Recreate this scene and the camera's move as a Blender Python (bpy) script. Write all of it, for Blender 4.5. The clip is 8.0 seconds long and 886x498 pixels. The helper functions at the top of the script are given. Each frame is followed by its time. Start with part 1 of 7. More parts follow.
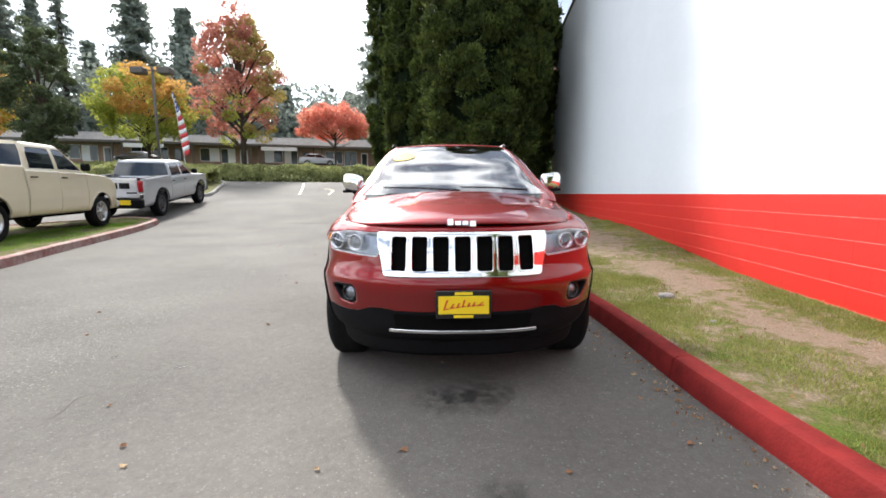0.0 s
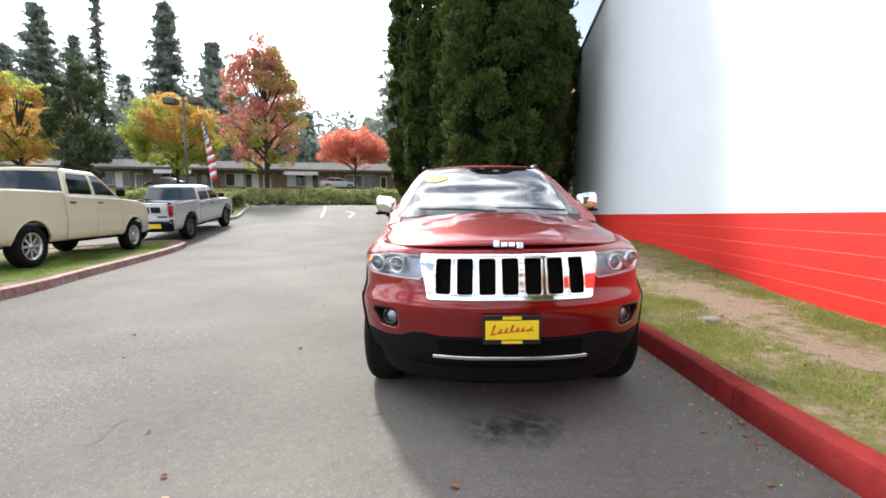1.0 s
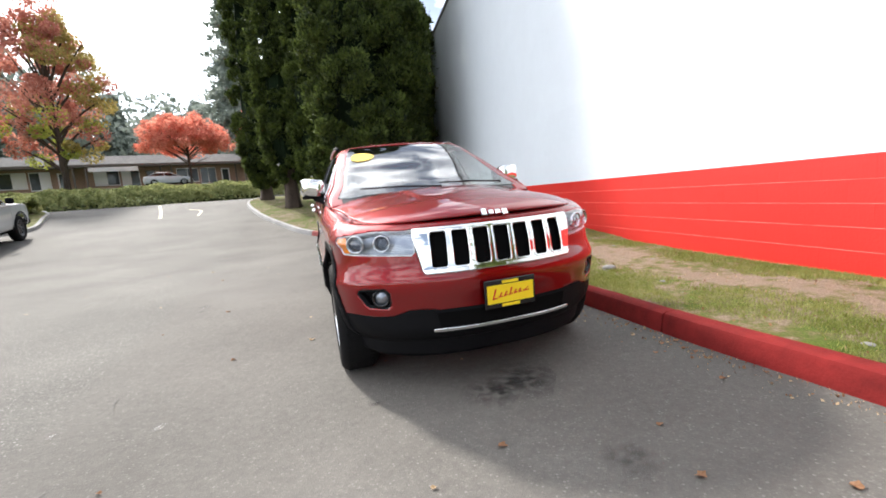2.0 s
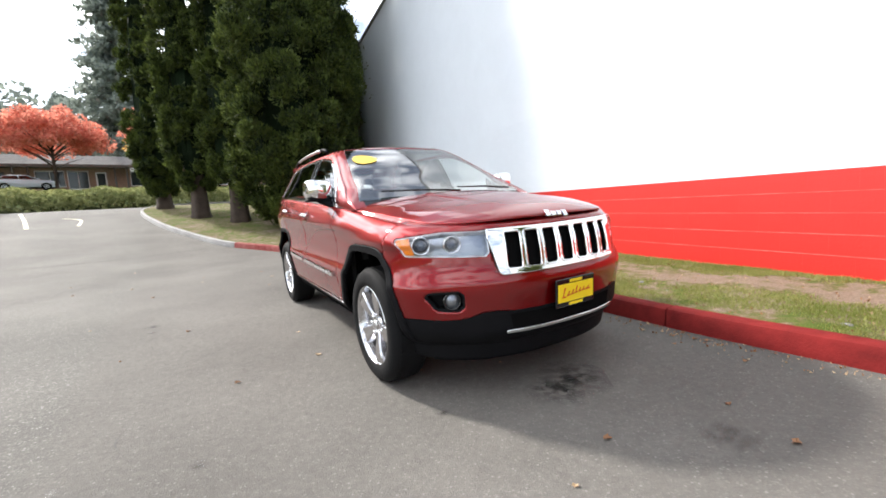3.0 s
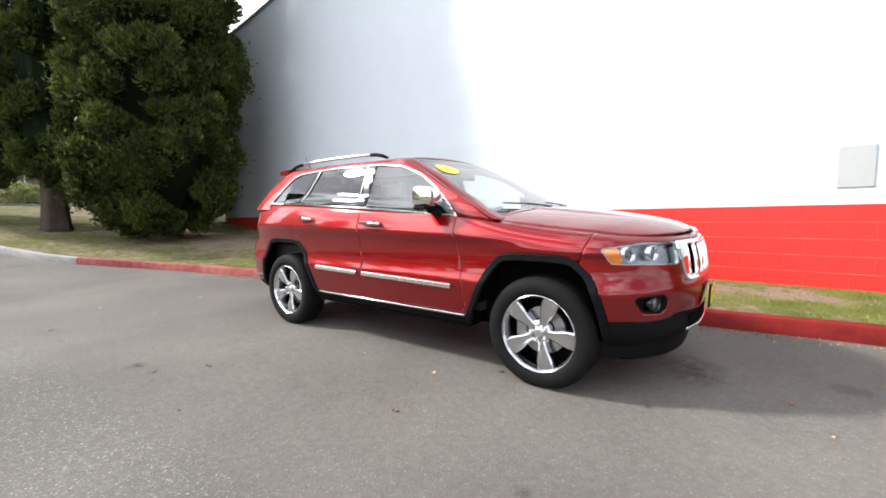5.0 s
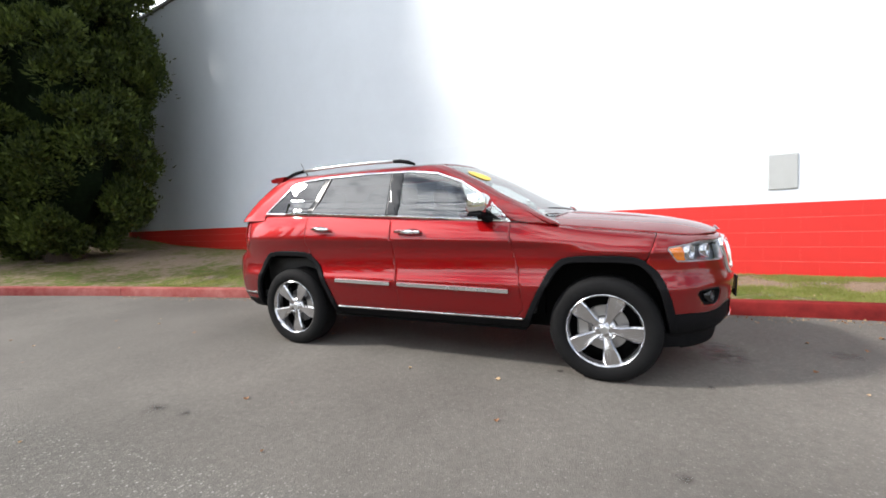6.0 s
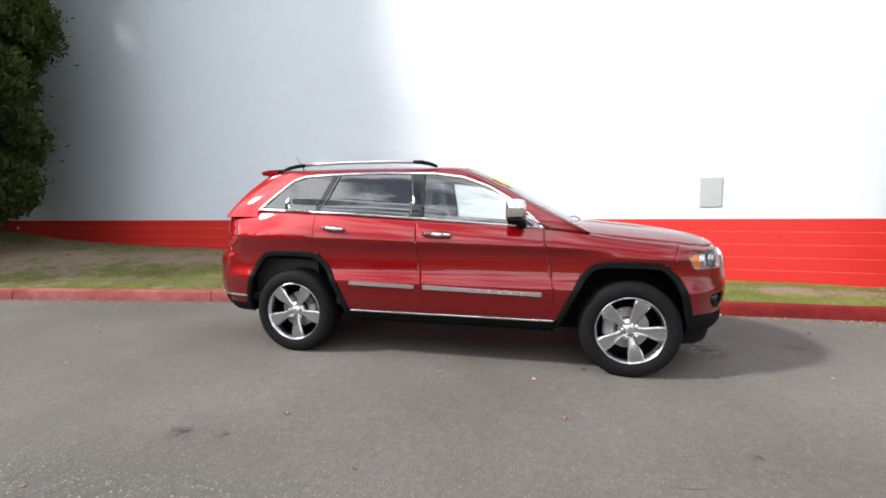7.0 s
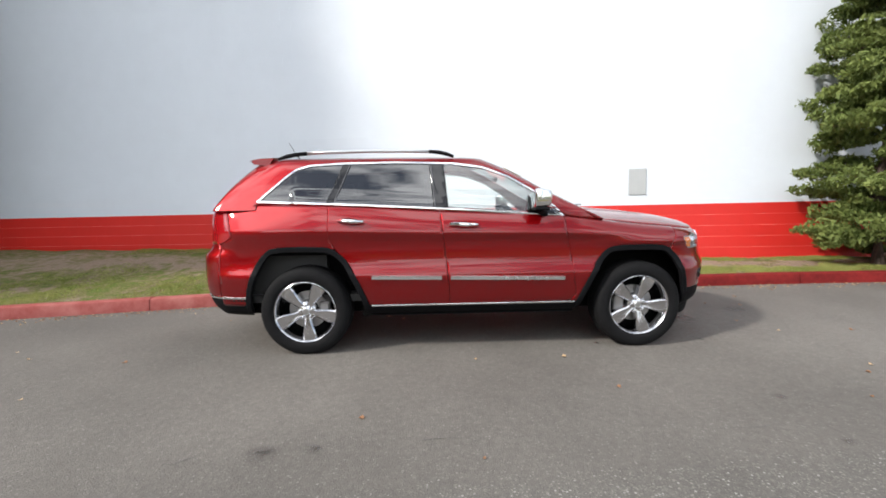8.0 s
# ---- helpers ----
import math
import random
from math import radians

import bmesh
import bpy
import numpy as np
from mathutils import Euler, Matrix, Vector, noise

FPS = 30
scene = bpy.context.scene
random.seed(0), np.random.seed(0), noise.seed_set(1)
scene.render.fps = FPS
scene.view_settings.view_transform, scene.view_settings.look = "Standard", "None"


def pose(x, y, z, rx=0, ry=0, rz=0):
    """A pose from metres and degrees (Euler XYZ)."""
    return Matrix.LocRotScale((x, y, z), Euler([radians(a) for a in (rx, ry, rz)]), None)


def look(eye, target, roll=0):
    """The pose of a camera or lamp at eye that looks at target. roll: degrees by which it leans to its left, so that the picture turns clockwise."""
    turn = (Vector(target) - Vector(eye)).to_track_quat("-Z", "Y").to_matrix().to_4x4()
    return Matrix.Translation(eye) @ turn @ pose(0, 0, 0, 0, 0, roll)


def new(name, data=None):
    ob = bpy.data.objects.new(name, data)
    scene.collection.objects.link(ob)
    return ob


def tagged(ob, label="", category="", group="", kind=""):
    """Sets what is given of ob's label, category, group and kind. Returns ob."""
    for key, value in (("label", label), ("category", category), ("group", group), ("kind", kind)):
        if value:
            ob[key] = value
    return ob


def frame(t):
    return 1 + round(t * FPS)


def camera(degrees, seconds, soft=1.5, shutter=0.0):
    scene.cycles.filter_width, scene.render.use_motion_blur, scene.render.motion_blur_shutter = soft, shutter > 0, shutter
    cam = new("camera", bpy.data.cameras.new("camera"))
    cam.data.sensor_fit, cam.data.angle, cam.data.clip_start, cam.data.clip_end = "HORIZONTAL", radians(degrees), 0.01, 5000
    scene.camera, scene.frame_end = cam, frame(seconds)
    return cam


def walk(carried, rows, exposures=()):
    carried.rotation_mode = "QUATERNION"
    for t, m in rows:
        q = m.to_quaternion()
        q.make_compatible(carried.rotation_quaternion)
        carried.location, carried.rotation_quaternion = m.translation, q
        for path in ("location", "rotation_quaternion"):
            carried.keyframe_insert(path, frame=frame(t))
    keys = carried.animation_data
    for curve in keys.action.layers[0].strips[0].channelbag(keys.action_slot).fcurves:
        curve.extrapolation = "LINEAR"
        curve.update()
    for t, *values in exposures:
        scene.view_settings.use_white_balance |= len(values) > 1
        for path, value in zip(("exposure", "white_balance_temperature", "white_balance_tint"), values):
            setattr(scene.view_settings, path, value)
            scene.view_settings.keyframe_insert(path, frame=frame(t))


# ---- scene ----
cam = camera(94.2, 8.0, soft=1.7)
PATH = [
    (0, (3.622, 4.606, 1.195), (3.202, 8.549, 0.662), 0.31),
    (0.5, (3.616, 4.623, 1.189), (3.24, 8.58, 0.745), 1.36),
    (1, (3.455, 4.659, 1.189), (2.868, 8.602, 0.865), -0.14),
    (1.5, (3.121, 4.66, 1.164), (3.182, 8.634, 0.716), -2.80),
    (3, (1.88, 5.006, 1.129), (3.461, 8.653, 0.682), -3.57),
    (3.5, (1.424, 5.246, 1.146), (3.479, 8.655, 0.75), -3.21),
    (4, (0.934, 5.493, 1.146), (3.371, 8.61, 0.559), -2.84),
    (4.5, (0.506, 5.84, 1.176), (3.271, 8.697, 0.734), -2.09),
    (4.7, (0.321, 5.995, 1.141), (3.114, 8.839, 0.808), -1.28),
    (5.8, (-0.421, 6.926, 1.184), (2.862, 9.184, 0.831), -1.95),
    (6, (-0.552, 7.104, 1.186), (2.841, 9.203, 0.9), -2.43),
    (6.5, (-0.81, 7.556, 1.184), (2.773, 9.296, 0.82), -2.12),
    (7, (-0.981, 8.016, 1.223), (2.791, 9.316, 0.933), -0.17),
    (7.5, (-1.156, 8.53, 1.244), (2.767, 9.248, 0.93), -2.26),
    (8, (-1.219, 9.084, 1.236), (2.747, 9.414, 0.84), -1.26),
]
walk(cam, [(t, look(eye, target, roll)) for t, eye, target, roll in PATH], exposures=[(0.0, 0.34), (1.0, 0.44), (3.0, 0.37), (4.5, 0.38), (6.0, 0.05), (6.5, 0.04), (8.0, -0.08)])

# ---- daylight: high thin cloud with a low autumn sun from beyond the trees ----
SUN_FROM = Vector((-0.69, 1.13, 1.0)).normalized()
elevation = math.asin(SUN_FROM.z)
world = bpy.data.worlds.new("sky")
world.use_nodes = True
scene.world = world
wt = world.node_tree
for n in list(wt.nodes):
    wt.nodes.remove(n)
w_out = wt.nodes.new("ShaderNodeOutputWorld")
w_bg = wt.nodes.new("ShaderNodeBackground")
w_sky = wt.nodes.new("ShaderNodeTexSky")
w_sky.sky_type = "NISHITA"
w_sky.sun_disc = False
w_sky.sun_elevation = elevation
w_sky.sun_rotation = math.atan2(SUN_FROM.x, SUN_FROM.y)
w_sky.air_density, w_sky.dust_density, w_sky.ozone_density = 1.0, 0.6, 2.5
# broken white cloud over the blue
w_tc = wt.nodes.new("ShaderNodeTexCoord")
w_map = wt.nodes.new("ShaderNodeMapping")
w_map.inputs["Scale"].default_value = (1.0, 1.0, 2.2)
w_noise = wt.nodes.new("ShaderNodeTexNoise")
w_noise.inputs["Scale"].default_value = 3.1
w_noise.inputs["Detail"].default_value = 7.0
w_noise.inputs["Roughness"].default_value = 0.58
w_ramp = wt.nodes.new("ShaderNodeValToRGB")
w_ramp.color_ramp.elements[0].position = 0.41
w_ramp.color_ramp.elements[0].color = (0.09, 0.09, 0.09, 1)
w_ramp.color_ramp.elements[1].position = 0.60
w_thin = w_ramp.color_ramp.elements.new(0.48)
w_thin.color = (0.42, 0.42, 0.42, 1)
w_sep = wt.nodes.new("ShaderNodeSeparateXYZ")
w_low = wt.nodes.new("ShaderNodeMapRange")
w_low.inputs["From Min"].default_value = 0.45
w_low.inputs["From Max"].default_value = 0.12
# the veil of bright haze lies on the sun's side
w_side = wt.nodes.new("ShaderNodeMapRange")
w_side.inputs["From Min"].default_value = -0.35
w_side.inputs["From Max"].default_value = 0.15
w_side.inputs["To Max"].default_value = 0.52
w_haze = wt.nodes.new("ShaderNodeMath")
w_haze.operation = "MULTIPLY"
# cloud thins out towards the south-east
w_west = wt.nodes.new("ShaderNodeVectorMath")
w_west.operation = "DOT_PRODUCT"
w_west.inputs[1].default_value = (-0.8, 0.6, 0.0)
w_cover = wt.nodes.new("ShaderNodeMapRange")
w_cover.inputs["From Min"].default_value, w_cover.inputs["From Max"].default_value = -0.8, 0.6
w_cover.inputs["To Min"].default_value, w_cover.inputs["To Max"].default_value = 0.2, 1.25
w_cloud = wt.nodes.new("ShaderNodeMath")
w_cloud.operation = "MULTIPLY"
w_cloud.use_clamp = True
w_max = wt.nodes.new("ShaderNodeMath")
w_max.operation = "MAXIMUM"
w_mix = wt.nodes.new("ShaderNodeMix")
w_mix.data_type = "RGBA"
w_mix.inputs["B"].default_value = (29.4, 30.0, 31.0, 1)
wt.links.new(w_tc.outputs["Generated"], w_map.inputs["Vector"])
wt.links.new(w_map.outputs["Vector"], w_noise.inputs["Vector"])
wt.links.new(w_noise.outputs["Fac"], w_ramp.inputs["Fac"])
wt.links.new(w_tc.outputs["Generated"], w_sep.inputs["Vector"])
wt.links.new(w_sep.outputs["Z"], w_low.inputs["Value"])
wt.links.new(w_sep.outputs["Y"], w_side.inputs["Value"])
wt.links.new(w_low.outputs["Result"], w_haze.inputs[0])
wt.links.new(w_side.outputs["Result"], w_haze.inputs[1])
wt.links.new(w_tc.outputs["Generated"], w_west.inputs[0])
wt.links.new(w_west.outputs["Value"], w_cover.inputs["Value"])
wt.links.new(w_ramp.outputs["Color"], w_cloud.inputs[0])
wt.links.new(w_cover.outputs["Result"], w_cloud.inputs[1])
wt.links.new(w_cloud.outputs["Value"], w_max.inputs[0])
wt.links.new(w_haze.outputs["Value"], w_max.inputs[1])
wt.links.new(w_max.outputs["Value"], w_mix.inputs["Factor"])
wt.links.new(w_sky.outputs["Color"], w_mix.inputs["A"])
wt.links.new(w_mix.outputs["Result"], w_bg.inputs["Color"])
w_bg.inputs["Strength"].default_value = 0.112
wt.links.new(w_bg.outputs["Background"], w_out.inputs["Surface"])

sun = new("sun", bpy.data.lights.new("sun", "SUN"))
sun.data.energy = 5.0
sun.data.angle = radians(4.6)
sun.data.color = (1.0, 0.955, 0.89)
sun.matrix_world = look(SUN_FROM * 60, (0, 0, 0))

# ---- materials ----
def material(name, color, rough=0.6, metal=0.0, vary=0.0, scale=8.0, bump=0.0, bump_scale=60.0, coat=0.0, second=None, spec=0.5, random_value=0.0):
    """A surface with mottling at two scales (vary), fine relief (bump) and an optional second colour in patches."""
    mat = bpy.data.materials.new(name)
    mat.use_nodes = True
    nt = mat.node_tree
    p = nt.nodes["Principled BSDF"]
    p.inputs["Base Color"].default_value = (*color, 1)
    p.inputs["Roughness"].default_value = rough
    p.inputs["Metallic"].default_value = metal
    p.inputs["Specular IOR Level"].default_value = spec
    p.inputs["Coat Weight"].default_value = coat
    p.inputs["Coat Roughness"].default_value = 0.03
    tc = nt.nodes.new("ShaderNodeTexCoord")
    if vary or second:
        n1 = nt.nodes.new("ShaderNodeTexNoise")
        n1.inputs["Scale"].default_value = scale
        n1.inputs["Detail"].default_value = 8
        n1.inputs["Roughness"].default_value = 0.65
        nt.links.new(tc.outputs["Object"], n1.inputs["Vector"])
        n2 = nt.nodes.new("ShaderNodeTexNoise")
        n2.inputs["Scale"].default_value = scale * 0.12
        n2.inputs["Detail"].default_value = 4
        nt.links.new(tc.outputs["Object"], n2.inputs["Vector"])
        ad = nt.nodes.new("ShaderNodeMath")
        ad.operation = "ADD"
        nt.links.new(n1.outputs["Fac"], ad.inputs[0])
        nt.links.new(n2.outputs["Fac"], ad.inputs[1])
        rm = nt.nodes.new("ShaderNodeMapRange")
        rm.inputs["From Min"].default_value, rm.inputs["From Max"].default_value = 0.7, 1.3
        nt.links.new(ad.outputs["Value"], rm.inputs["Value"])
        mx = nt.nodes.new("ShaderNodeMix")
        mx.data_type = "RGBA"
        other = second or tuple(c * (1 + vary) for c in color)
        base = color if second else tuple(c * (1 - vary) for c in color)
        mx.inputs["A"].default_value = (*base, 1)
        mx.inputs["B"].default_value = (*other, 1)
        nt.links.new(rm.outputs["Result"], mx.inputs["Factor"])
        last = mx.outputs["Result"]
        if random_value:
            oi = nt.nodes.new("ShaderNodeObjectInfo")
            rr = nt.nodes.new("ShaderNodeMapRange")
            rr.inputs["To Min"].default_value, rr.inputs["To Max"].default_value = 1 - random_value, 1 + random_value
            nt.links.new(oi.outputs["Random"], rr.inputs["Value"])
            hs = nt.nodes.new("ShaderNodeHueSaturation")
            nt.links.new(rr.outputs["Result"], hs.inputs["Value"])
            nt.links.new(last, hs.inputs["Color"])
            last = hs.outputs["Color"]
        nt.links.new(last, p.inputs["Base Color"])
    if bump:
        n3 = nt.nodes.new("ShaderNodeTexNoise")
        n3.inputs["Scale"].default_value = bump_scale
        n3.inputs["Detail"].default_value = 6
        nt.links.new(tc.outputs["Object"], n3.inputs["Vector"])
        b = nt.nodes.new("ShaderNodeBump")
        b.inputs["Strength"].default_value = bump
        b.inputs["Distance"].default_value = 0.02
        nt.links.new(n3.outputs["Fac"], b.inputs["Height"])
        nt.links.new(b.outputs["Normal"], p.inputs["Normal"])
    return mat


def leafy(name, dark, light, through_light=0.25, rough=0.6):
    """Foliage: every clump or leaf between two colours, a little light let through."""
    mat = bpy.data.materials.new(name)
    mat.use_nodes = True
    nt = mat.node_tree
    p = nt.nodes["Principled BSDF"]
    g = nt.nodes.new("ShaderNodeNewGeometry")
    tc = nt.nodes.new("ShaderNodeTexCoord")
    nz = nt.nodes.new("ShaderNodeTexNoise")
    nz.inputs["Scale"].default_value = 1.6
    nz.inputs["Detail"].default_value = 3
    nt.links.new(tc.outputs["Object"], nz.inputs["Vector"])
    mean = nt.nodes.new("ShaderNodeMath")
    mean.operation = "MULTIPLY_ADD"
    mean.inputs[1].default_value = 1.6
    nt.links.new(nz.outputs["Fac"], mean.inputs[0])
    half = nt.nodes.new("ShaderNodeMath")
    half.operation = "MULTIPLY_ADD"
    half.inputs[1].default_value, half.inputs[2].default_value = 0.7, -0.65
    nt.links.new(g.outputs["Random Per Island"], half.inputs[0])
    nt.links.new(half.outputs["Value"], mean.inputs[2])
    mean.use_clamp = True
    mx = nt.nodes.new("ShaderNodeMix")
    mx.data_type = "RGBA"
    mx.inputs["A"].default_value = (*dark, 1)
    mx.inputs["B"].default_value = (*light, 1)
    nt.links.new(mean.outputs["Value"], mx.inputs["Factor"])
    nt.links.new(mx.outputs["Result"], p.inputs["Base Color"])
    p.inputs["Roughness"].default_value = rough
    p.inputs["Specular IOR Level"].default_value = 0.25
    tr = nt.nodes.new("ShaderNodeBsdfTranslucent")
    nt.links.new(mx.outputs["Result"], tr.inputs["Color"])
    ms = nt.nodes.new("ShaderNodeMixShader")
    ms.inputs["Fac"].default_value = through_light
    nt.links.new(p.outputs["BSDF"], ms.inputs[1])
    nt.links.new(tr.outputs["BSDF"], ms.inputs[2])
    nt.links.new(ms.outputs["Shader"], nt.nodes["Material Output"].inputs["Surface"])
    return mat


def glass(name, tint=(0.9, 0.95, 0.93), rough=0.0, gloss=0.15):
    """Thin pane: mirror gloss that grows to the rim of sight over a tinted see-through."""
    mat = bpy.data.materials.new(name)
    mat.use_nodes = True
    nt = mat.node_tree
    for n in list(nt.nodes):
        nt.nodes.remove(n)
    out = nt.nodes.new("ShaderNodeOutputMaterial")
    tr = nt.nodes.new("ShaderNodeBsdfTransparent")
    tr.inputs["Color"].default_value = (*tint, 1)
    gl = nt.nodes.new("ShaderNodeBsdfGlossy")
    gl.inputs["Roughness"].default_value = rough
    facing = nt.nodes.new("ShaderNodeLayerWeight")
    facing.inputs["Blend"].default_value = 0.5
    power = nt.nodes.new("ShaderNodeMath")
    power.operation = "POWER"
    power.inputs[1].default_value = 4.0
    nt.links.new(facing.outputs["Facing"], power.inputs[0])
    fr = nt.nodes.new("ShaderNodeMath")
    fr.operation = "MULTIPLY_ADD"
    fr.inputs[1].default_value, fr.inputs[2].default_value = 1 - gloss, gloss
    nt.links.new(power.outputs["Value"], fr.inputs[0])
    ms = nt.nodes.new("ShaderNodeMixShader")
    nt.links.new(fr.outputs["Value"], ms.inputs["Fac"])
    nt.links.new(tr.outputs["BSDF"], ms.inputs[1])
    nt.links.new(gl.outputs["BSDF"], ms.inputs[2])
    nt.links.new(ms.outputs["Shader"], out.inputs["Surface"])
    return mat


def asphalt_material():
    mat = material("asphalt", (0.072, 0.070, 0.068), rough=0.8, spec=0.18)
    nt = mat.node_tree
    p = nt.nodes["Principled BSDF"]
    tc = nt.nodes.new("ShaderNodeTexCoord")
    vo = nt.nodes.new("ShaderNodeTexVoronoi")
    vo.inputs["Scale"].default_value = 135.0
    nt.links.new(tc.outputs["Object"], vo.inputs["Vector"])
    n1 = nt.nodes.new("ShaderNodeTexNoise")
    n1.inputs["Scale"].default_value = 22.0
    n1.inputs["Detail"].default_value = 8
    n1.inputs["Roughness"].default_value = 0.7
    nt.links.new(tc.outputs["Object"], n1.inputs["Vector"])
    n2 = nt.nodes.new("ShaderNodeTexNoise")
    n2.inputs["Scale"].default_value = 0.55
    n2.inputs["Detail"].default_value = 5
    nt.links.new(tc.outputs["Object"], n2.inputs["Vector"])
    # worn stone shows pale in the dark binder
    r1 = nt.nodes.new("ShaderNodeValToRGB")
    r1.color_ramp.elements[0].position, r1.color_ramp.elements[0].color = 0.10, (0.107, 0.101, 0.092, 1)
    r1.color_ramp.elements[1].position, r1.color_ramp.elements[1].color = 0.99, (0.214, 0.202, 0.182, 1)
    e = r1.color_ramp.elements.new(0.88)
    e.color = (0.140, 0.131, 0.118, 1)
    sep = nt.nodes.new("ShaderNodeSeparateColor")
    nt.links.new(vo.outputs["Color"], sep.inputs["Color"])
    nt.links.new(sep.outputs["Red"], r1.inputs["Fac"])
    big = nt.nodes.new("ShaderNodeMapRange")
    big.inputs["From Min"].default_value, big.inputs["From Max"].default_value = 0.3, 0.7
    big.inputs["To Min"].default_value, big.inputs["To Max"].default_value = 0.80, 1.18
    nt.links.new(n2.outputs["Fac"], big.inputs["Value"])
    fine = nt.nodes.new("ShaderNodeMapRange")
    fine.inputs["From Min"].default_value, fine.inputs["From Max"].default_value = 0.25, 0.75
    fine.inputs["To Min"].default_value, fine.inputs["To Max"].default_value = 0.82, 1.18
    nt.links.new(n1.outputs["Fac"], fine.inputs["Value"])
    mul = nt.nodes.new("ShaderNodeMath")
    mul.operation = "MULTIPLY"
    nt.links.new(big.outputs["Result"], mul.inputs[0])
    nt.links.new(fine.outputs["Result"], mul.inputs[1])
    hs = nt.nodes.new("ShaderNodeHueSaturation")
    nt.links.new(r1.outputs["Color"], hs.inputs["Color"])
    nt.links.new(mul.outputs["Value"], hs.inputs["Value"])
    nt.links.new(hs.outputs["Color"], p.inputs["Base Color"])
    # scattered larger chips of pale stone
    vc = nt.nodes.new("ShaderNodeTexVoronoi")
    vc.inputs["Scale"].default_value = 62.0
    nt.links.new(tc.outputs["Object"], vc.inputs["Vector"])
    sc = nt.nodes.new("ShaderNodeSeparateColor")
    nt.links.new(vc.outputs["Color"], sc.inputs["Color"])
    rare = nt.nodes.new("ShaderNodeMapRange")
    rare.inputs["From Min"].default_value, rare.inputs["From Max"].default_value = 0.84, 0.95
    nt.links.new(sc.outputs["Green"], rare.inputs["Value"])
    body = nt.nodes.new("ShaderNodeMapRange")
    body.inputs["From Min"].default_value, body.inputs["From Max"].default_value = 0.42, 0.28
    nt.links.new(vc.outputs["Distance"], body.inputs["Value"])
    chip = nt.nodes.new("ShaderNodeMath")
    chip.operation = "MULTIPLY"
    nt.links.new(rare.outputs["Result"], chip.inputs[0])
    nt.links.new(body.outputs["Result"], chip.inputs[1])
    mixed = nt.nodes.new("ShaderNodeMix")
    mixed.data_type = "RGBA"
    mixed.inputs["B"].default_value = (0.29, 0.28, 0.265, 1)
    nt.links.new(chip.outputs["Value"], mixed.inputs["Factor"])
    nt.links.new(hs.outputs["Color"], mixed.inputs["A"])
    # older coarse paving on the west of the long seam, a smoother browner overlay on its east
    where = nt.nodes.new("ShaderNodeVectorMath")
    where.operation = "DOT_PRODUCT"
    where.inputs[1].default_value = (1.0, 0.168, 0.0)
    nt.links.new(tc.outputs["Object"], where.inputs[0])
    n5 = nt.nodes.new("ShaderNodeTexNoise")
    n5.inputs["Scale"].default_value = 3.5
    n5.inputs["Detail"].default_value = 5
    nt.links.new(tc.outputs["Object"], n5.inputs["Vector"])
    wavy = nt.nodes.new("ShaderNodeMath")
    wavy.operation = "MULTIPLY_ADD"
    wavy.inputs[1].default_value = 0.3
    nt.links.new(n5.outputs["Fac"], wavy.inputs[0])
    nt.links.new(where.outputs["Value"], wavy.inputs[2])
    east = nt.nodes.new("ShaderNodeMapRange")
    east.inputs["From Min"].default_value, east.inputs["From Max"].default_value = 2.10, 2.28
    east.inputs["To Max"].default_value = 0.62
    nt.links.new(wavy.outputs["Value"], east.inputs["Value"])
    over = nt.nodes.new("ShaderNodeHueSaturation")
    over.inputs["Color"].default_value = (0.136, 0.125, 0.113, 1)
    nt.links.new(mul.outputs["Value"], over.inputs["Value"])
    paving = nt.nodes.new("ShaderNodeMix")
    paving.data_type = "RGBA"
    nt.links.new(east.outputs["Result"], paving.inputs["Factor"])
    nt.links.new(mixed.outputs["Result"], paving.inputs["A"])
    nt.links.new(over.outputs["Color"], paving.inputs["B"])
    nt.links.new(paving.outputs["Result"], p.inputs["Base Color"])
    b = nt.nodes.new("ShaderNodeBump")
    b.inputs["Strength"].default_value = 0.55
    b.inputs["Distance"].default_value = 0.004
    nt.links.new(vo.outputs["Distance"], b.inputs["Height"])
    b2 = nt.nodes.new("ShaderNodeBump")
    b2.inputs["Strength"].default_value = 0.4
    b2.inputs["Distance"].default_value = 0.01
    nt.links.new(n1.outputs["Fac"], b2.inputs["Height"])
    nt.links.new(b.outputs["Normal"], b2.inputs["Normal"])
    nt.links.new(b2.outputs["Normal"], p.inputs["Normal"])
    return mat


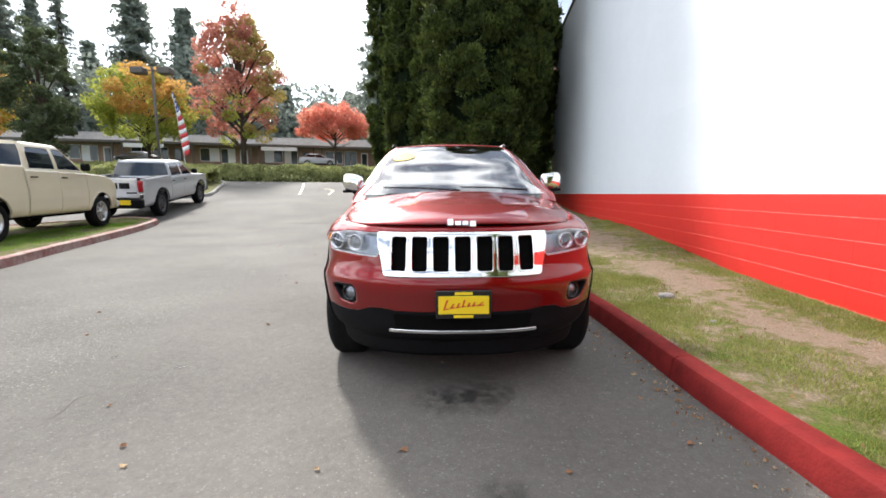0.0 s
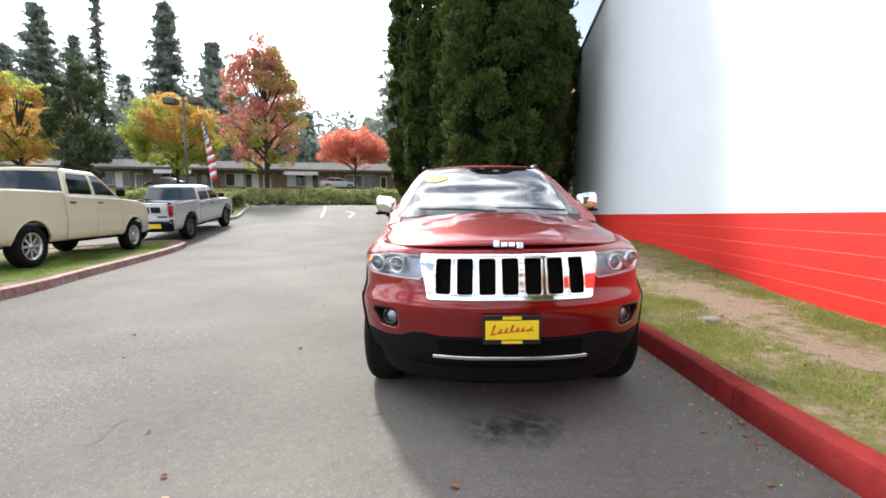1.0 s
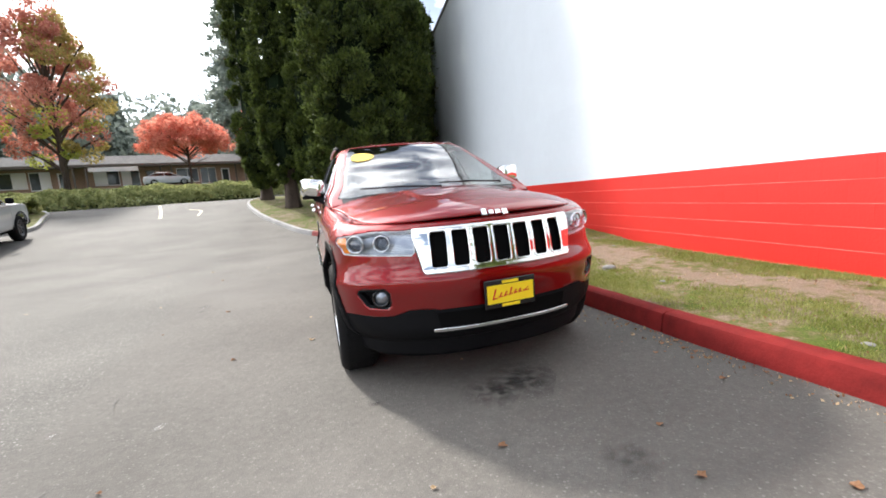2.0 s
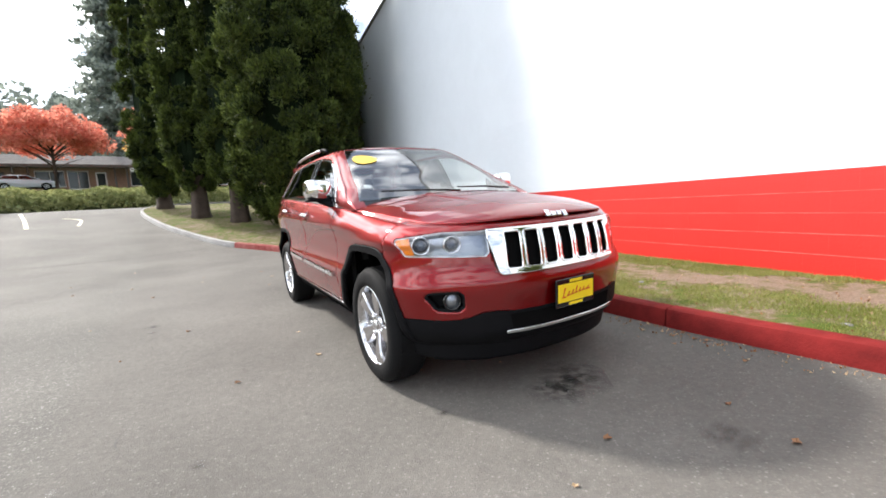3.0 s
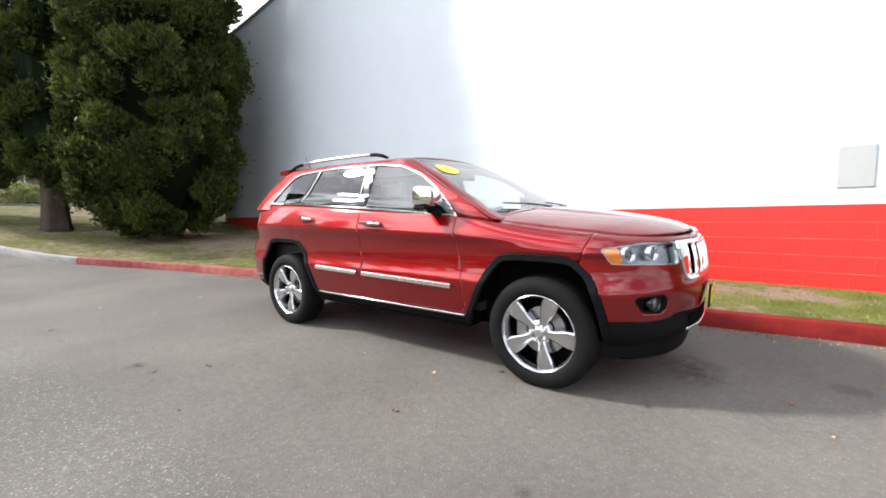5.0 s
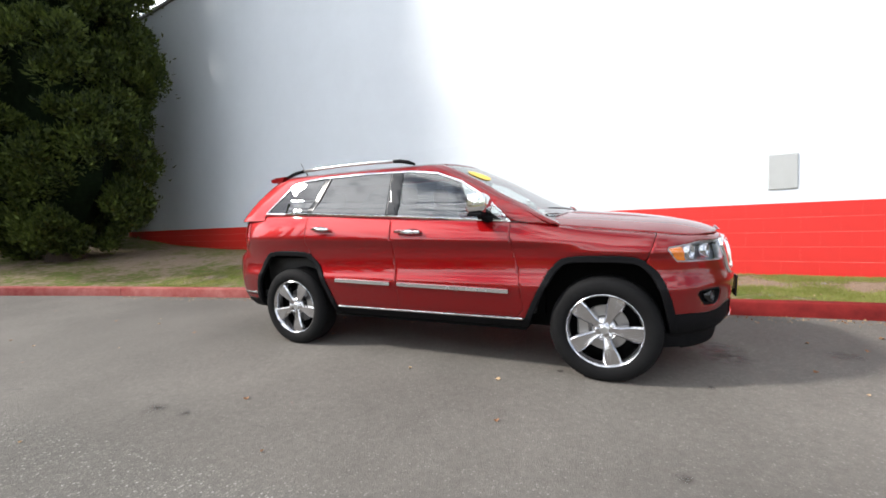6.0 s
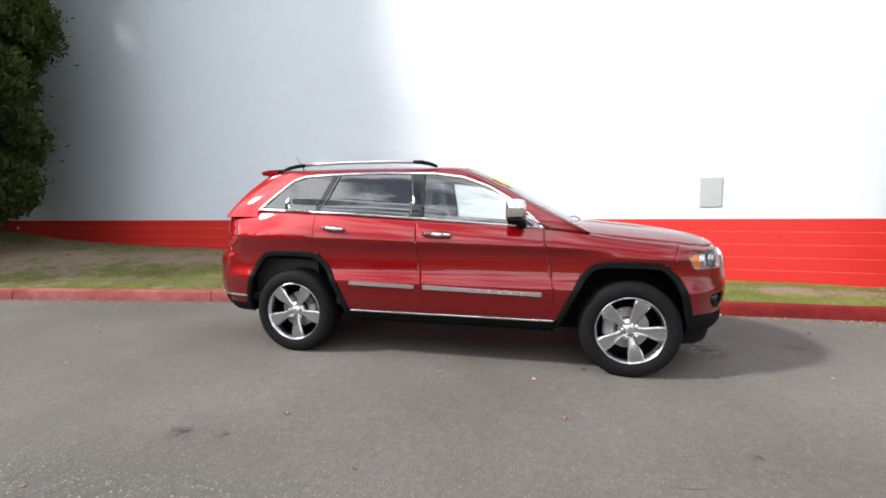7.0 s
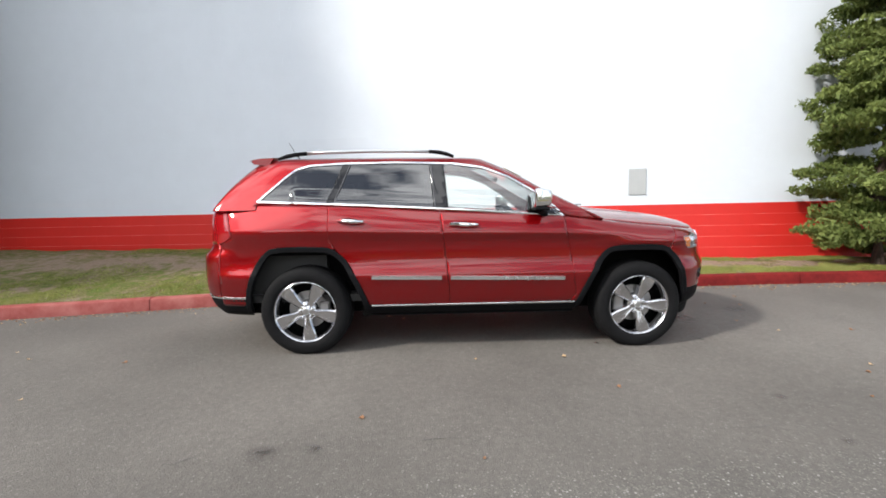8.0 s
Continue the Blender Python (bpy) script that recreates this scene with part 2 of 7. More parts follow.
def lawn_material():
    """Thin grass over bare brown soil in patches."""
    mat = material("lawn_soil", (0.10, 0.12, 0.04), rough=0.95, spec=0.15)
    nt = mat.node_tree
    p = nt.nodes["Principled BSDF"]
    tc = nt.nodes.new("ShaderNodeTexCoord")
    n1 = nt.nodes.new("ShaderNodeTexNoise")
    n1.inputs["Scale"].default_value = 1.1
    n1.inputs["Detail"].default_value = 9
    n1.inputs["Roughness"].default_value = 0.68
    nt.links.new(tc.outputs["Object"], n1.inputs["Vector"])
    n2 = nt.nodes.new("ShaderNodeTexNoise")
    n2.inputs["Scale"].default_value = 70.0
    n2.inputs["Detail"].default_value = 8
    n2.inputs["Roughness"].default_value = 0.7
    nt.links.new(tc.outputs["Object"], n2.inputs["Vector"])
    r = nt.nodes.new("ShaderNodeValToRGB")
    r.color_ramp.elements[0].position, r.color_ramp.elements[0].color = 0.40, (0.25, 0.19, 0.14, 1)
    r.color_ramp.elements[1].position, r.color_ramp.elements[1].color = 0.70, (0.095, 0.130, 0.024, 1)
    e = r.color_ramp.elements.new(0.52)
    e.color = (0.160, 0.140, 0.062, 1)
    # trodden ground pushes the mix towards bare soil, in ragged patches
    n4 = nt.nodes.new("ShaderNodeTexNoise")
    n4.inputs["Scale"].default_value = 7.0
    n4.inputs["Detail"].default_value = 7
    n4.inputs["Roughness"].default_value = 0.7
    nt.links.new(tc.outputs["Object"], n4.inputs["Vector"])
    at_worn = nt.nodes.new("ShaderNodeAttribute")
    at_worn.attribute_name = "worn"
    m1 = nt.nodes.new("ShaderNodeMath")
    m1.operation = "MULTIPLY_ADD"
    m1.inputs[1].default_value = -0.19
    nt.links.new(at_worn.outputs["Fac"], m1.inputs[0])
    m2 = nt.nodes.new("ShaderNodeMath")
    m2.operation = "MULTIPLY_ADD"
    m2.inputs[1].default_value, m2.inputs[2].default_value = 1.25, -0.58
    nt.links.new(n4.outputs["Fac"], m2.inputs[0])
    m3 = nt.nodes.new("ShaderNodeMath")
    m3.operation = "ADD"
    nt.links.new(n1.outputs["Fac"], m3.inputs[0])
    nt.links.new(m2.outputs["Value"], m3.inputs[1])
    nt.links.new(m3.outputs["Value"], m1.inputs[2])
    nt.links.new(m1.outputs["Value"], r.inputs["Fac"])
    mr = nt.nodes.new("ShaderNodeMapRange")
    mr.inputs["From Min"].default_value, mr.inputs["From Max"].default_value = 0.25, 0.75
    mr.inputs["To Min"].default_value, mr.inputs["To Max"].default_value = 0.40, 1.60
    nt.links.new(n2.outputs["Fac"], mr.inputs["Value"])
    hs = nt.nodes.new("ShaderNodeHueSaturation")
    nt.links.new(r.outputs["Color"], hs.inputs["Color"])
    nt.links.new(mr.outputs["Result"], hs.inputs["Value"])
    nt.links.new(hs.outputs["Color"], p.inputs["Base Color"])
    b = nt.nodes.new("ShaderNodeBump")
    b.inputs["Strength"].default_value = 0.8
    b.inputs["Distance"].default_value = 0.03
    nt.links.new(n2.outputs["Fac"], b.inputs["Height"])
    nt.links.new(b.outputs["Normal"], p.inputs["Normal"])
    return mat


ASPHALT = asphalt_material()
LAWN = lawn_material()
FAR_GRASS = material("far_ground", (0.075, 0.095, 0.03), rough=1.0, vary=0.35, scale=3.0, spec=0.1)
KERB_RED = material("kerb_red_paint", (0.155, 0.013, 0.012), rough=0.8, vary=0.42, scale=7.0, bump=0.2, bump_scale=70, spec=0.15)
KERB_FADED = material("faded_kerb_paint", (0.22, 0.045, 0.042), rough=0.8, second=(0.42, 0.34, 0.31), scale=9.0, bump=0.4, bump_scale=60)
KERB_WORN = material("worn_kerb_paint", (0.20, 0.026, 0.024), rough=0.8, second=(0.36, 0.13, 0.115), scale=6.0, bump=0.35, bump_scale=60, spec=0.15)
KERB_GREY = material("kerb_concrete", (0.30, 0.29, 0.28), rough=0.9, vary=0.25, scale=10.0, bump=0.4, bump_scale=60)
WALL_WHITE = material("white_wall_paint", (0.69, 0.735, 0.79), rough=0.55, vary=0.03, scale=2.0, bump=0.10, bump_scale=45)
WALL_RED = material("red_wall_paint", (0.62, 0.022, 0.016), rough=0.5, vary=0.06, scale=3.0, bump=0.10, bump_scale=45)
MORTAR_WHITE = material("painted_joint_white", (0.67, 0.715, 0.77), rough=0.7, vary=0.05, scale=5.0)
MORTAR_RED = material("painted_joint_red", (0.80, 0.06, 0.045), rough=0.7, second=(0.88, 0.42, 0.36), scale=3.0)
ROOF_GREY = material("roof_membrane", (0.25, 0.25, 0.25), rough=0.9, vary=0.15, scale=4.0)
METAL_PAINT = material("pale_grey_metal", (0.62, 0.63, 0.64), rough=0.4, vary=0.05, scale=6.0)
BARK = material("bark", (0.062, 0.043, 0.032), rough=0.95, vary=0.35, scale=14.0, bump=0.9, bump_scale=22)
CONIFER = leafy("conifer_needles", (0.009, 0.018, 0.007), (0.115, 0.150, 0.030), 0.34)
CONIFER_BRIGHT = leafy("shore_pine_needles", (0.06, 0.090, 0.020), (0.24, 0.29, 0.085), 0.35)
# distant haze is put into this pale grey-green base colour
HAZED_CONIFER = leafy("hazed_conifer_needles", (0.16, 0.19, 0.17), (0.35, 0.39, 0.33), 0.45)
DARK_COLUMN = leafy("dark_column_leaves", (0.055, 0.08, 0.04), (0.15, 0.18, 0.085), 0.4)
MAPLE_RED = leafy("red_maple_leaves", (0.44, 0.15, 0.115), (0.66, 0.33, 0.24), 0.62)
MAPLE_PINK = leafy("scarlet_maple_leaves", (0.66, 0.19, 0.135), (0.86, 0.42, 0.30), 0.62)
MAPLE_GREEN = leafy("turning_maple_leaves", (0.27, 0.33, 0.06), (0.52, 0.52, 0.12), 0.62)
MAPLE_ORANGE = leafy("orange_maple_leaves", (0.55, 0.30, 0.08), (0.74, 0.48, 0.16), 0.62)
MAPLE_OLIVE = leafy("olive_maple_leaves", (0.30, 0.24, 0.07), (0.52, 0.42, 0.15), 0.62)
IVY = leafy("ivy_hedge_leaves", (0.20, 0.23, 0.08), (0.46, 0.46, 0.20), 0.4)
GRASS_BLADE = leafy("grass_blades", (0.155, 0.195, 0.034), (0.37, 0.37, 0.13), 0.3)
LAWN_BLADE = leafy("lush_grass_blades", (0.13, 0.25, 0.03), (0.28, 0.42, 0.08), 0.35)
CAR_RED = material("deep_cherry_red_paint", (0.215, 0.0013, 0.0029), rough=0.50, metal=0.85, coat=1.0, spec=0.1)
CAR_RED.node_tree.nodes["Principled BSDF"].inputs["Coat IOR"].default_value = 1.55
CHROME = material("chrome", (0.86, 0.87, 0.88), rough=0.06, metal=1.0)
ALLOY = material("polished_alloy", (0.60, 0.60, 0.62), rough=0.17, metal=1.0)
SATIN = material("satin_silver", (0.62, 0.63, 0.64), rough=0.3, metal=1.0)
BLACK_PLASTIC = material("black_textured_plastic", (0.007, 0.007, 0.008), rough=0.6, spec=0.06, vary=0.15, scale=40.0, bump=0.1, bump_scale=300)
GLOSS_BLACK = material("gloss_black", (0.008, 0.008, 0.009), rough=0.12)
# near-black for dark parts, and for recess shade put into the colour
DARK = material("cavity_shade_black", (0.005, 0.005, 0.005), rough=1.0, spec=0.02)
RUBBER = material("tyre_rubber", (0.007, 0.007, 0.0075), rough=0.75, spec=0.14, vary=0.25, scale=25.0, bump=0.2, bump_scale=150)
GLASS_CLEAR = glass("clear_glass", (0.92, 0.96, 0.94))
GLASS_SCREEN = glass("windscreen_glass", (0.86, 0.92, 0.90), gloss=0.25)
GLASS_TINT = glass("privacy_glass", (0.08, 0.085, 0.09))
GLASS_LAMP = glass("lamp_lens", (0.95, 0.97, 1.0), gloss=0.07)
AMBER = material("amber_lens", (0.85, 0.22, 0.01), rough=0.15, coat=0.6)
RED_LENS = material("red_lamp_lens", (0.30, 0.006, 0.010), rough=0.12, coat=1.0)
PLATE_YELLOW = material("plate_yellow", (0.85, 0.62, 0.015), rough=0.45)
PRINT_RED = material("print_red", (0.55, 0.02, 0.02), rough=0.5)
STICKER_YELLOW = material("sticker_yellow", (0.85, 0.58, 0.08), rough=0.6)
SEAT = material("grey_leather", (0.16, 0.155, 0.15), rough=0.55, vary=0.1, scale=20.0, bump=0.1, bump_scale=120)
CABIN = material("dark_cabin_trim", (0.035, 0.034, 0.033), rough=0.7)
METAL_DARK = material("dark_grey_alloy", (0.10, 0.10, 0.105), rough=0.35, metal=0.7)
DISC = material("brake_steel", (0.35, 0.34, 0.33), rough=0.4, metal=0.9)
LAMP_SILVER = material("lamp_silver", (0.27, 0.29, 0.33), rough=0.32, metal=0.9, vary=0.35, scale=30.0)
PROJECTOR = material("projector_glass", (0.07, 0.085, 0.12), rough=0.06, spec=0.8)
# brick and roof colours are raised to carry the distant haze
SHOP_BRICK = material("shop_brick", (0.30, 0.20, 0.15), rough=0.9, vary=0.3, scale=6.0)
SHOP_ROOF = material("shop_roof_shingle", (0.19, 0.18, 0.17), rough=0.95, vary=0.3, scale=3.0)
SHOP_WHITE = material("shop_white_panel", (0.75, 0.76, 0.78), rough=0.6, vary=0.05, scale=2.0)
SHOP_GLASS = material("shop_window_glass", (0.05, 0.06, 0.07), rough=0.08, vary=0.3, scale=0.4)
POLE_BROWN = material("brown_pole_paint", (0.10, 0.085, 0.075), rough=0.6, vary=0.1, scale=4.0)
CREAM = material("cream_truck_paint", (0.70, 0.62, 0.45), rough=0.3, coat=0.8, vary=0.03, scale=2.0)
SILVER = material("silver_truck_paint", (0.52, 0.53, 0.55), rough=0.3, metal=0.25, coat=0.8)
CAR_WHITE = material("white_car_paint", (0.66, 0.69, 0.73), rough=0.25, coat=0.8)
CAR_BLACK = material("black_car_paint", (0.012, 0.013, 0.016), rough=0.25, coat=0.8)
LINE_PAINT = material("worn_line_paint", (0.62, 0.58, 0.42), rough=0.8, vary=0.2, scale=12.0)
DRY_LEAF = leafy("dry_leaves", (0.15, 0.06, 0.035), (0.36, 0.20, 0.10), 0.2)
PALE_LEAF = leafy("pale_dry_leaves", (0.35, 0.22, 0.12), (0.55, 0.42, 0.26), 0.2)
FLAG_RED = material("flag_red_cloth", (0.55, 0.05, 0.06), rough=0.8)
FLAG_WHITE = material("flag_white_cloth", (0.78, 0.77, 0.78), rough=0.8)
FLAG_BLUE = material("flag_blue_cloth", (0.05, 0.09, 0.30), rough=0.8)
GREY_STONE = material("grey_stone", (0.24, 0.23, 0.22), rough=0.9, vary=0.3, scale=12.0, bump=0.5, bump_scale=30)
PANEL_GREY = material("grey_panel", (0.43, 0.445, 0.445), rough=0.5, vary=0.05, scale=6.0)
SEAM = material("dark_seam", (0.104, 0.098, 0.091), rough=0.9, spec=0.08, vary=0.3, scale=14.0)
SEAM_FAINT = material("faint_seam", (0.135, 0.128, 0.12), rough=0.9, spec=0.08, vary=0.3, scale=14.0)
DARK_PANE = material("dark_window_film", (0.016, 0.022, 0.030), rough=0.04, spec=0.9, vary=0.4, scale=1.2)

def soft_stain_material():
    """Oil soaked into asphalt: dark in the middle, fading out raggedly."""
    mat = material("soaked_oil", (0.040, 0.038, 0.037), rough=0.5)
    nt = mat.node_tree
    p = nt.nodes["Principled BSDF"]
    tc = nt.nodes.new("ShaderNodeTexCoord")
    sep = nt.nodes.new("ShaderNodeSeparateXYZ")
    nt.links.new(tc.outputs["Generated"], sep.inputs["Vector"])
    com = nt.nodes.new("ShaderNodeCombineXYZ")
    nt.links.new(sep.outputs["X"], com.inputs["X"])
    nt.links.new(sep.outputs["Y"], com.inputs["Y"])
    dist = nt.nodes.new("ShaderNodeVectorMath")
    dist.operation = "DISTANCE"
    dist.inputs[1].default_value = (0.5, 0.5, 0.0)
    nt.links.new(com.outputs["Vector"], dist.inputs[0])
    fade = nt.nodes.new("ShaderNodeMapRange")
    fade.inputs["From Min"].default_value, fade.inputs["From Max"].default_value = 0.36, 0.04
    fade.inputs["To Max"].default_value = 0.62
    nt.links.new(dist.outputs["Value"], fade.inputs["Value"])
    nz = nt.nodes.new("ShaderNodeTexNoise")
    nz.inputs["Scale"].default_value = 16.0
    nz.inputs["Detail"].default_value = 6.0
    nt.links.new(tc.outputs["Object"], nz.inputs["Vector"])
    patch = nt.nodes.new("ShaderNodeMapRange")
    patch.inputs["From Min"].default_value, patch.inputs["From Max"].default_value = 0.35, 0.6
    nt.links.new(nz.outputs["Fac"], patch.inputs["Value"])
    mul = nt.nodes.new("ShaderNodeMath")
    mul.operation = "MULTIPLY"
    nt.links.new(fade.outputs["Result"], mul.inputs[0])
    nt.links.new(patch.outputs["Result"], mul.inputs[1])
    nt.links.new(mul.outputs["Value"], p.inputs["Alpha"])
    return mat


SOAKED = soft_stain_material()
# near-black base colour stands for the shade deep inside a crown
SHADE_CORE = material("crown_shade", (0.008, 0.015, 0.006), rough=0.95, vary=0.5, scale=9.0, bump=1.0, bump_scale=12, spec=0.1)


# ---- mesh tools ----
class Shape:
    """Collects vertices and faces of one part."""

    def __init__(self):
        self.v, self.f = [], []

    def add(self, verts, faces):
        n = len(self.v)
        self.v += [tuple(p) for p in verts]
        self.f += [tuple(i + n for i in face) for face in faces]
        return self

    def box(self, lo, hi, m=None, chamfer=0.0):
        (x0, y0, z0), (x1, y1, z1) = lo, hi
        if chamfer:
            c = chamfer
            ring = [(x0 + c, y0), (x1 - c, y0), (x1, y0 + c), (x1, y1 - c), (x1 - c, y1), (x0 + c, y1), (x0, y1 - c), (x0, y0 + c)]
            inner = [(min(max(x, x0 + c), x1 - c), min(max(y, y0 + c), y1 - c)) for x, y in ring]
            vs = [(*p, z0) for p in inner] + [(*p, z0 + c) for p in ring] + [(*p, z1 - c) for p in ring] + [(*p, z1) for p in inner]
            fs = [tuple(range(7, -1, -1)), tuple(range(24, 32))]
            for k in range(3):
                fs += [(8 * k + i, 8 * k + (i + 1) % 8, 8 * k + 8 + (i + 1) % 8, 8 * k + 8 + i) for i in range(8)]
        else:
            vs = [(x0, y0, z0), (x1, y0, z0), (x1, y1, z0), (x0, y1, z0), (x0, y0, z1), (x1, y0, z1), (x1, y1, z1), (x0, y1, z1)]
            fs = [(3, 2, 1, 0), (4, 5, 6, 7), (0, 1, 5, 4), (1, 2, 6, 5), (2, 3, 7, 6), (3, 0, 4, 7)]
        if m is not None:
            vs = [m @ Vector(p) for p in vs]
        return self.add(vs, fs)

    def rings(self, rings, close=True, caps=True):
        """Loft through rings of equal length."""
        k = len(rings[0])
        vs = [p for ring in rings for p in ring]
        fs = []
        for a in range(len(rings) - 1):
            for i in range(k if close else k - 1):
                j = (i + 1) % k
                fs.append((a * k + i, a * k + j, (a + 1) * k + j, (a + 1) * k + i))
        if caps and close:
            fs += [tuple(range(k - 1, -1, -1)), tuple((len(rings) - 1) * k + i for i in range(k))]
        return self.add(vs, fs)

    def tube(self, path, radius, sides=8, flat=1.0):
        """A round bar along a path; radius a number or one for each point."""
        path = [Vector(p) for p in path]
        rings = []
        for i, p in enumerate(path):
            d = (path[min(i + 1, len(path) - 1)] - path[max(i - 1, 0)]).normalized()
            side = d.cross(Vector((0, 0, 1)))
            side = side.normalized() if side.length > 1e-3 else Vector((1, 0, 0))
            up = side.cross(d)
            r = radius[i] if isinstance(radius, (list, tuple)) else radius
            rings.append([p + r * (math.cos(a) * side + flat * math.sin(a) * up) for a in (2 * math.pi * k / sides for k in range(sides))])
        return self.rings(rings)

    def turned(self, profile, m=None, sides=48, caps=False):
        """A lathe shape about local y from (radius, y) pairs."""
        rings = [[Vector((r * math.cos(a), y, r * math.sin(a))) for a in (2 * math.pi * k / sides for k in range(sides))] for r, y in profile]
        if m is not None:
            rings = [[m @ p for p in ring] for ring in rings]
        return self.rings(rings, caps=caps)

    def mesh(self, name, material, smooth=False):
        me = bpy.data.meshes.new(name)
        me.from_pydata(self.v, [], self.f)
        me.materials.append(material)
        if smooth:
            me.shade_smooth()
        me.update()
        return me


def thing(name, place=(0, 0, 0), turn=0.0, label="", category="", group="", kind=""):
    """An empty at a thing's base."""
    ob = new(name)
    ob.empty_display_size = 0.2
    ob.matrix_world = pose(*place, 0, 0, turn)
    return tagged(ob, label, category, group, kind)


def part(name, shape, material, parent=None, label="", smooth=False, at=None):
    me = shape if isinstance(shape, bpy.types.Mesh) else shape.mesh(name, material, smooth)
    ob = new(name, me)
    if parent is not None:
        ob.parent = parent
    if at is not None:
        ob.matrix_basis = at
    return tagged(ob, label)


def angle_smooth(me, degrees=35):
    """Smooth shading that keeps sharp edges."""
    me.shade_smooth()
    me.set_sharp_from_angle(angle=radians(degrees))
    return me


def smooth_step(a, b, x):
    t = min(max((x - a) / (b - a), 0.0), 1.0)
    return t * t * (3 - 2 * t)


def curve_through(points, steps=8):
    """Catmull-Rom through points of any dimension."""
    pts = [Vector(p) for p in points]
    out = []
    for i in range(len(pts) - 1):
        p0, p1, p2, p3 = pts[max(i - 1, 0)], pts[i], pts[i + 1], pts[min(i + 2, len(pts) - 1)]
        for k in range(steps):
            t = k / steps
            out.append(0.5 * (2 * p1 + (p2 - p0) * t + (2 * p0 - 5 * p1 + 4 * p2 - p3) * t * t + (3 * p1 - p0 - 3 * p2 + p3) * t ** 3))
    out.append(pts[-1])
    return out


def leaf_cards(centers, sizes, normals_up=0.3, stretch=1.8, seed=1, along=None):
    """Small rhombic leaves or sprays at centers, turned at random or roughly along given directions."""
    rng = np.random.default_rng(seed)
    n = len(centers)
    a = rng.normal(size=(n, 3))
    a[:, 2] += normals_up
    if along is not None:
        a = 0.45 * a + along
    a /= np.linalg.norm(a, axis=1, keepdims=True)
    b = np.cross(a, rng.normal(size=(n, 3)))
    b /= np.linalg.norm(b, axis=1, keepdims=True)
    s = np.asarray(sizes)[:, None]
    long, wide = a * s * stretch * 0.5, b * s * 0.5
    lift = np.cross(a, b) * s * 0.18
    verts = np.stack([centers - long, centers + wide + lift, centers + long, centers - wide + lift], 1).reshape(-1, 3)
    faces = np.arange(4 * n).reshape(-1, 4)
    return verts, faces


def cards_mesh(name, verts, faces, material):
    me = bpy.data.meshes.new(name)
    me.vertices.add(len(verts))
    me.vertices.foreach_set("co", np.asarray(verts, dtype=np.float32).ravel())
    me.loops.add(faces.size)
    me.loops.foreach_set("vertex_index", faces.ravel().astype(np.int32))
    me.polygons.add(len(faces))
    me.polygons.foreach_set("loop_start", np.arange(0, faces.size, faces.shape[1], dtype=np.int32))
    me.polygons.foreach_set("loop_total", np.full(len(faces), faces.shape[1], dtype=np.int32))
    me.materials.append(material)
    me.update(calc_edges=True)
    return me


# ---- ground, road, kerbs and verge ----
CAR_X, CAR_Y, CAR_YAW, CAR_ROLL, CAR_PITCH, CAR_MID = 3.397, 7.790, radians(6.85), 0.0145, 0.0085, -1.457


def car_lean(x, y):
    """The asphalt falls a little towards the drive's middle and its south end where the red car stands."""
    dx, dy = x - CAR_X, y - CAR_Y
    u = math.sin(CAR_YAW) * dx - math.cos(CAR_YAW) * dy
    v = math.cos(CAR_YAW) * dx + math.sin(CAR_YAW) * dy
    du, dv = u - CAR_MID, v
    near = smooth_step(3.6, 1.9, abs(du)) * smooth_step(2.6, 1.3, abs(dv))
    return (CAR_ROLL * dv - CAR_PITCH * du - 0.004) * near


def ground_height(x, y):
    """Level asphalt by the building, a ramp up to the street, then the bank to the shops."""
    along = y - 0.25 * x
    z = car_lean(x, y) + 0.105 * math.log1p(math.exp(min(along - 17.0, 60.0)))
    if along > 35:
        z -= 0.075 * (min(along, 45.0) - 35.0)
    if along > 45:
        z += 0.05 * (min(along, 62.0) - 45.0)
    if along > 62:
        z -= 0.105 * (along - 62.0)
    return z


WALL_X, WALL_END, WALL_START, WALL_TOP, BAND_TOP = 6.81, 26.2, -14.0, 8.6, 1.212
KERB_LINE = curve_through([(5.36, -14), (5.36, -6), (5.35, 0), (5.31, 3.0), (5.21, 4.6), (5.04, 6.1), (4.86, 7.15), (4.68, 8.5), (4.32, 10.5), (3.82, 12.7),
                           (3.2, 14.8), (2.6, 16.5), (1.75, 17.9), (0.65, 19.3), (-0.45, 21.5), (-1.19, 23.1), (-2.06, 25.2), (-3.4, 29.2), (-3.9, 32.0), (-3.2, 34.2), (-0.5, 35.6), (12, 38.9)], 6)
ISLAND_LINE = curve_through([(1.6, -8), (-1.2, 0), (-3.0, 7.0), (-3.74, 9.8), (-4.7, 11.7), (-5.83, 14.1), (-6.62, 16.2), (-7.0, 16.9), (-7.7, 17.1), (-8.6, 16.7), (-11.5, 12.5), (-14.5, 5), (-18, -8)], 6)
CORNER_LINE = curve_through([(-19, 20.5), (-14, 21.9), (-10.9, 23.0), (-10.3, 23.6), (-10.4, 24.6), (-11.9, 27.4), (-13.6, 30.4), (-15.6, 31.6), (-22, 30.3), (-40, 25.8)], 6)


def kerb_x(y):
    """Where the kerb by the building lies at y (south of its bend)."""
    for a, b in zip(KERB_LINE, KERB_LINE[1:]):
        if a.y <= y < b.y:
            return a.x + (b.x - a.x) * (y - a.y) / (b.y - a.y)
    return KERB_LINE[-1].x


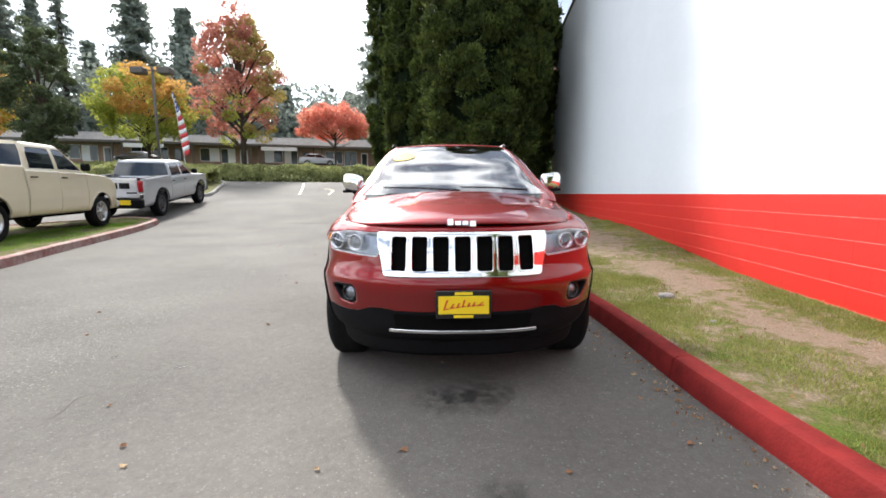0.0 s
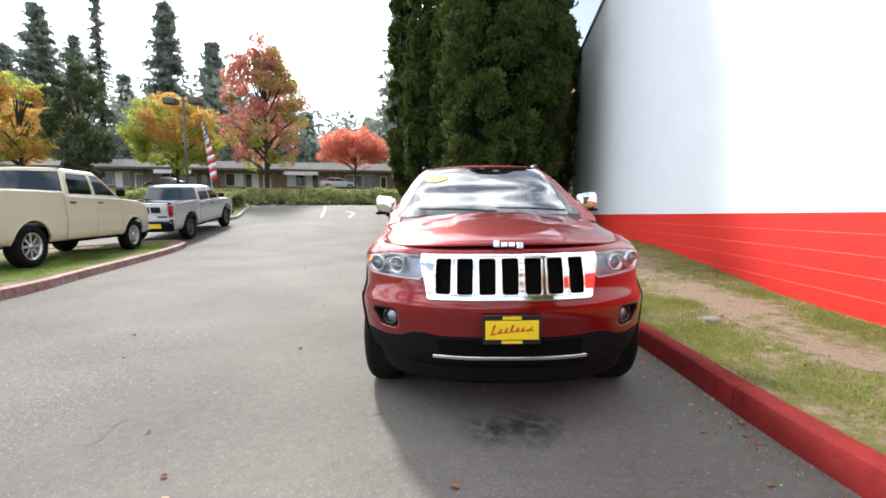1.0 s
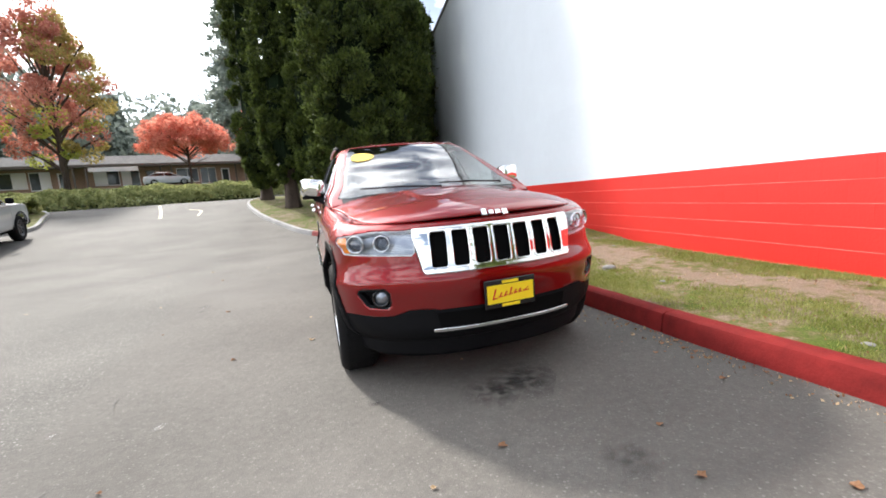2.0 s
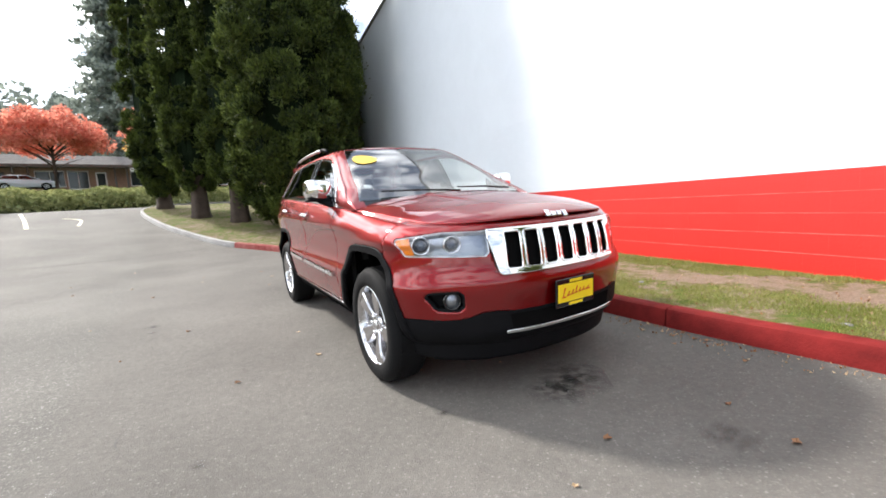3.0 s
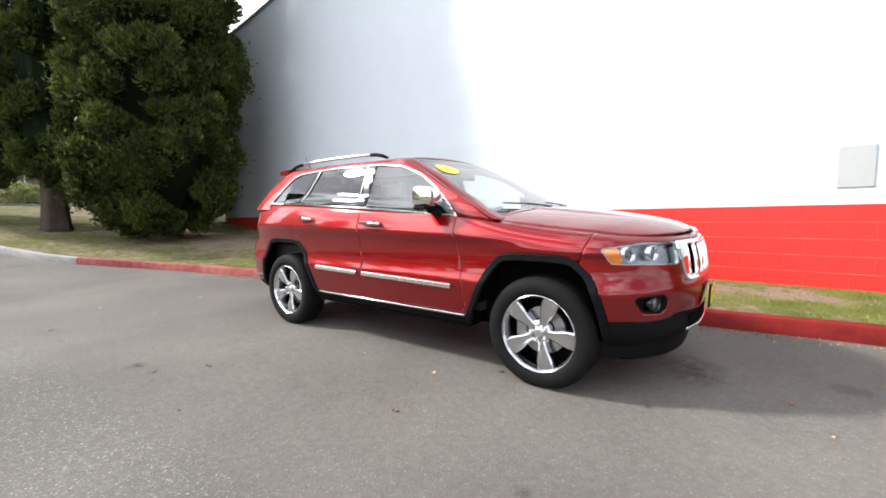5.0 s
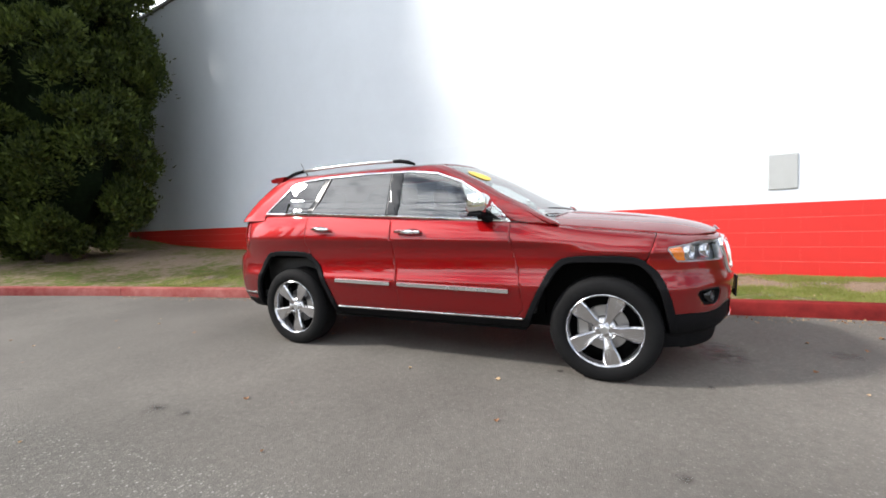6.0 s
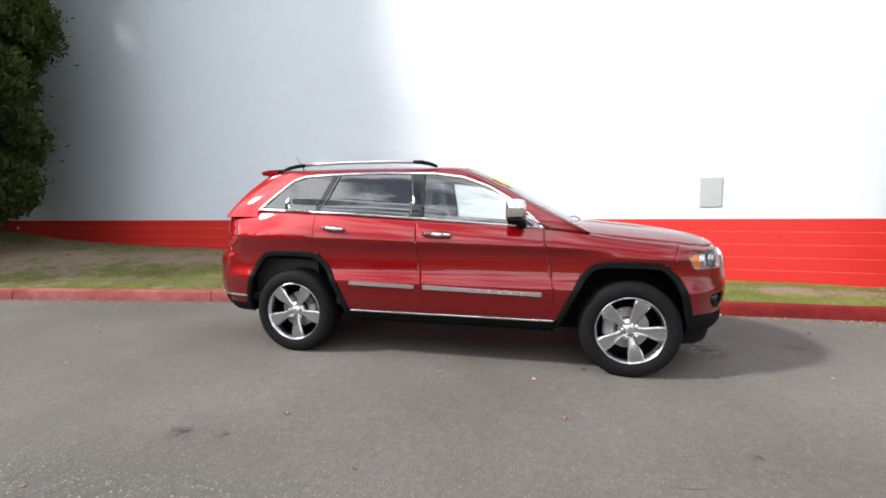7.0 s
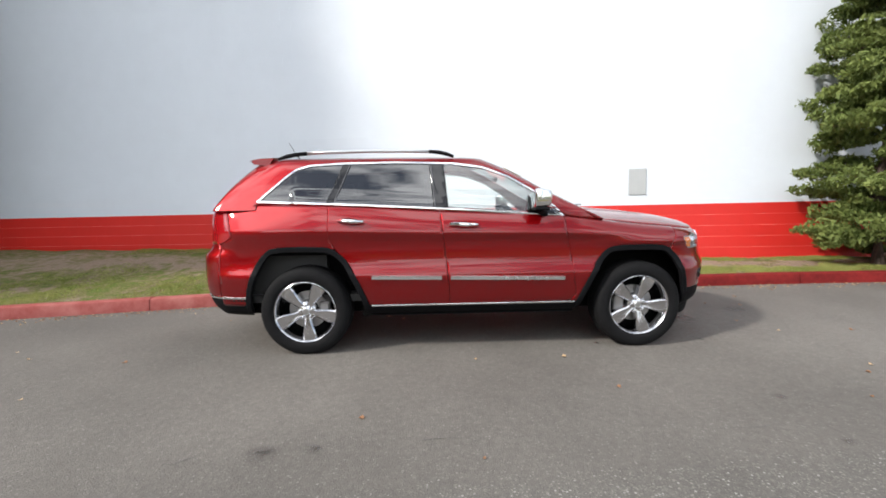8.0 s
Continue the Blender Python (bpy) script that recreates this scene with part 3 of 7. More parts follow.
def verge_height(x, y):
    k = kerb_x(y)
    f = smooth_step(0.0, 1.0, (x - k) / max(WALL_X - k, 0.5))
    bank = 0.05 + 0.30 * smooth_step(9.0, 15.0, y) * (1 - 0.8 * smooth_step(17, 24, y))
    lumps = 0.025 * noise.noise((x * 1.3, y * 1.3, 0.0)) + 0.012 * noise.noise((x * 5, y * 5, 3.0))
    return ground_height(x, y) + 0.145 + bank * f + lumps * min(1.0, (x - k) * 3)


def soil(x, y):
    """Bare trodden strip along the lawn, nearer to the wall than to the kerb."""
    k = kerb_x(y)
    f = (x - k) / (WALL_X - k)
    wander = 0.10 * noise.noise((y * 0.6, 1.7, 0.0)) + 0.06 * noise.noise((y * 1.9, 4.7, 0.0))
    wide = 0.17 + 0.07 * noise.noise((y * 0.9, 9.1, 2.0))
    return 0.95 * math.exp(-((f - 0.64 - wander) / wide) ** 2) if x > 2 else 0.0


def sheet(xs, ys, height):
    s = Shape()
    nx, ny = len(xs), len(ys)
    s.v = [(x, y, height(x, y)) for y in ys for x in xs]
    s.f = [(j * nx + i, j * nx + i + 1, (j + 1) * nx + i + 1, (j + 1) * nx + i) for j in range(ny - 1) for i in range(nx - 1)]
    return s


far_xs = [-900, -500, -300, -200, -140] + [-100 + 5 * i for i in range(31)] + [60, 80, 120, 200, 300, 500, 900]
far_ys = [-900, -400, -150, -60, -30, -14] + [-8 + 2 * i for i in range(50)] + [95, 110, 140, 200, 300, 500, 900]
ground = part("ground", sheet(far_xs, far_ys, lambda x, y: ground_height(x, y) - 0.06), FAR_GRASS, None, "rising grassy ground with autumn leaves", smooth=True)
tagged(ground, category="ground", kind="structure")
road_xs = [-60 + 2 * i for i in range(15)] + [-30 + i for i in range(30)] + [0.25 * i for i in range(28)] + [7 + i for i in range(9)]
road_ys = [-40, -30, -20, -14] + [-10 + i for i in range(13)] + [3 + 0.25 * i for i in range(48)] + [15 + i for i in range(35)]
road_shape = Shape()
road_rows = []
for x in road_xs:
    # the street's far edge follows the slope's contour
    end = 45.0 + 0.25 * x
    ys = [min(y, end) for y in road_ys]
    road_rows.append([(x, y, ground_height(x, y)) for y in ys])
road_shape.rings(road_rows, close=False, caps=False)
road_shape.f = [f for f in road_shape.f if len({road_shape.v[i] for i in f}) == 4]
road = part("road", road_shape, ASPHALT, None, "worn grey asphalt driveway with pale aggregate and stains", smooth=True)
for poly in [road.data]:
    poly.flip_normals()
tagged(road, category="road", kind="structure")

# verge between kerb and building
verge_shape = Shape()
ver_ys = [-14 + 0.4 * i for i in range(34)] + [-0.4 + 0.12 * i for i in range(110)] + [12.8 + 0.3 * i for i in range(70)]
ver_rows = []
for y in ver_ys:
    k = kerb_x(y) + 0.10
    far_edge = WALL_X - 0.003 if y < WALL_END - 0.2 else 26.0
    n = 44
    ver_rows.append([(k + (far_edge - k) * i / n, y, verge_height(k + (far_edge - k) * i / n, y)) for i in range(n + 1)])
verge_shape.rings(ver_rows, close=False, caps=False)
verge = part("verge", verge_shape, LAWN, None, "patchy lawn strip with bare brown soil beside the wall", smooth=True)
verge.data.flip_normals()
worn = verge.data.attributes.new("worn", "FLOAT", "POINT")
worn.data.foreach_set("value", [soil(p[0], p[1]) for p in verge_shape.v])
tagged(verge, category="lawn", kind="structure")


def kerb_run(name, line, inside, label, painted_until=None, stone=3.05, first=0.0, fine=True):
    """Kerb stones swept along a line; inside: +1 where the lawn lies to the line's right."""
    owner = thing(name, label=label, category="kerb", kind="structure")
    dist, marks = [0.0], []
    for a, b in zip(line, line[1:]):
        dist.append(dist[-1] + (b - a).length)

    def at(d):
        d = min(max(d, 0.0), dist[-1] - 1e-4)
        i = max(k for k in range(len(dist) - 1) if dist[k] <= d)
        f = (d - dist[i]) / (dist[i + 1] - dist[i])
        p = line[i].lerp(line[i + 1], f)
        t = (line[i + 1] - line[i]).normalized()
        return p, Vector((t.y, -t.x)) * inside, p.y

    start = first
    section = [(-0.012, -0.07), (0.0, 0.02), (0.010, 0.118), (0.022, 0.143), (0.045, 0.153), (0.14, 0.156), (0.155, 0.148), (0.155, -0.07)]
    while start < dist[-1] - 0.2:
        end = min(start + stone, dist[-1])
        s = Shape()
        rings = []
        n = max(2, int((end - start) / 0.3))
        lift = random.uniform(-0.004, 0.004)
        for i in range(n + 1):
            d = start + 0.006 + (end - start - 0.012) * i / n
            p, side, _ = at(d)
            z = ground_height(p.x, p.y) + lift
            wear = 0.004 * noise.noise((p.x * 4, p.y * 4, 1.0))
            rings.append([(p.x + side.x * (o + wear), p.y + side.y * (o + wear), z + h + wear) for o, h in section])
        s.rings(rings)
        mid = at(0.5 * (start + end))[2]
        red = painted_until is None or mid < painted_until
        me = s.mesh("kerb_stone", (KERB_FADED if "island" in name else KERB_WORN if mid > 10.5 else KERB_RED) if red else KERB_GREY)
        angle_smooth(me, 40)
        part("kerb_stone", me, None, owner, "red painted kerb stone" if red else "bare grey concrete kerb stone")
        start = end
    return owner


kerb_run("kerb_by_building", KERB_LINE, 1, "red painted concrete kerb along the lawn strip", painted_until=19.2, first=0.0)
kerb_run("kerb_island", ISLAND_LINE, -1, "red painted concrete kerb round the grass island")
kerb_run("kerb_corner", CORNER_LINE, -1, "bare concrete kerb round the planted corner", painted_until=-100)


def lawn_patch(name, line, label, rise=0.0):
    """A lawn that fills the inside of a closed line."""
    loop = [p for i, p in enumerate(line) if i % 2 == 0]
    cx, cy = sum(p.x for p in loop) / len(loop), sum(p.y for p in loop) / len(loop)
    s = Shape()
    rings = []
    for k in range(9):
        f = 1 - k / 8
        ring = []
        for p in loop:
            x, y = cx + (p.x - cx) * f, cy + (p.y - cy) * f
            ring.append((x, y, ground_height(x, y) + 0.135 + rise * (1 - f)))
        rings.append(ring)
    s.rings(rings, caps=False)
    ob = part(name, s, LAWN, None, label, smooth=True)
    ob.data.flip_normals() if ob.data.polygons[0].normal.z < 0 else None
    return tagged(ob, category="lawn", kind="structure")


lawn_patch("island_lawn", ISLAND_LINE, "mown grass island behind a red kerb")
lawn_patch("corner_bed", CORNER_LINE, "planted corner bed by the street", 0.25)

# ---- the large building: painted block wall ----
building = thing("building", label="large windowless building with painted block wall, white over a red band", category="building", kind="structure")
core = Shape().box((WALL_X + 0.002, WALL_START, -0.4), (34, WALL_END, WALL_TOP - 0.02))
part("wall_core", core, MORTAR_WHITE, building, "painted joints between the blocks")
part("joint_band", Shape().box((WALL_X - 0.001, WALL_START - 0.001, -0.4), (WALL_X + 0.1, WALL_END + 0.001, BAND_TOP)), MORTAR_RED, building, "joints of the red band, pale in patches")
coping = Shape().box((WALL_X - 0.05, WALL_START - 0.05, WALL_TOP - 0.03), (34.05, WALL_END + 0.05, WALL_TOP + 0.09), chamfer=0.015)
part("coping", coping, ROOF_GREY, building, "thin dark metal coping")


# ---- the red sport utility car ----
def table(pairs):
    xs, ys = [p[0] for p in pairs], [p[1] for p in pairs]
    return lambda x: float(np.interp(x, xs, ys))


def soft_table(pairs, steps=10):
    """A smooth curve through (x, y) pairs, x rising."""
    pts = curve_through(pairs, steps)
    xs, ys = [p.x for p in pts], [p.y for p in pts]
    return lambda x: float(np.interp(x, xs, ys))


def poly_distance(pts, radius=0.0):
    """Signed distance to a closed outline with rounded corners, positive inside."""
    P = np.array(pts, float)
    Q = np.roll(P, -1, 0)
    D = Q - P
    L = (D ** 2).sum(1)

    def d(x, y):
        w = np.array([x, y]) - P
        t = np.clip((w * D).sum(1) / L, 0, 1)
        near = np.sqrt(((w - t[:, None] * D) ** 2).sum(1).min())
        cond = ((P[:, 1] <= y) & (Q[:, 1] > y)) | ((Q[:, 1] <= y) & (P[:, 1] > y))
        side = D[:, 0] * w[:, 1] - D[:, 1] * w[:, 0]
        inside = (int((cond & (D[:, 1] > 0) & (side > 0)).sum()) - int((cond & (D[:, 1] < 0) & (side < 0)).sum())) != 0
        return (near if inside else -near) + radius

    return d


def clipped(surface, a_range, b_range, keep, na, nb, flip=False):
    """The part of surface(a, b) where keep(a, b, point) is positive, with true edges along its border."""
    a0, a1 = a_range
    b0, b1 = b_range
    A = [a0 + (a1 - a0) * i / na for i in range(na + 1)]
    B = [b0 + (b1 - b0) * j / nb for j in range(nb + 1)]
    P = [[surface(a, b) for b in B] for a in A]
    K = [[keep(A[i], B[j], P[i][j]) for j in range(nb + 1)] for i in range(na + 1)]
    s, index, cuts = Shape(), {}, {}

    def corner(i, j):
        if (i, j) not in index:
            index[i, j] = len(s.v)
            s.v.append(tuple(P[i][j]))
        return index[i, j]

    def cut(p, q):
        key = (min(p, q), max(p, q))
        if key not in cuts:
            (i, j), (k, l) = key
            ka = K[i][j]
            lo, hi = 0.0, 1.0
            for _ in range(7):
                m = 0.5 * (lo + hi)
                a, b = A[i] + (A[k] - A[i]) * m, B[j] + (B[l] - B[j]) * m
                pt = surface(a, b)
                if (keep(a, b, pt) > 0) == (ka > 0):
                    lo = m
                else:
                    hi = m
            cuts[key] = len(s.v)
            s.v.append(tuple(pt))
        return cuts[key]

    for i in range(na):
        for j in range(nb):
            ring = [(i, j), (i + 1, j), (i + 1, j + 1), (i, j + 1)]
            inside = [K[p][q] > 0 for p, q in ring]
            if not any(inside):
                continue
            face = []
            for n in range(4):
                p, q = ring[n], ring[(n + 1) % 4]
                if inside[n]:
                    face.append(corner(*p))
                if inside[n] != inside[(n + 1) % 4]:
                    face.append(cut(p, q))
            if len(face) > 2:
                s.f.append(tuple(reversed(face)) if flip else tuple(face))
    return s


def mirrored(shape):
    s = Shape()
    s.v = [(x, -y, z) for x, y, z in shape.v]
    s.f = [tuple(reversed(f)) for f in shape.f]
    return s


def thicken(ob, depth, offset=-1.0):
    m = ob.modifiers.new("thickness", "SOLIDIFY")
    m.thickness, m.offset, m.use_even_offset = depth, offset, False
    return ob


def both(name, shape, material, parent, label="", depth=0.0, smooth=True):
    """A left and a right part."""
    made = []
    for s in (shape, mirrored(shape)):
        ob = part(name, s, material, parent, label, smooth=smooth)
        if depth:
            thicken(ob, depth)
        made.append(ob)
    return made


def whole(name, shape, material, parent, label="", depth=0.0):
    """Left half and its mirror image welded along the middle line."""
    s = Shape()
    s.v, s.f = list(shape.v), list(shape.f)
    index = []
    for x, y, z in shape.v:
        if abs(y) < 2e-4:
            index.append(len(index))
        else:
            index.append(len(s.v))
            s.v.append((x, -y, z))
    s.f += [tuple(index[i] for i in reversed(f)) for f in shape.f]
    ob = part(name, s, material, parent, label, smooth=True)
    if depth:
        thicken(ob, depth)
    return ob


# plan outline at the widest height, from the nose's middle round the left side to the tail's middle
OUTLINE = curve_through([(0.908, 0), (0.895, 0.25), (0.828, 0.5), (0.708, 0.70), (0.54, 0.864), (0.34, 0.944), (0.05, 0.966), (-0.4, 0.968), (-1.5, 0.968), (-2.5, 0.968), (-3.0, 0.962),
                         (-3.38, 0.935), (-3.66, 0.86), (-3.835, 0.68), (-3.905, 0.35), (-3.92, 0)], 14)
ARC = [0.0]
for o_a, o_b in zip(OUTLINE, OUTLINE[1:]):
    ARC.append(ARC[-1] + (o_b - o_a).length)
OUT_U, OUT_V = [p.x for p in OUTLINE], [p.y for p in OUTLINE]


def outline_at(arc):
    u, v = float(np.interp(arc, ARC, OUT_U)), float(np.interp(arc, ARC, OUT_V))
    e = 0.03
    du = float(np.interp(arc + e, ARC, OUT_U)) - float(np.interp(max(arc - e, 0), ARC, OUT_U))
    dv = float(np.interp(arc + e, ARC, OUT_V)) - float(np.interp(max(arc - e, 0), ARC, OUT_V))
    if arc < 1e-6:
        du = 0.0
    n = Vector((dv, -du)).normalized()
    return u, v, n


def arc_of(u, v_min=0.3):
    """Arc length on the side at a given u."""
    best = min((abs(a_u - u), arc) for a_u, a_v, arc in zip(OUT_U, OUT_V, ARC) if a_v > v_min)
    return best[1]


TOP_EDGE = soft_table([(-4.0, 1.285), (-3.5, 1.300), (-3.3, 1.30), (-2.56, 1.275), (-1.68, 1.225), (-0.75, 1.178), (-0.5, 1.155), (0.0, 1.100), (0.4, 1.064), (0.7, 1.038), (0.93, 1.030)])
SIDE_OFFSET = soft_table([(0.30, 0.16), (0.38, 0.075), (0.44, 0.042), (0.50, 0.03), (0.58, 0.020), (0.665, 0.012), (0.70, 0.014), (0.735, 0.028), (0.80, 0.044), (0.90, 0.048), (0.98, 0.040), (1.035, 0.023), (1.06, 0.023), (1.13, 0.045), (1.19, 0.070), (1.24, 0.095)])
NOSE_OFFSET = soft_table([(0.30, 0.16), (0.36, 0.070), (0.42, 0.030), (0.50, 0.022), (0.58, 0.012), (0.66, 0.0), (0.72, 0.002), (0.755, 0.018), (0.80, 0.034), (0.90, 0.048), (0.98, 0.070), (1.01, 0.088), (1.03, 0.11)])
TAIL_OFFSET = soft_table([(0.30, 0.15), (0.40, 0.06), (0.5, 0.02), (0.62, 0.0), (0.80, 0.0), (0.88, 0.02), (0.92, 0.06), (1.0, 0.07), (1.1, 0.075), (1.2, 0.09), (1.31, 0.12)])
BOTTOM = 0.335


def skirt(arc, q, out=0.0):
    u, v, n = outline_at(arc)
    top = TOP_EDGE(u)
    z = BOTTOM + (top - BOTTOM) * q
    ref = z if z < 0.95 else 0.95 + (z - 0.95) * 0.285 / (top - 0.95)
    o = SIDE_OFFSET(ref)
    fender = smooth_step(-0.56, 0.08, u)
    if fender > 0 and z > 0.9:
        t = (z - 0.9) / (top - 0.9)
        o += fender * (0.030 + 0.17 * (1 - math.sqrt(max(0.0, 1 - 0.985 * t * t))) - o) * smooth_step(0.0, 0.25, t)
    quarter = smooth_step(-2.7, -3.5, u)
    if quarter > 0 and z > 1.0:
        o += 0.05 * quarter * (z - 1.0) / 0.3
    nose = smooth_step(0.42, 0.80, u)
    o += nose * (NOSE_OFFSET(z) - o)
    tail = smooth_step(-3.45, -3.80, u)
    o += tail * (TAIL_OFFSET(z) - o)
    o -= out
    return Vector((u - n.x * o, v - n.y * o, z))


# window band and roof
CABIN_W = soft_table([(1.14, 0.893), (1.20, 0.885), (1.26, 0.866), (1.40, 0.812), (1.52, 0.755), (1.60, 0.715), (1.65, 0.686), (1.68, 0.660), (1.695, 0.636), (1.702, 0.615)])
CABIN_TOP = 1.700
TAIL_LINE = soft_table([(1.10, -3.83), (1.25, -3.785), (1.36, -3.715), (1.46, -3.635), (1.55, -3.55), (1.64, -3.45), (1.70, -3.36)])
SCREEN_LINE = soft_table([(1.10, -0.09), (1.20, -0.285), (1.30, -0.470), (1.40, -0.665), (1.50, -0.838), (1.58, -0.99), (1.64, -1.115), (1.70, -1.255), (1.73, -1.35)])


def cabin(a, z, out=0.0):
    """a: 0 at the windscreen's middle, 12 at the rear glass's middle."""
    w = CABIN_W(z)
    front = SCREEN_LINE(z)
    rear = TAIL_LINE(z)
    pts = CABIN_CACHE.get(round(z, 5))
    if pts is None:
        pts = [(front, 0), (front - 0.02, 0.35 * w), (front - 0.065, 0.67 * w), (front - 0.105, 0.83 * w), (front - 0.165, 0.915 * w), (front - 0.30, 0.965 * w), (-2.0, w), (-2.6, w - 0.003), (-3.05, w - 0.016),
               (rear + 0.21, w - 0.052), (rear + 0.07, w - 0.135), (rear + 0.005, 0.45 * w), (rear, 0)]
        pts = CABIN_CACHE[round(z, 5)] = [Vector(p) for p in pts]
    i = min(int(a), len(pts) - 2)
    t = a - i
    # the curve runs level across the middle line at both ends
    p0 = pts[i - 1] if i else Vector((pts[1].x, -pts[1].y))
    p1, p2 = pts[i], pts[i + 1]
    p3 = pts[i + 2] if i + 2 < len(pts) else Vector((pts[-2].x, -pts[-2].y))
    p = 0.5 * (2 * p1 + (p2 - p0) * t + (2 * p0 - 5 * p1 + 4 * p2 - p3) * t * t + (3 * p1 - p0 - 3 * p2 + p3) * t ** 3)
    if out:
        d = (p2 - p0) + ((p3 - p1) - (p2 - p0)) * t
        n = Vector((d.y, -d.x)).normalized()
        p = p + n * out
    if a > 2.8 and p.x > -3.0 and z < 1.45:
        # the pillar's foot flows into the shoulder below it
        k = smooth_step(0.15, 0.0, z - TOP_EDGE(p.x)) * smooth_step(2.8, 3.5, a)
        p = Vector((p.x, p.y + (SHOULDER(p.x) - p.y) * k))
    return Vector((p.x, p.y, z))


SHOULDER = table(sorted((s_p.x, s_p.y) for s_p in (skirt(s_a, 1.0) for s_a in ARC) if s_p.y > 0.7 and s_p.x > -3.3))
CABIN_CACHE = {}
ROOF_SPINE = soft_table([(-3.6, 1.705), (-3.3, 1.718), (-2.8, 1.738), (-2.2, 1.750), (-1.8, 1.750), (-1.5, 1.738), (-1.3, 1.720)])
HOOD_SPINE = soft_table([(-0.5, 1.240), (-0.4, 1.234), (0.0, 1.197), (0.4, 1.157), (0.55, 1.133), (0.66, 1.108), (0.74, 1.080), (0.79, 1.054), (0.818, 1.034)])

# the car leans with the ground under it
SUV_PLACE = Matrix.Translation((CAR_X, CAR_Y, -0.004)) @ Matrix(((math.sin(CAR_YAW), math.cos(CAR_YAW), 0, 0), (-math.cos(CAR_YAW), math.sin(CAR_YAW), 0, 0), (0, 0, 1, 0), (0, 0, 0, 1))) @ Matrix.Translation((CAR_MID, 0, 0)) @ Matrix.Rotation(CAR_ROLL, 4, "X") @ Matrix.Rotation(CAR_PITCH, 4, "Y") @ Matrix.Translation((-CAR_MID, 0, 0))
suv = tagged(new("suv"), "deep red sport utility car with chrome grille, parked on asphalt", "car")
suv.matrix_world = SUV_PLACE

# outlines on the side (u, z)
WINDOWS = poly_distance([(-0.665, 1.172), (-0.74, 1.255), (-0.925, 1.405), (-1.12, 1.524), (-1.35, 1.610), (-1.62, 1.646), (-2.1, 1.658), (-2.58, 1.652), (-2.86, 1.636), (-2.98, 1.600), (-3.06, 1.54), (-3.295, 1.322), (-2.6, 1.292), (-1.67, 1.241)])
FRONT_ARCH = poly_distance([tuple(k) for k in curve_through([(-0.60, 0.20), (-0.50, 0.44), (-0.375, 0.70), (-0.30, 0.81), (-0.20, 0.862), (0.17, 0.862), (0.27, 0.82), (0.35, 0.72), (0.415, 0.50), (0.44, 0.20)], 5)])
REAR_ARCH = poly_distance([tuple(k) for k in curve_through([(u - 2.905, z + (0.014 if z > 0.3 else 0)) for u, z in [(-0.47, 0.2), (-0.45, 0.50), (-0.375, 0.72), (-0.30, 0.83), (-0.20, 0.875), (0.17, 0.875), (0.29, 0.82), (0.37, 0.72), (0.49, 0.46), (0.56, 0.20)]], 5)])
DOOR_FRONT = poly_distance([(-0.635, 0.40), (-0.56, 0.50), (-0.60, 0.80), (-0.655, 1.05), (-0.66, 1.20), (-0.72, 1.62), (-1.76, 1.62), (-1.735, 1.22), (-1.70, 0.95), (-1.665, 0.60), (-1.66, 0.40)])
DOOR_REAR = poly_distance([(-1.664, 0.40), (-1.669, 0.60), (-1.704, 0.95), (-1.739, 1.22), (-1.764, 1.62), (-2.52, 1.62), (-2.68, 1.29), (-2.68, 1.00), (-2.62, 0.90), (-2.58, 0.80), (-2.52, 0.62), (-2.44, 0.40)])
LAMP = poly_distance([(0.52, 0.995), (0.80, 1.0), (1.10, 0.972), (1.115, 0.955), (1.04, 0.868), (0.80, 0.862), (0.535, 0.852), (0.515, 0.875)])
TAIL_LAMP = poly_distance([(-3.50, 1.02), (-3.56, 1.24), (-3.62, 1.275), (-3.95, 1.26), (-3.95, 0.965), (-3.62, 0.965)])
FOG = poly_distance([(0.675, 0.585), (0.675, 0.655), (0.70, 0.682), (0.885, 0.672), (0.905, 0.645), (0.84, 0.566), (0.71, 0.558)])
GRILLE = poly_distance([(-0.495, 1.002), (0.495, 1.002), (0.505, 0.99), (0.462, 0.765), (0.445, 0.752), (-0.445, 0.752), (-0.462, 0.765), (-0.505, 0.99)])
LOWER = table([(0.0, 0.545), (0.40, 0.545), (0.50, 0.555), (0.58, 0.550), (0.67, 0.520), (0.80, 0.512), (0.95, 0.520), (1.15, 0.510), (1.25, 0.49), (9, 0.47)])
MIN = min
A_FRONT_WHEEL, A_COWL, A_REAR_DOOR, A_END = arc_of(0.0), arc_of(-0.52), arc_of(-2.6), ARC[-1]
SILL = 0.432


def bumper_keep(arc, q, p):
    return MIN(arc + 1, p.z - LOWER(arc), 1.0 - q + 0.02, p.x - 0.28 - 0.35 * max(0.0, p.z - 0.86), -FRONT_ARCH(p.x, p.z) - 0.042, -LAMP(arc, p.z), -FOG(arc, p.z), -GRILLE(p.y, p.z) if arc < 0.8 else 1)


def fender_keep(arc, q, p):
    edge = 0.28 + 0.35 * max(0.0, p.z - 0.86) - 0.005
    return MIN(edge - p.x, p.x + 0.4 if p.z > 2 else 1, -FRONT_ARCH(p.x, p.z) - 0.042, -LAMP(arc, p.z), -DOOR_FRONT(p.x, p.z) - 0.002, p.z - SILL, p.x + 0.70)


def quarter_keep(arc, q, p):
    return MIN(-2.30 - p.x, -DOOR_REAR(p.x, p.z) - 0.002, -REAR_ARCH(p.x, p.z) - 0.040, p.x + 3.624, p.z - SILL, -TAIL_LAMP(p.x, p.z))


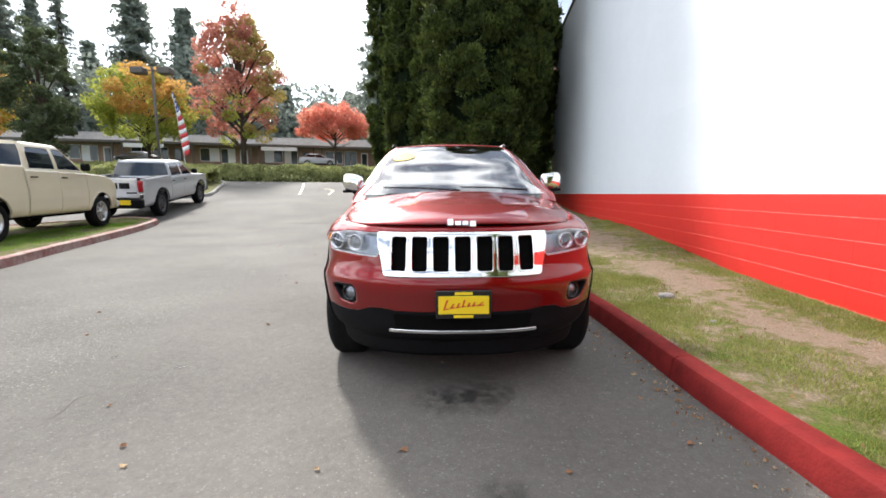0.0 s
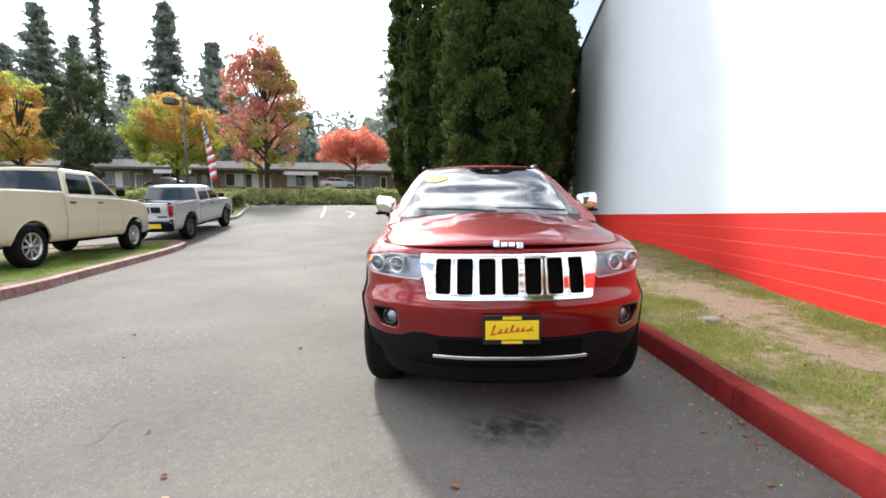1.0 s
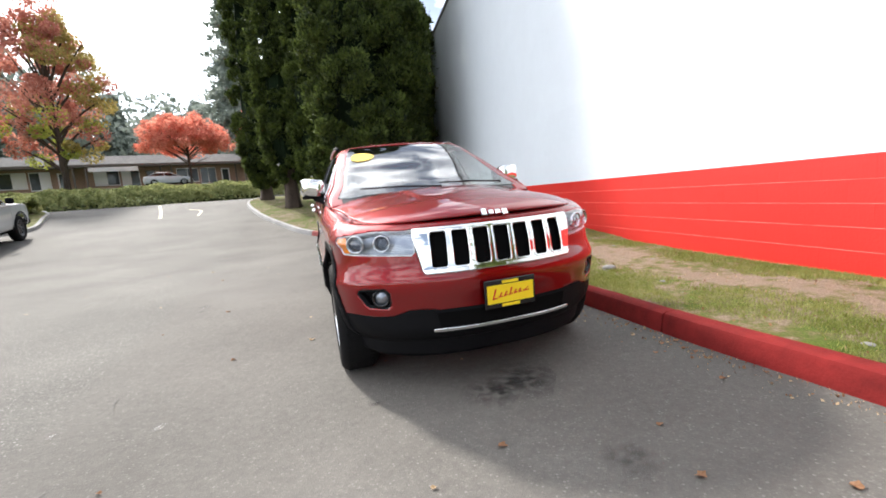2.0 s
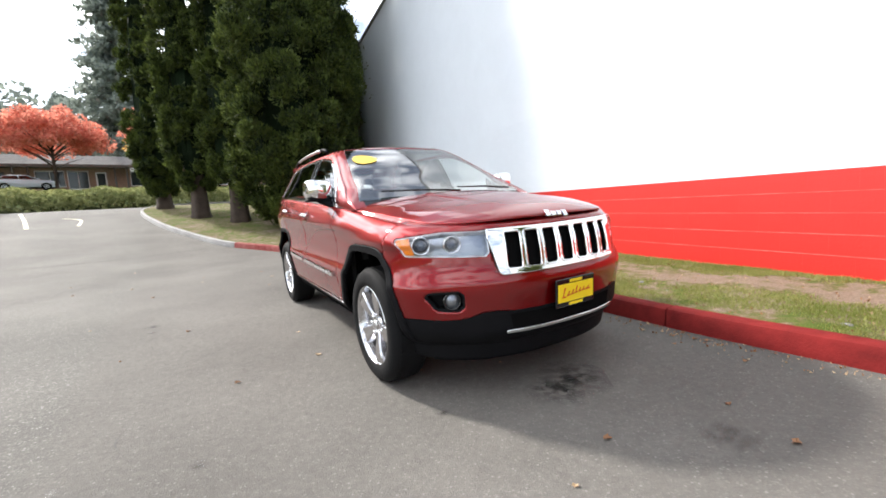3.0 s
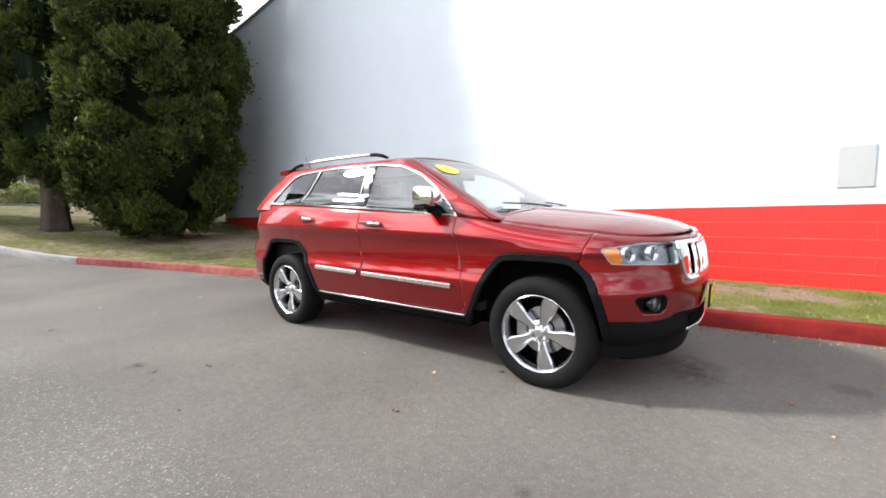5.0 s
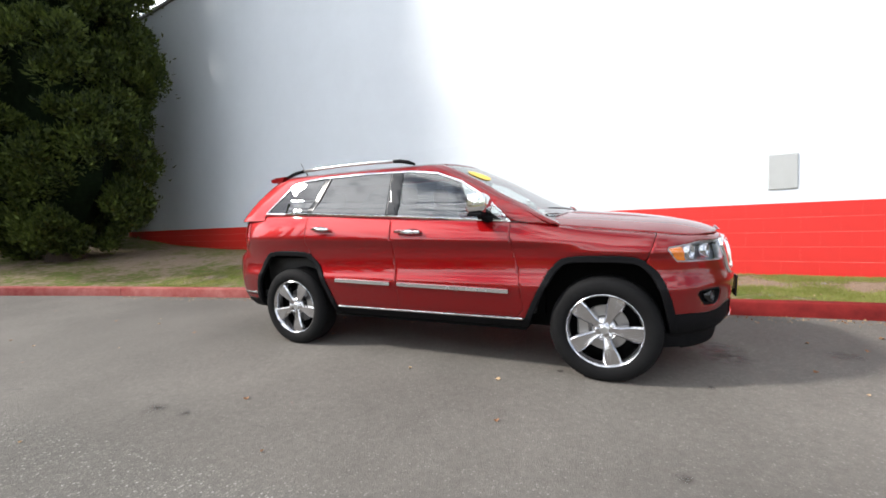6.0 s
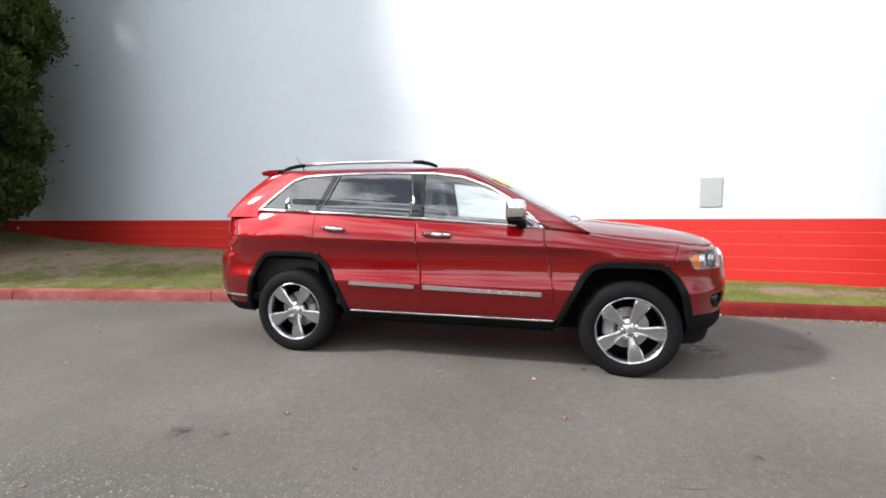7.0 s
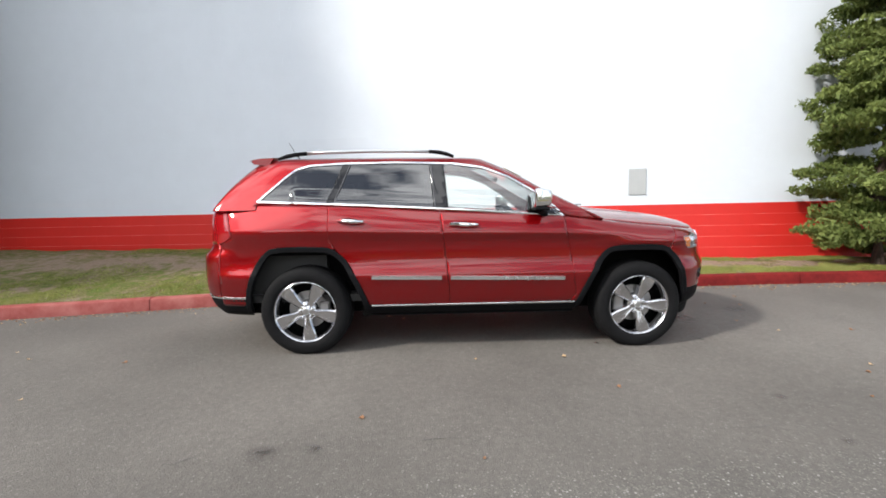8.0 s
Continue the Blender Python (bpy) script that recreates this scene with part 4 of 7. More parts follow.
whole("bumper_cover", clipped(skirt, (0.0, 1.45), (0.0, 1.0), bumper_keep, 70, 46), CAR_RED, suv, "", 0.012)
both("fender", clipped(skirt, (0.85, arc_of(-0.72) + 0.1), (0.05, 1.0), fender_keep, 70, 42), CAR_RED, suv, "", 0.012)
front_doors = both("front_door", clipped(skirt, (arc_of(-0.5) - 0.1, arc_of(-1.8)), (0.05, 1.0), lambda a, q, p: MIN(DOOR_FRONT(p.x, p.z), p.z - SILL), 56, 46), CAR_RED, suv, "", 0.03)
rear_doors = both("rear_door", clipped(skirt, (arc_of(-1.6), arc_of(-2.8)), (0.05, 1.0), lambda a, q, p: MIN(DOOR_REAR(p.x, p.z), p.z - SILL, -REAR_ARCH(p.x, p.z) - 0.040), 52, 46), CAR_RED, suv, "", 0.03)
both("quarter_panel", clipped(skirt, (arc_of(-2.2), A_END - 0.2), (0.05, 1.0), quarter_keep, 80, 42), CAR_RED, suv, "", 0.012)
whole("rear_bumper", clipped(skirt, (arc_of(-3.2), A_END), (0.05, 1.0), lambda a, q, p: MIN(-3.625 - p.x, 0.962 - p.z, p.z - 0.50), 40, 24), CAR_RED, suv, "", 0.012)
whole("tailgate", clipped(skirt, (arc_of(-3.2), A_END), (0.4, 1.0), lambda a, q, p: MIN(-3.70 - p.x, p.z - 0.966, 0.42 - p.y), 40, 24), CAR_RED, suv, "", 0.012)
both("tail_lamp", clipped(lambda a, q: skirt(a, q, 0.004), (arc_of(-3.3), A_END), (0.4, 1.0), lambda a, q, p: MIN(TAIL_LAMP(p.x, p.z) - 0.003, p.y - 0.42), 40, 30), RED_LENS, suv, "red and clear tail lamp lens", 0.012)
whole("rear_valance", clipped(skirt, (arc_of(-3.1), A_END), (0.0, 0.4), lambda a, q, p: MIN(-3.28 - p.x, 0.495 - p.z, -REAR_ARCH(p.x, p.z) - 0.01), 46, 14), BLACK_PLASTIC, suv, "black plastic lower bumper", 0.012)
whole("rear_chrome_strip", clipped(lambda a, q: skirt(a, q, 0.006), (arc_of(-3.1), A_END), (0.1, 0.3), lambda a, q, p: MIN(-3.36 - p.x, 0.512 - p.z, p.z - 0.494), 46, 22), CHROME, suv, "thin chrome strip", 0.008)
whole("front_valance", clipped(lambda a, q: skirt(a, q, -0.004), (0.0, 1.5), (0.0, 0.45), lambda a, q, p: MIN(LOWER(a) - 0.003 - p.z, p.x - 0.30, -FRONT_ARCH(p.x, p.z) - 0.005), 60, 18), BLACK_PLASTIC, suv, "black plastic lower bumper", 0.012)
whole("air_dam", clipped(lambda a, b: Vector((*skirt(a, 0.05, -0.04 - 0.03 * b).xy, 0.37 - 0.125 * b)), (0.0, 1.4), (0.0, 1.0), lambda a, b, p: MIN(p.x - 0.36, 1.0 - 0.9 * b if p.x > 0.5 else 0.9 - b), 50, 6), BLACK_PLASTIC, suv, "black lower air dam", 0.01)
# the intake is a near-black sheet on the surface, its shade painted
whole("lower_intake", clipped(lambda a, q: skirt(a, q, 0.002), (0.0, 0.42), (0.0, 0.4), lambda a, q, p: MIN(0.525 - p.z, p.z - 0.438, 0.40 - a + (p.z - 0.43) * 0.2), 24, 18), DARK, suv, "near-black sheet standing for the shade of the lower intake")
whole("skid_strip", clipped(lambda a, q: skirt(a, q, 0.014), (0.0, 0.46), (0.02, 0.3), lambda a, q, p: MIN(p.z - 0.416, 0.434 - p.z, 0.445 - a), 24, 40), CHROME, suv, "bright chrome strip", 0.012)
both("sill", clipped(lambda a, q: skirt(a, q, 0.003), (arc_of(-0.3), arc_of(-2.7)), (0.0, 0.2), lambda a, q, p: MIN(SILL - 0.006 - p.z, -FRONT_ARCH(p.x, p.z) - 0.01, -REAR_ARCH(p.x, p.z) - 0.01), 60, 10), BLACK_PLASTIC, suv, "black plastic sill", 0.02)
both("sill_strip", clipped(lambda a, q: skirt(a, q, 0.010), (arc_of(-0.3), arc_of(-2.7)), (0.05, 0.2), lambda a, q, p: MIN(p.z - 0.415, 0.428 - p.z, -FRONT_ARCH(p.x, p.z) - 0.055, -REAR_ARCH(p.x, p.z) - 0.055), 60, 26), CHROME, suv, "thin chrome strip", 0.008)
for arch, lo, hi in ((FRONT_ARCH, 0.62, -0.78), (REAR_ARCH, -2.2, -3.6)):
    both("wheel_arch_flare", clipped(lambda a, q: skirt(a, q, 0.009), (arc_of(lo), arc_of(hi)), (0.0, 0.85), lambda a, q, p: MIN(-arch(p.x, p.z), arch(p.x, p.z) + 0.045, p.z - 0.36), 80, 56), BLACK_PLASTIC, suv, "black plastic wheel arch trim", 0.035)

# near-black inner shell: the shade of gaps and wheel wells is in its colour
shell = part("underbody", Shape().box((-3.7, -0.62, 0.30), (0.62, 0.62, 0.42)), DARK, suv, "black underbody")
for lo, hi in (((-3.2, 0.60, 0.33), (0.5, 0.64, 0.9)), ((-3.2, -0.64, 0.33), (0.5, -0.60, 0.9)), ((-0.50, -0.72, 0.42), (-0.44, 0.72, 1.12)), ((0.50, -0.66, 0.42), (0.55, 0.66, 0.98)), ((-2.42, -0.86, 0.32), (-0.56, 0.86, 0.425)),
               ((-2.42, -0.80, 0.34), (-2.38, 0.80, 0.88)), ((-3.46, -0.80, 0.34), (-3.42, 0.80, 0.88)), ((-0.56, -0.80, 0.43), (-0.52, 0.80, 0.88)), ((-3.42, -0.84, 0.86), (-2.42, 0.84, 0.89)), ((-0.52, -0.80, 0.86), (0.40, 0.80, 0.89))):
    part("well_panel", Shape().box(lo, hi), DARK, shell, "near-black panel with wheel well shade in its colour")

# bonnet: from the edge of the wings in to a crowned middle
HOOD_CORNER = min(ARC, key=lambda k: abs(skirt(k, 1.0).y - 0.66) + (0 if k < 1.6 else 9))
HOOD_BACK = -0.335
HOOD_NOSE = [(skirt(k * HOOD_CORNER / 30, 1.0)) for k in range(31)]


def hood_surface(f, b):
    """f: 0 on the middle line, 1 on the wing's edge; b: 0 at the nose, 1 at the windscreen."""
    corner, end = skirt(HOOD_CORNER, 1.0), skirt(A_COWL, 1.0)
    nose_u = float(np.interp(f * corner.y, [p.y for p in HOOD_NOSE], [p.x for p in HOOD_NOSE]))
    nose_z = float(np.interp(f * corner.y, [p.y for p in HOOD_NOSE], [p.z for p in HOOD_NOSE]))
    side = skirt(HOOD_CORNER + b * (A_COWL - HOOD_CORNER), 1.0)
    u0 = HOOD_NOSE[0].x
    spine = u0 + (HOOD_BACK - u0) * b
    back_u = HOOD_BACK + (end.x - HOOD_BACK) * f * f
    u = (1 - b) * nose_u + b * back_u + (1 - f) * spine + f * side.x - ((1 - b) * ((1 - f) * u0 + f * corner.x) + b * ((1 - f) * HOOD_BACK + f * end.x))
    v = f * ((1 - b) * corner.y + b * end.y) + f * (side.y - ((1 - b) * corner.y + b * end.y))
    g = f ** 2.4
    lip = nose_z - ((1 - g) * HOOD_NOSE[0].z + g * corner.z)
    z = (1 - g) * HOOD_SPINE(spine) + g * side.z + lip * (1 - b) ** 6
    z += 0.012 * smooth_step(0.33, 0.27, abs(v)) * smooth_step(0.55, 0.1, u) * smooth_step(1.0, 0.9, b)
    return Vector((u, v, z + 0.001))


whole("hood", clipped(hood_surface, (0.0, 0.995), (0.0, 1.0), lambda a, b, p: 1.0, 44, 56), CAR_RED, suv, "", 0.012)

# glasshouse
def window_ok(p):
    return WINDOWS(p.x, p.z)


both("cabin_frame", clipped(lambda a, z: cabin(a, z), (2.9, 12.0), (1.14, CABIN_TOP), lambda a, z, p: MIN(-window_ok(p) if 3.0 < a < 10.6 else 1.0, a - 3.12 if p.z > 1.2 else MIN(a - 3.0, -0.30 - p.x), (p.z - TOP_EDGE(p.x) - 0.004) if p.x > -3.3 else p.z - 1.25, 1.0 if a < 10.25 else p.z - 1.625), 180, 60), CAR_RED, suv, "", 0.012)
both("window_trim", clipped(lambda a, z: cabin(a, z, 0.007), (2.9, 10.6), (1.14, 1.68), lambda a, z, p: MIN(window_ok(p) + 0.006, 0.009 - window_ok(p)), 260, 150), CHROME, suv, "bright chrome window surround", 0.012)


def lean(p):
    """Shift that follows the slant of the door pillars."""
    return p.x + 0.08 * (p.z - 1.24)


def lean_rear(p):
    return p.x - 0.36 * (p.z - 1.29)


both("front_side_window", clipped(lambda a, z: cabin(a, z, -0.006), (2.9, 7.0), (1.16, 1.672), lambda a, z, p: MIN(window_ok(p) - 0.008, lean(p) + 1.665), 90, 40), GLASS_CLEAR, suv, "clear side window glass")
both("rear_side_window", clipped(lambda a, z: cabin(a, z, -0.006), (4.5, 8.5), (1.16, 1.672), lambda a, z, p: MIN(window_ok(p) - 0.008, -1.785 - lean(p), lean_rear(p) + 2.645), 80, 40), GLASS_TINT, suv, "dark privacy glass")
both("quarter_window", clipped(lambda a, z: cabin(a, z, -0.006), (6.5, 10.6), (1.16, 1.672), lambda a, z, p: MIN(window_ok(p) - 0.008, -2.70 - lean_rear(p)), 70, 40), GLASS_TINT, suv, "dark privacy glass")
both("centre_pillar", clipped(lambda a, z: cabin(a, z, 0.001), (4.5, 7.5), (1.16, 1.672), lambda a, z, p: MIN(window_ok(p) - 0.008, -1.66 - lean(p), lean(p) + 1.79), 60, 36), GLOSS_BLACK, suv, "gloss black pillar cover", 0.01)
both("rear_pillar", clipped(lambda a, z: cabin(a, z, 0.001), (6.5, 9.0), (1.16, 1.672), lambda a, z, p: MIN(window_ok(p) - 0.008, -2.64 - lean_rear(p), lean_rear(p) + 2.705), 60, 36), GLOSS_BLACK, suv, "gloss black pillar cover", 0.01)


def cabin_at(u, z, out):
    """The point of the window band at a given u on its side."""
    lo, hi = 5.0, 9.0
    for _ in range(24):
        m = 0.5 * (lo + hi)
        lo, hi = (m, hi) if cabin(m, z).x > u else (lo, m)
    return cabin(lo, z, out)


def upright_strip(u_of, z0, z1, wide):
    rings = []
    for k in range(13):
        z = z0 + (z1 - z0) * k / 12
        rings.append([tuple(cabin_at(u_of(z) + du, z, o)) for du, o in ((wide, -0.002), (wide, 0.006), (-wide, 0.006), (-wide, -0.002))])
    return Shape().rings(rings)


both("pillar_chrome", upright_strip(lambda z: -1.775 - 0.08 * (z - 1.24), 1.248, 1.640, 0.004), METAL_DARK, suv, "thin dark metal strip", smooth=False)
both("rear_pillar_chrome", upright_strip(lambda z: -2.64 + 0.36 * (z - 1.29), 1.300, 1.638, 0.004), METAL_DARK, suv, "thin dark metal strip", smooth=False)
SCREEN_TOP, SCREEN_LOW = 1.690, 1.205


def screen(x, z):
    a = abs(x)
    p = cabin(a, z, -0.004)
    return Vector((p.x, p.y if x >= 0 else -p.y, z))


part("windscreen", clipped(screen, (-3.2, 3.2), (SCREEN_LOW, SCREEN_TOP), lambda a, z, p: 1.0, 48, 30, flip=False), GLASS_SCREEN, suv, "clear laminated windscreen", smooth=True)
part("screen_band", clipped(lambda x, z: screen(x, z) + Vector((-0.006, 0, -0.006)), (-3.2, 3.2), (1.14, CABIN_TOP), lambda a, z, p: max(1.225 - z, z - 1.676, abs(a) - 3.06), 64, 60), GLOSS_BLACK, suv, "black printed edge of the windscreen", smooth=True)


def rear_screen(x, z):
    p = cabin(12 - abs(x), z, -0.004)
    return Vector((p.x, p.y if x <= 0 else -p.y, z))


part("rear_window", clipped(rear_screen, (-1.72, 1.72), (1.25, 1.625), lambda a, z, p: 1.0, 30, 16), GLASS_TINT, suv, "dark privacy glass", smooth=True)


def roof_surface(a, b):
    edge = cabin(a, CABIN_TOP)
    su = min(max(edge.x, -3.30), -1.42)
    p = edge.lerp(Vector((su, 0, 0)), b)
    p.z = edge.z + (ROOF_SPINE(su) - edge.z) * (1 - (1 - b) ** 2.4)
    return p


whole("roof", clipped(roof_surface, (0.0, 12.0), (0.0, 1.0), lambda a, b, p: 1.0, 120, 20), CAR_RED, suv, "", 0.01)
# tail spoiler
spoiler = Shape()
sp_rings = []
for k in range(25):
    y = -0.625 + 1.25 * k / 24
    f = 1 - (abs(y) / 0.63) ** 4
    tip = -3.40 - 0.11 * f
    crest = 1.706 + 0.016 * f
    sp_rings.append([(-3.20, y, crest + 0.004), (-3.32, y, crest), (tip + 0.02, y, crest - 0.014), (tip, y, crest - 0.022), (tip + 0.01, y, crest - 0.032), (-3.38, y, 1.655), (-3.25, y, 1.64)])
spoiler.rings(sp_rings)
part("spoiler", angle_smooth(spoiler.mesh("spoiler", CAR_RED), 40), None, suv)

# roof rails
for c in (1, -1):
    rail = part("roof_rail", Shape().tube([(-1.80, 0.640 * c, 1.752), (-2.0, 0.646 * c, 1.758), (-2.35, 0.648 * c, 1.760), (-2.7, 0.644 * c, 1.755), (-2.92, 0.636 * c, 1.745)], 0.015, 10), SATIN, suv, "bright satin roof rail", smooth=True)
    part("rail_foot", Shape().tube([(-1.60, 0.640 * c, 1.708), (-1.66, 0.640 * c, 1.730), (-1.74, 0.641 * c, 1.748), (-1.82, 0.642 * c, 1.752)], [0.013, 0.018, 0.018, 0.016], 10), BLACK_PLASTIC, rail, "black rail end", smooth=True)
    part("rail_foot", Shape().tube([(-2.90, 0.638 * c, 1.745), (-3.00, 0.632 * c, 1.736), (-3.08, 0.626 * c, 1.722), (-3.16, 0.622 * c, 1.698)], [0.016, 0.018, 0.018, 0.012], 10), BLACK_PLASTIC, rail, "black rail end", smooth=True)
part("aerial", Shape().tube([(-3.02, -0.46, 1.715), (-3.07, -0.46, 1.79), (-3.11, -0.46, 1.86)], [0.007, 0.003, 0.002], 6), GLOSS_BLACK, suv, "short black roof aerial")

# grille
def nose_surface(v, z, out=0.0):
    arc = abs(v) * 1.012
    q = (z - BOTTOM) / (TOP_EDGE(outline_at(arc)[0]) - BOTTOM)
    p = skirt(arc, q, out)
    return Vector((p.x, p.y if v >= 0 else -p.y, p.z))


SLOTS = [(k - 3) * 0.1240 for k in range(7)]


def slot_distance(v, z):
    best = -9.0
    for c in SLOTS:
        w = 0.0445 + 0.003 * (z - 0.78) / 0.2
        dx, dz = abs(v - c) - w + 0.014, abs(z - 0.881) - 0.098 + 0.014
        d = math.hypot(max(dx, 0), max(dz, 0)) + min(max(dx, dz), 0) - 0.014
        best = max(best, -d)
    return best


grille = part("grille", clipped(lambda v, z: nose_surface(v, z, 0.018), (-0.52, 0.52), (0.74, 1.01), lambda v, z, p: MIN(GRILLE(p.y, p.z), -slot_distance(v, z)), 170, 46), CHROME, suv, "chrome grille with seven upright slots", smooth=True)
thicken(grille, 0.035)
part("grille_mesh", clipped(lambda v, z: nose_surface(v, z, -0.022), (-0.50, 0.50), (0.75, 1.0), lambda v, z, p: 1.0, 30, 8), DARK, grille, "black mesh behind the slots")
for c in SLOTS:
    ring = clipped(lambda v, z: nose_surface(v, z, 0.023), (c - 0.06, c + 0.06), (0.765, 1.0), lambda v, z, p: MIN(slot_distance(v, z) + 0.008, 0.001 - slot_distance(v, z)), 26, 40)
    thicken(part("slot_rim", ring, CHROME, grille, "raised chrome slot rim", smooth=True), 0.03)
# small bright letters stand as plain bars
for k in range(4):
    x = (-0.068, -0.024, 0.018, 0.062)[k]
    b = Shape().box((0.0, x - 0.017, -0.020 if k < 3 else -0.030), (0.009, x + 0.017, 0.014 if k else 0.028), chamfer=0.004)
    part("badge_bar", b, CHROME, suv, "chrome badge bar", at=pose(0.806, 0, 1.050, 0, -38, 0))

# head lamps
def front_q(arc, z):
    return (z - BOTTOM) / (TOP_EDGE(outline_at(arc)[0]) - BOTTOM)


for c in (1, -1):
    def lamp_piece(out, inset, na=50, nb=24):
        s = clipped(lambda a, z: skirt(a, front_q(a, z), out), (0.5, 1.16), (0.84, 1.02), lambda a, z, p: LAMP(a, z) - inset, na, nb)
        return s if c > 0 else mirrored(s)

    lens = part("headlamp", lamp_piece(0.002, 0.003), GLASS_LAMP, suv, "clear headlamp lens", smooth=True)
    part("bucket", lamp_piece(-0.06, 0.0), LAMP_SILVER, lens, "bright lamp housing", smooth=True)
    rim = clipped(lambda a, z: skirt(a, front_q(a, z), -0.004), (0.5, 1.16), (0.84, 1.02), lambda a, z, p: MIN(LAMP(a, z), 0.006 - LAMP(a, z)), 70, 40)
    thicken(part("lamp_rim", rim if c > 0 else mirrored(rim), SATIN, lens, "bright lamp edge", smooth=True), 0.05)
    amber = clipped(lambda a, z: skirt(a, front_q(a, z), -0.006), (0.9, 1.16), (0.84, 1.02), lambda a, z, p: MIN(LAMP(a, z) - 0.01, a - 0.965 - 0.35 * (z - 0.87)), 30, 24)
    part("side_marker", amber if c > 0 else mirrored(amber), AMBER, lens, "amber side marker", smooth=True)
    for arc, r in ((0.72, 0.043), (0.905, 0.046)):
        p = skirt(arc, front_q(arc, 0.928), -0.02)
        u, v, n = outline_at(arc)
        turn = math.degrees(math.atan2(n.y, n.x)) * 0.55
        m = pose(p.x - 0.035, p.y * c, p.z, 0, 0, (turn * c) - 90)
        part("reflector", Shape().turned([(0.012, -0.02), (r * 0.62, -0.012), (r * 0.85, 0.012), (r, 0.04), (r + 0.006, 0.04), (r + 0.006, 0.0)], m, 28), ALLOY, lens, "bright lamp ring", smooth=True)
        part("bulb_lens", Shape().turned([(0.0005, 0.034), (r * 0.4, 0.028), (r * 0.66, 0.008)], m, 24), PROJECTOR, lens, "dark blue projector lens", smooth=True)
    pocket = clipped(lambda a, z: skirt(a, front_q(a, z), -0.05), (0.65, 0.93), (0.54, 0.70), lambda a, z, p: FOG(a, z) + 0.01, 24, 14)
    fog = part("fog_lamp", pocket if c > 0 else mirrored(pocket), BLACK_PLASTIC, suv, "round fog lamp in a black pocket", smooth=True)
    p = skirt(0.75, front_q(0.75, 0.622), -0.03)
    m = pose(p.x, p.y * c, p.z, 0, 0, 22 * c - 90)
    part("fog_ring", Shape().turned([(0.041, 0.0), (0.041, 0.022), (0.050, 0.022), (0.052, -0.02)], m, 28), GLOSS_BLACK, fog, "black ring", smooth=True)
    part("fog_glass", Shape().turned([(0.0005, 0.018), (0.023, 0.015), (0.042, 0.004)], m, 24), LAMP_SILVER, fog, "round glass lens", smooth=True)
    nose_rim = clipped(lambda a, z: skirt(a, front_q(a, z), -0.002), (0.65, 0.93), (0.53, 0.70), lambda a, z, p: MIN(FOG(a, z), 0.012 - FOG(a, z)), 40, 28)
    thicken(part("fog_surround", nose_rim if c > 0 else mirrored(nose_rim), BLACK_PLASTIC, fog, "black pocket edge", smooth=True), 0.05)

# dealer plate: frame, yellow card, printed lines as bars
plate = part("number_plate", Shape().box((0.0, -0.157, -0.082), (0.014, 0.157, 0.082), chamfer=0.004), GLOSS_BLACK, suv, "yellow dealer plate in a black frame", at=pose(0.925, 0, 0.602, 0, 2, 0))
part("card", Shape().box((0.014, -0.142, -0.052), (0.018, 0.142, 0.052)), PLATE_YELLOW, plate, "yellow printed card")
for k, (y0, y1, z0, z1) in enumerate([(-0.115, -0.085, -0.03, 0.03), (-0.078, -0.05, -0.022, 0.008), (-0.044, -0.018, -0.018, 0.012), (-0.012, 0.012, -0.015, 0.03), (0.018, 0.04, -0.012, 0.014), (0.046, 0.068, -0.010, 0.016), (0.074, 0.115, -0.008, 0.018)]):
    sk = Shape()
    sk.v = [(0.0195, y0, z0), (0.0195, y0 + 0.006, z0), (0.0195, y1, z1), (0.0195, y1 - 0.012, z1)]
    sk.v += [(0.0195, y0, z0 + 0.004), (0.0195, y1, z0 + 0.004), (0.0195, y1, z0 + 0.011), (0.0195, y0, z0 + 0.011)]
    sk.f = [(0, 1, 2, 3), (4, 5, 6, 7)]
    part("print_bar", sk, PRINT_RED, plate, "red printed stroke")
for z, w in ((0.066, 0.05), (-0.067, 0.055)):
    part("frame_bar", Shape().box((0.014, -w, z - 0.008), (0.0165, w, z + 0.008)), PLATE_YELLOW, plate, "yellow frame lettering bar")

# wheels
TYRE_R, RIM_R = 0.386, 0.262


def wheel_shapes():
    tyre = Shape().turned([(0.255, 0.105), (0.262, 0.118), (0.300, 0.130), (0.345, 0.128), (0.368, 0.112), (0.380, 0.090), (0.385, 0.05), (0.386, 0.0), (0.385, -0.05), (0.378, -0.10), (0.34, -0.13), (0.27, -0.125), (0.25, -0.11)], None, 72)
    rim = Shape().turned([(0.262, 0.112), (0.266, 0.118), (0.262, 0.121), (0.255, 0.114), (0.243, 0.09), (0.236, 0.03), (0.225, -0.05), (0.235, -0.12)], None, 72)
    return tyre, rim


def spoke_shape():
    """One broad flat spoke, wider at the rim, with a bevelled face."""
    s = Shape()
    rings = []
    for r, half, face, back in ((0.030, 0.030, 0.084, 0.03), (0.070, 0.029, 0.088, 0.03), (0.105, 0.033, 0.096, 0.04), (0.15, 0.045, 0.104, 0.05), (0.195, 0.056, 0.109, 0.06), (0.23, 0.058, 0.110, 0.07), (0.255, 0.055, 0.108, 0.07)):
        e = 0.010
        rings.append([(r, back, -half - 0.004), (r, face - e, -half), (r, face, -half + e), (r, face - 0.004, 0), (r, face, half - e), (r, face - e, half), (r, back, half + 0.004)])
    return s.rings(rings)


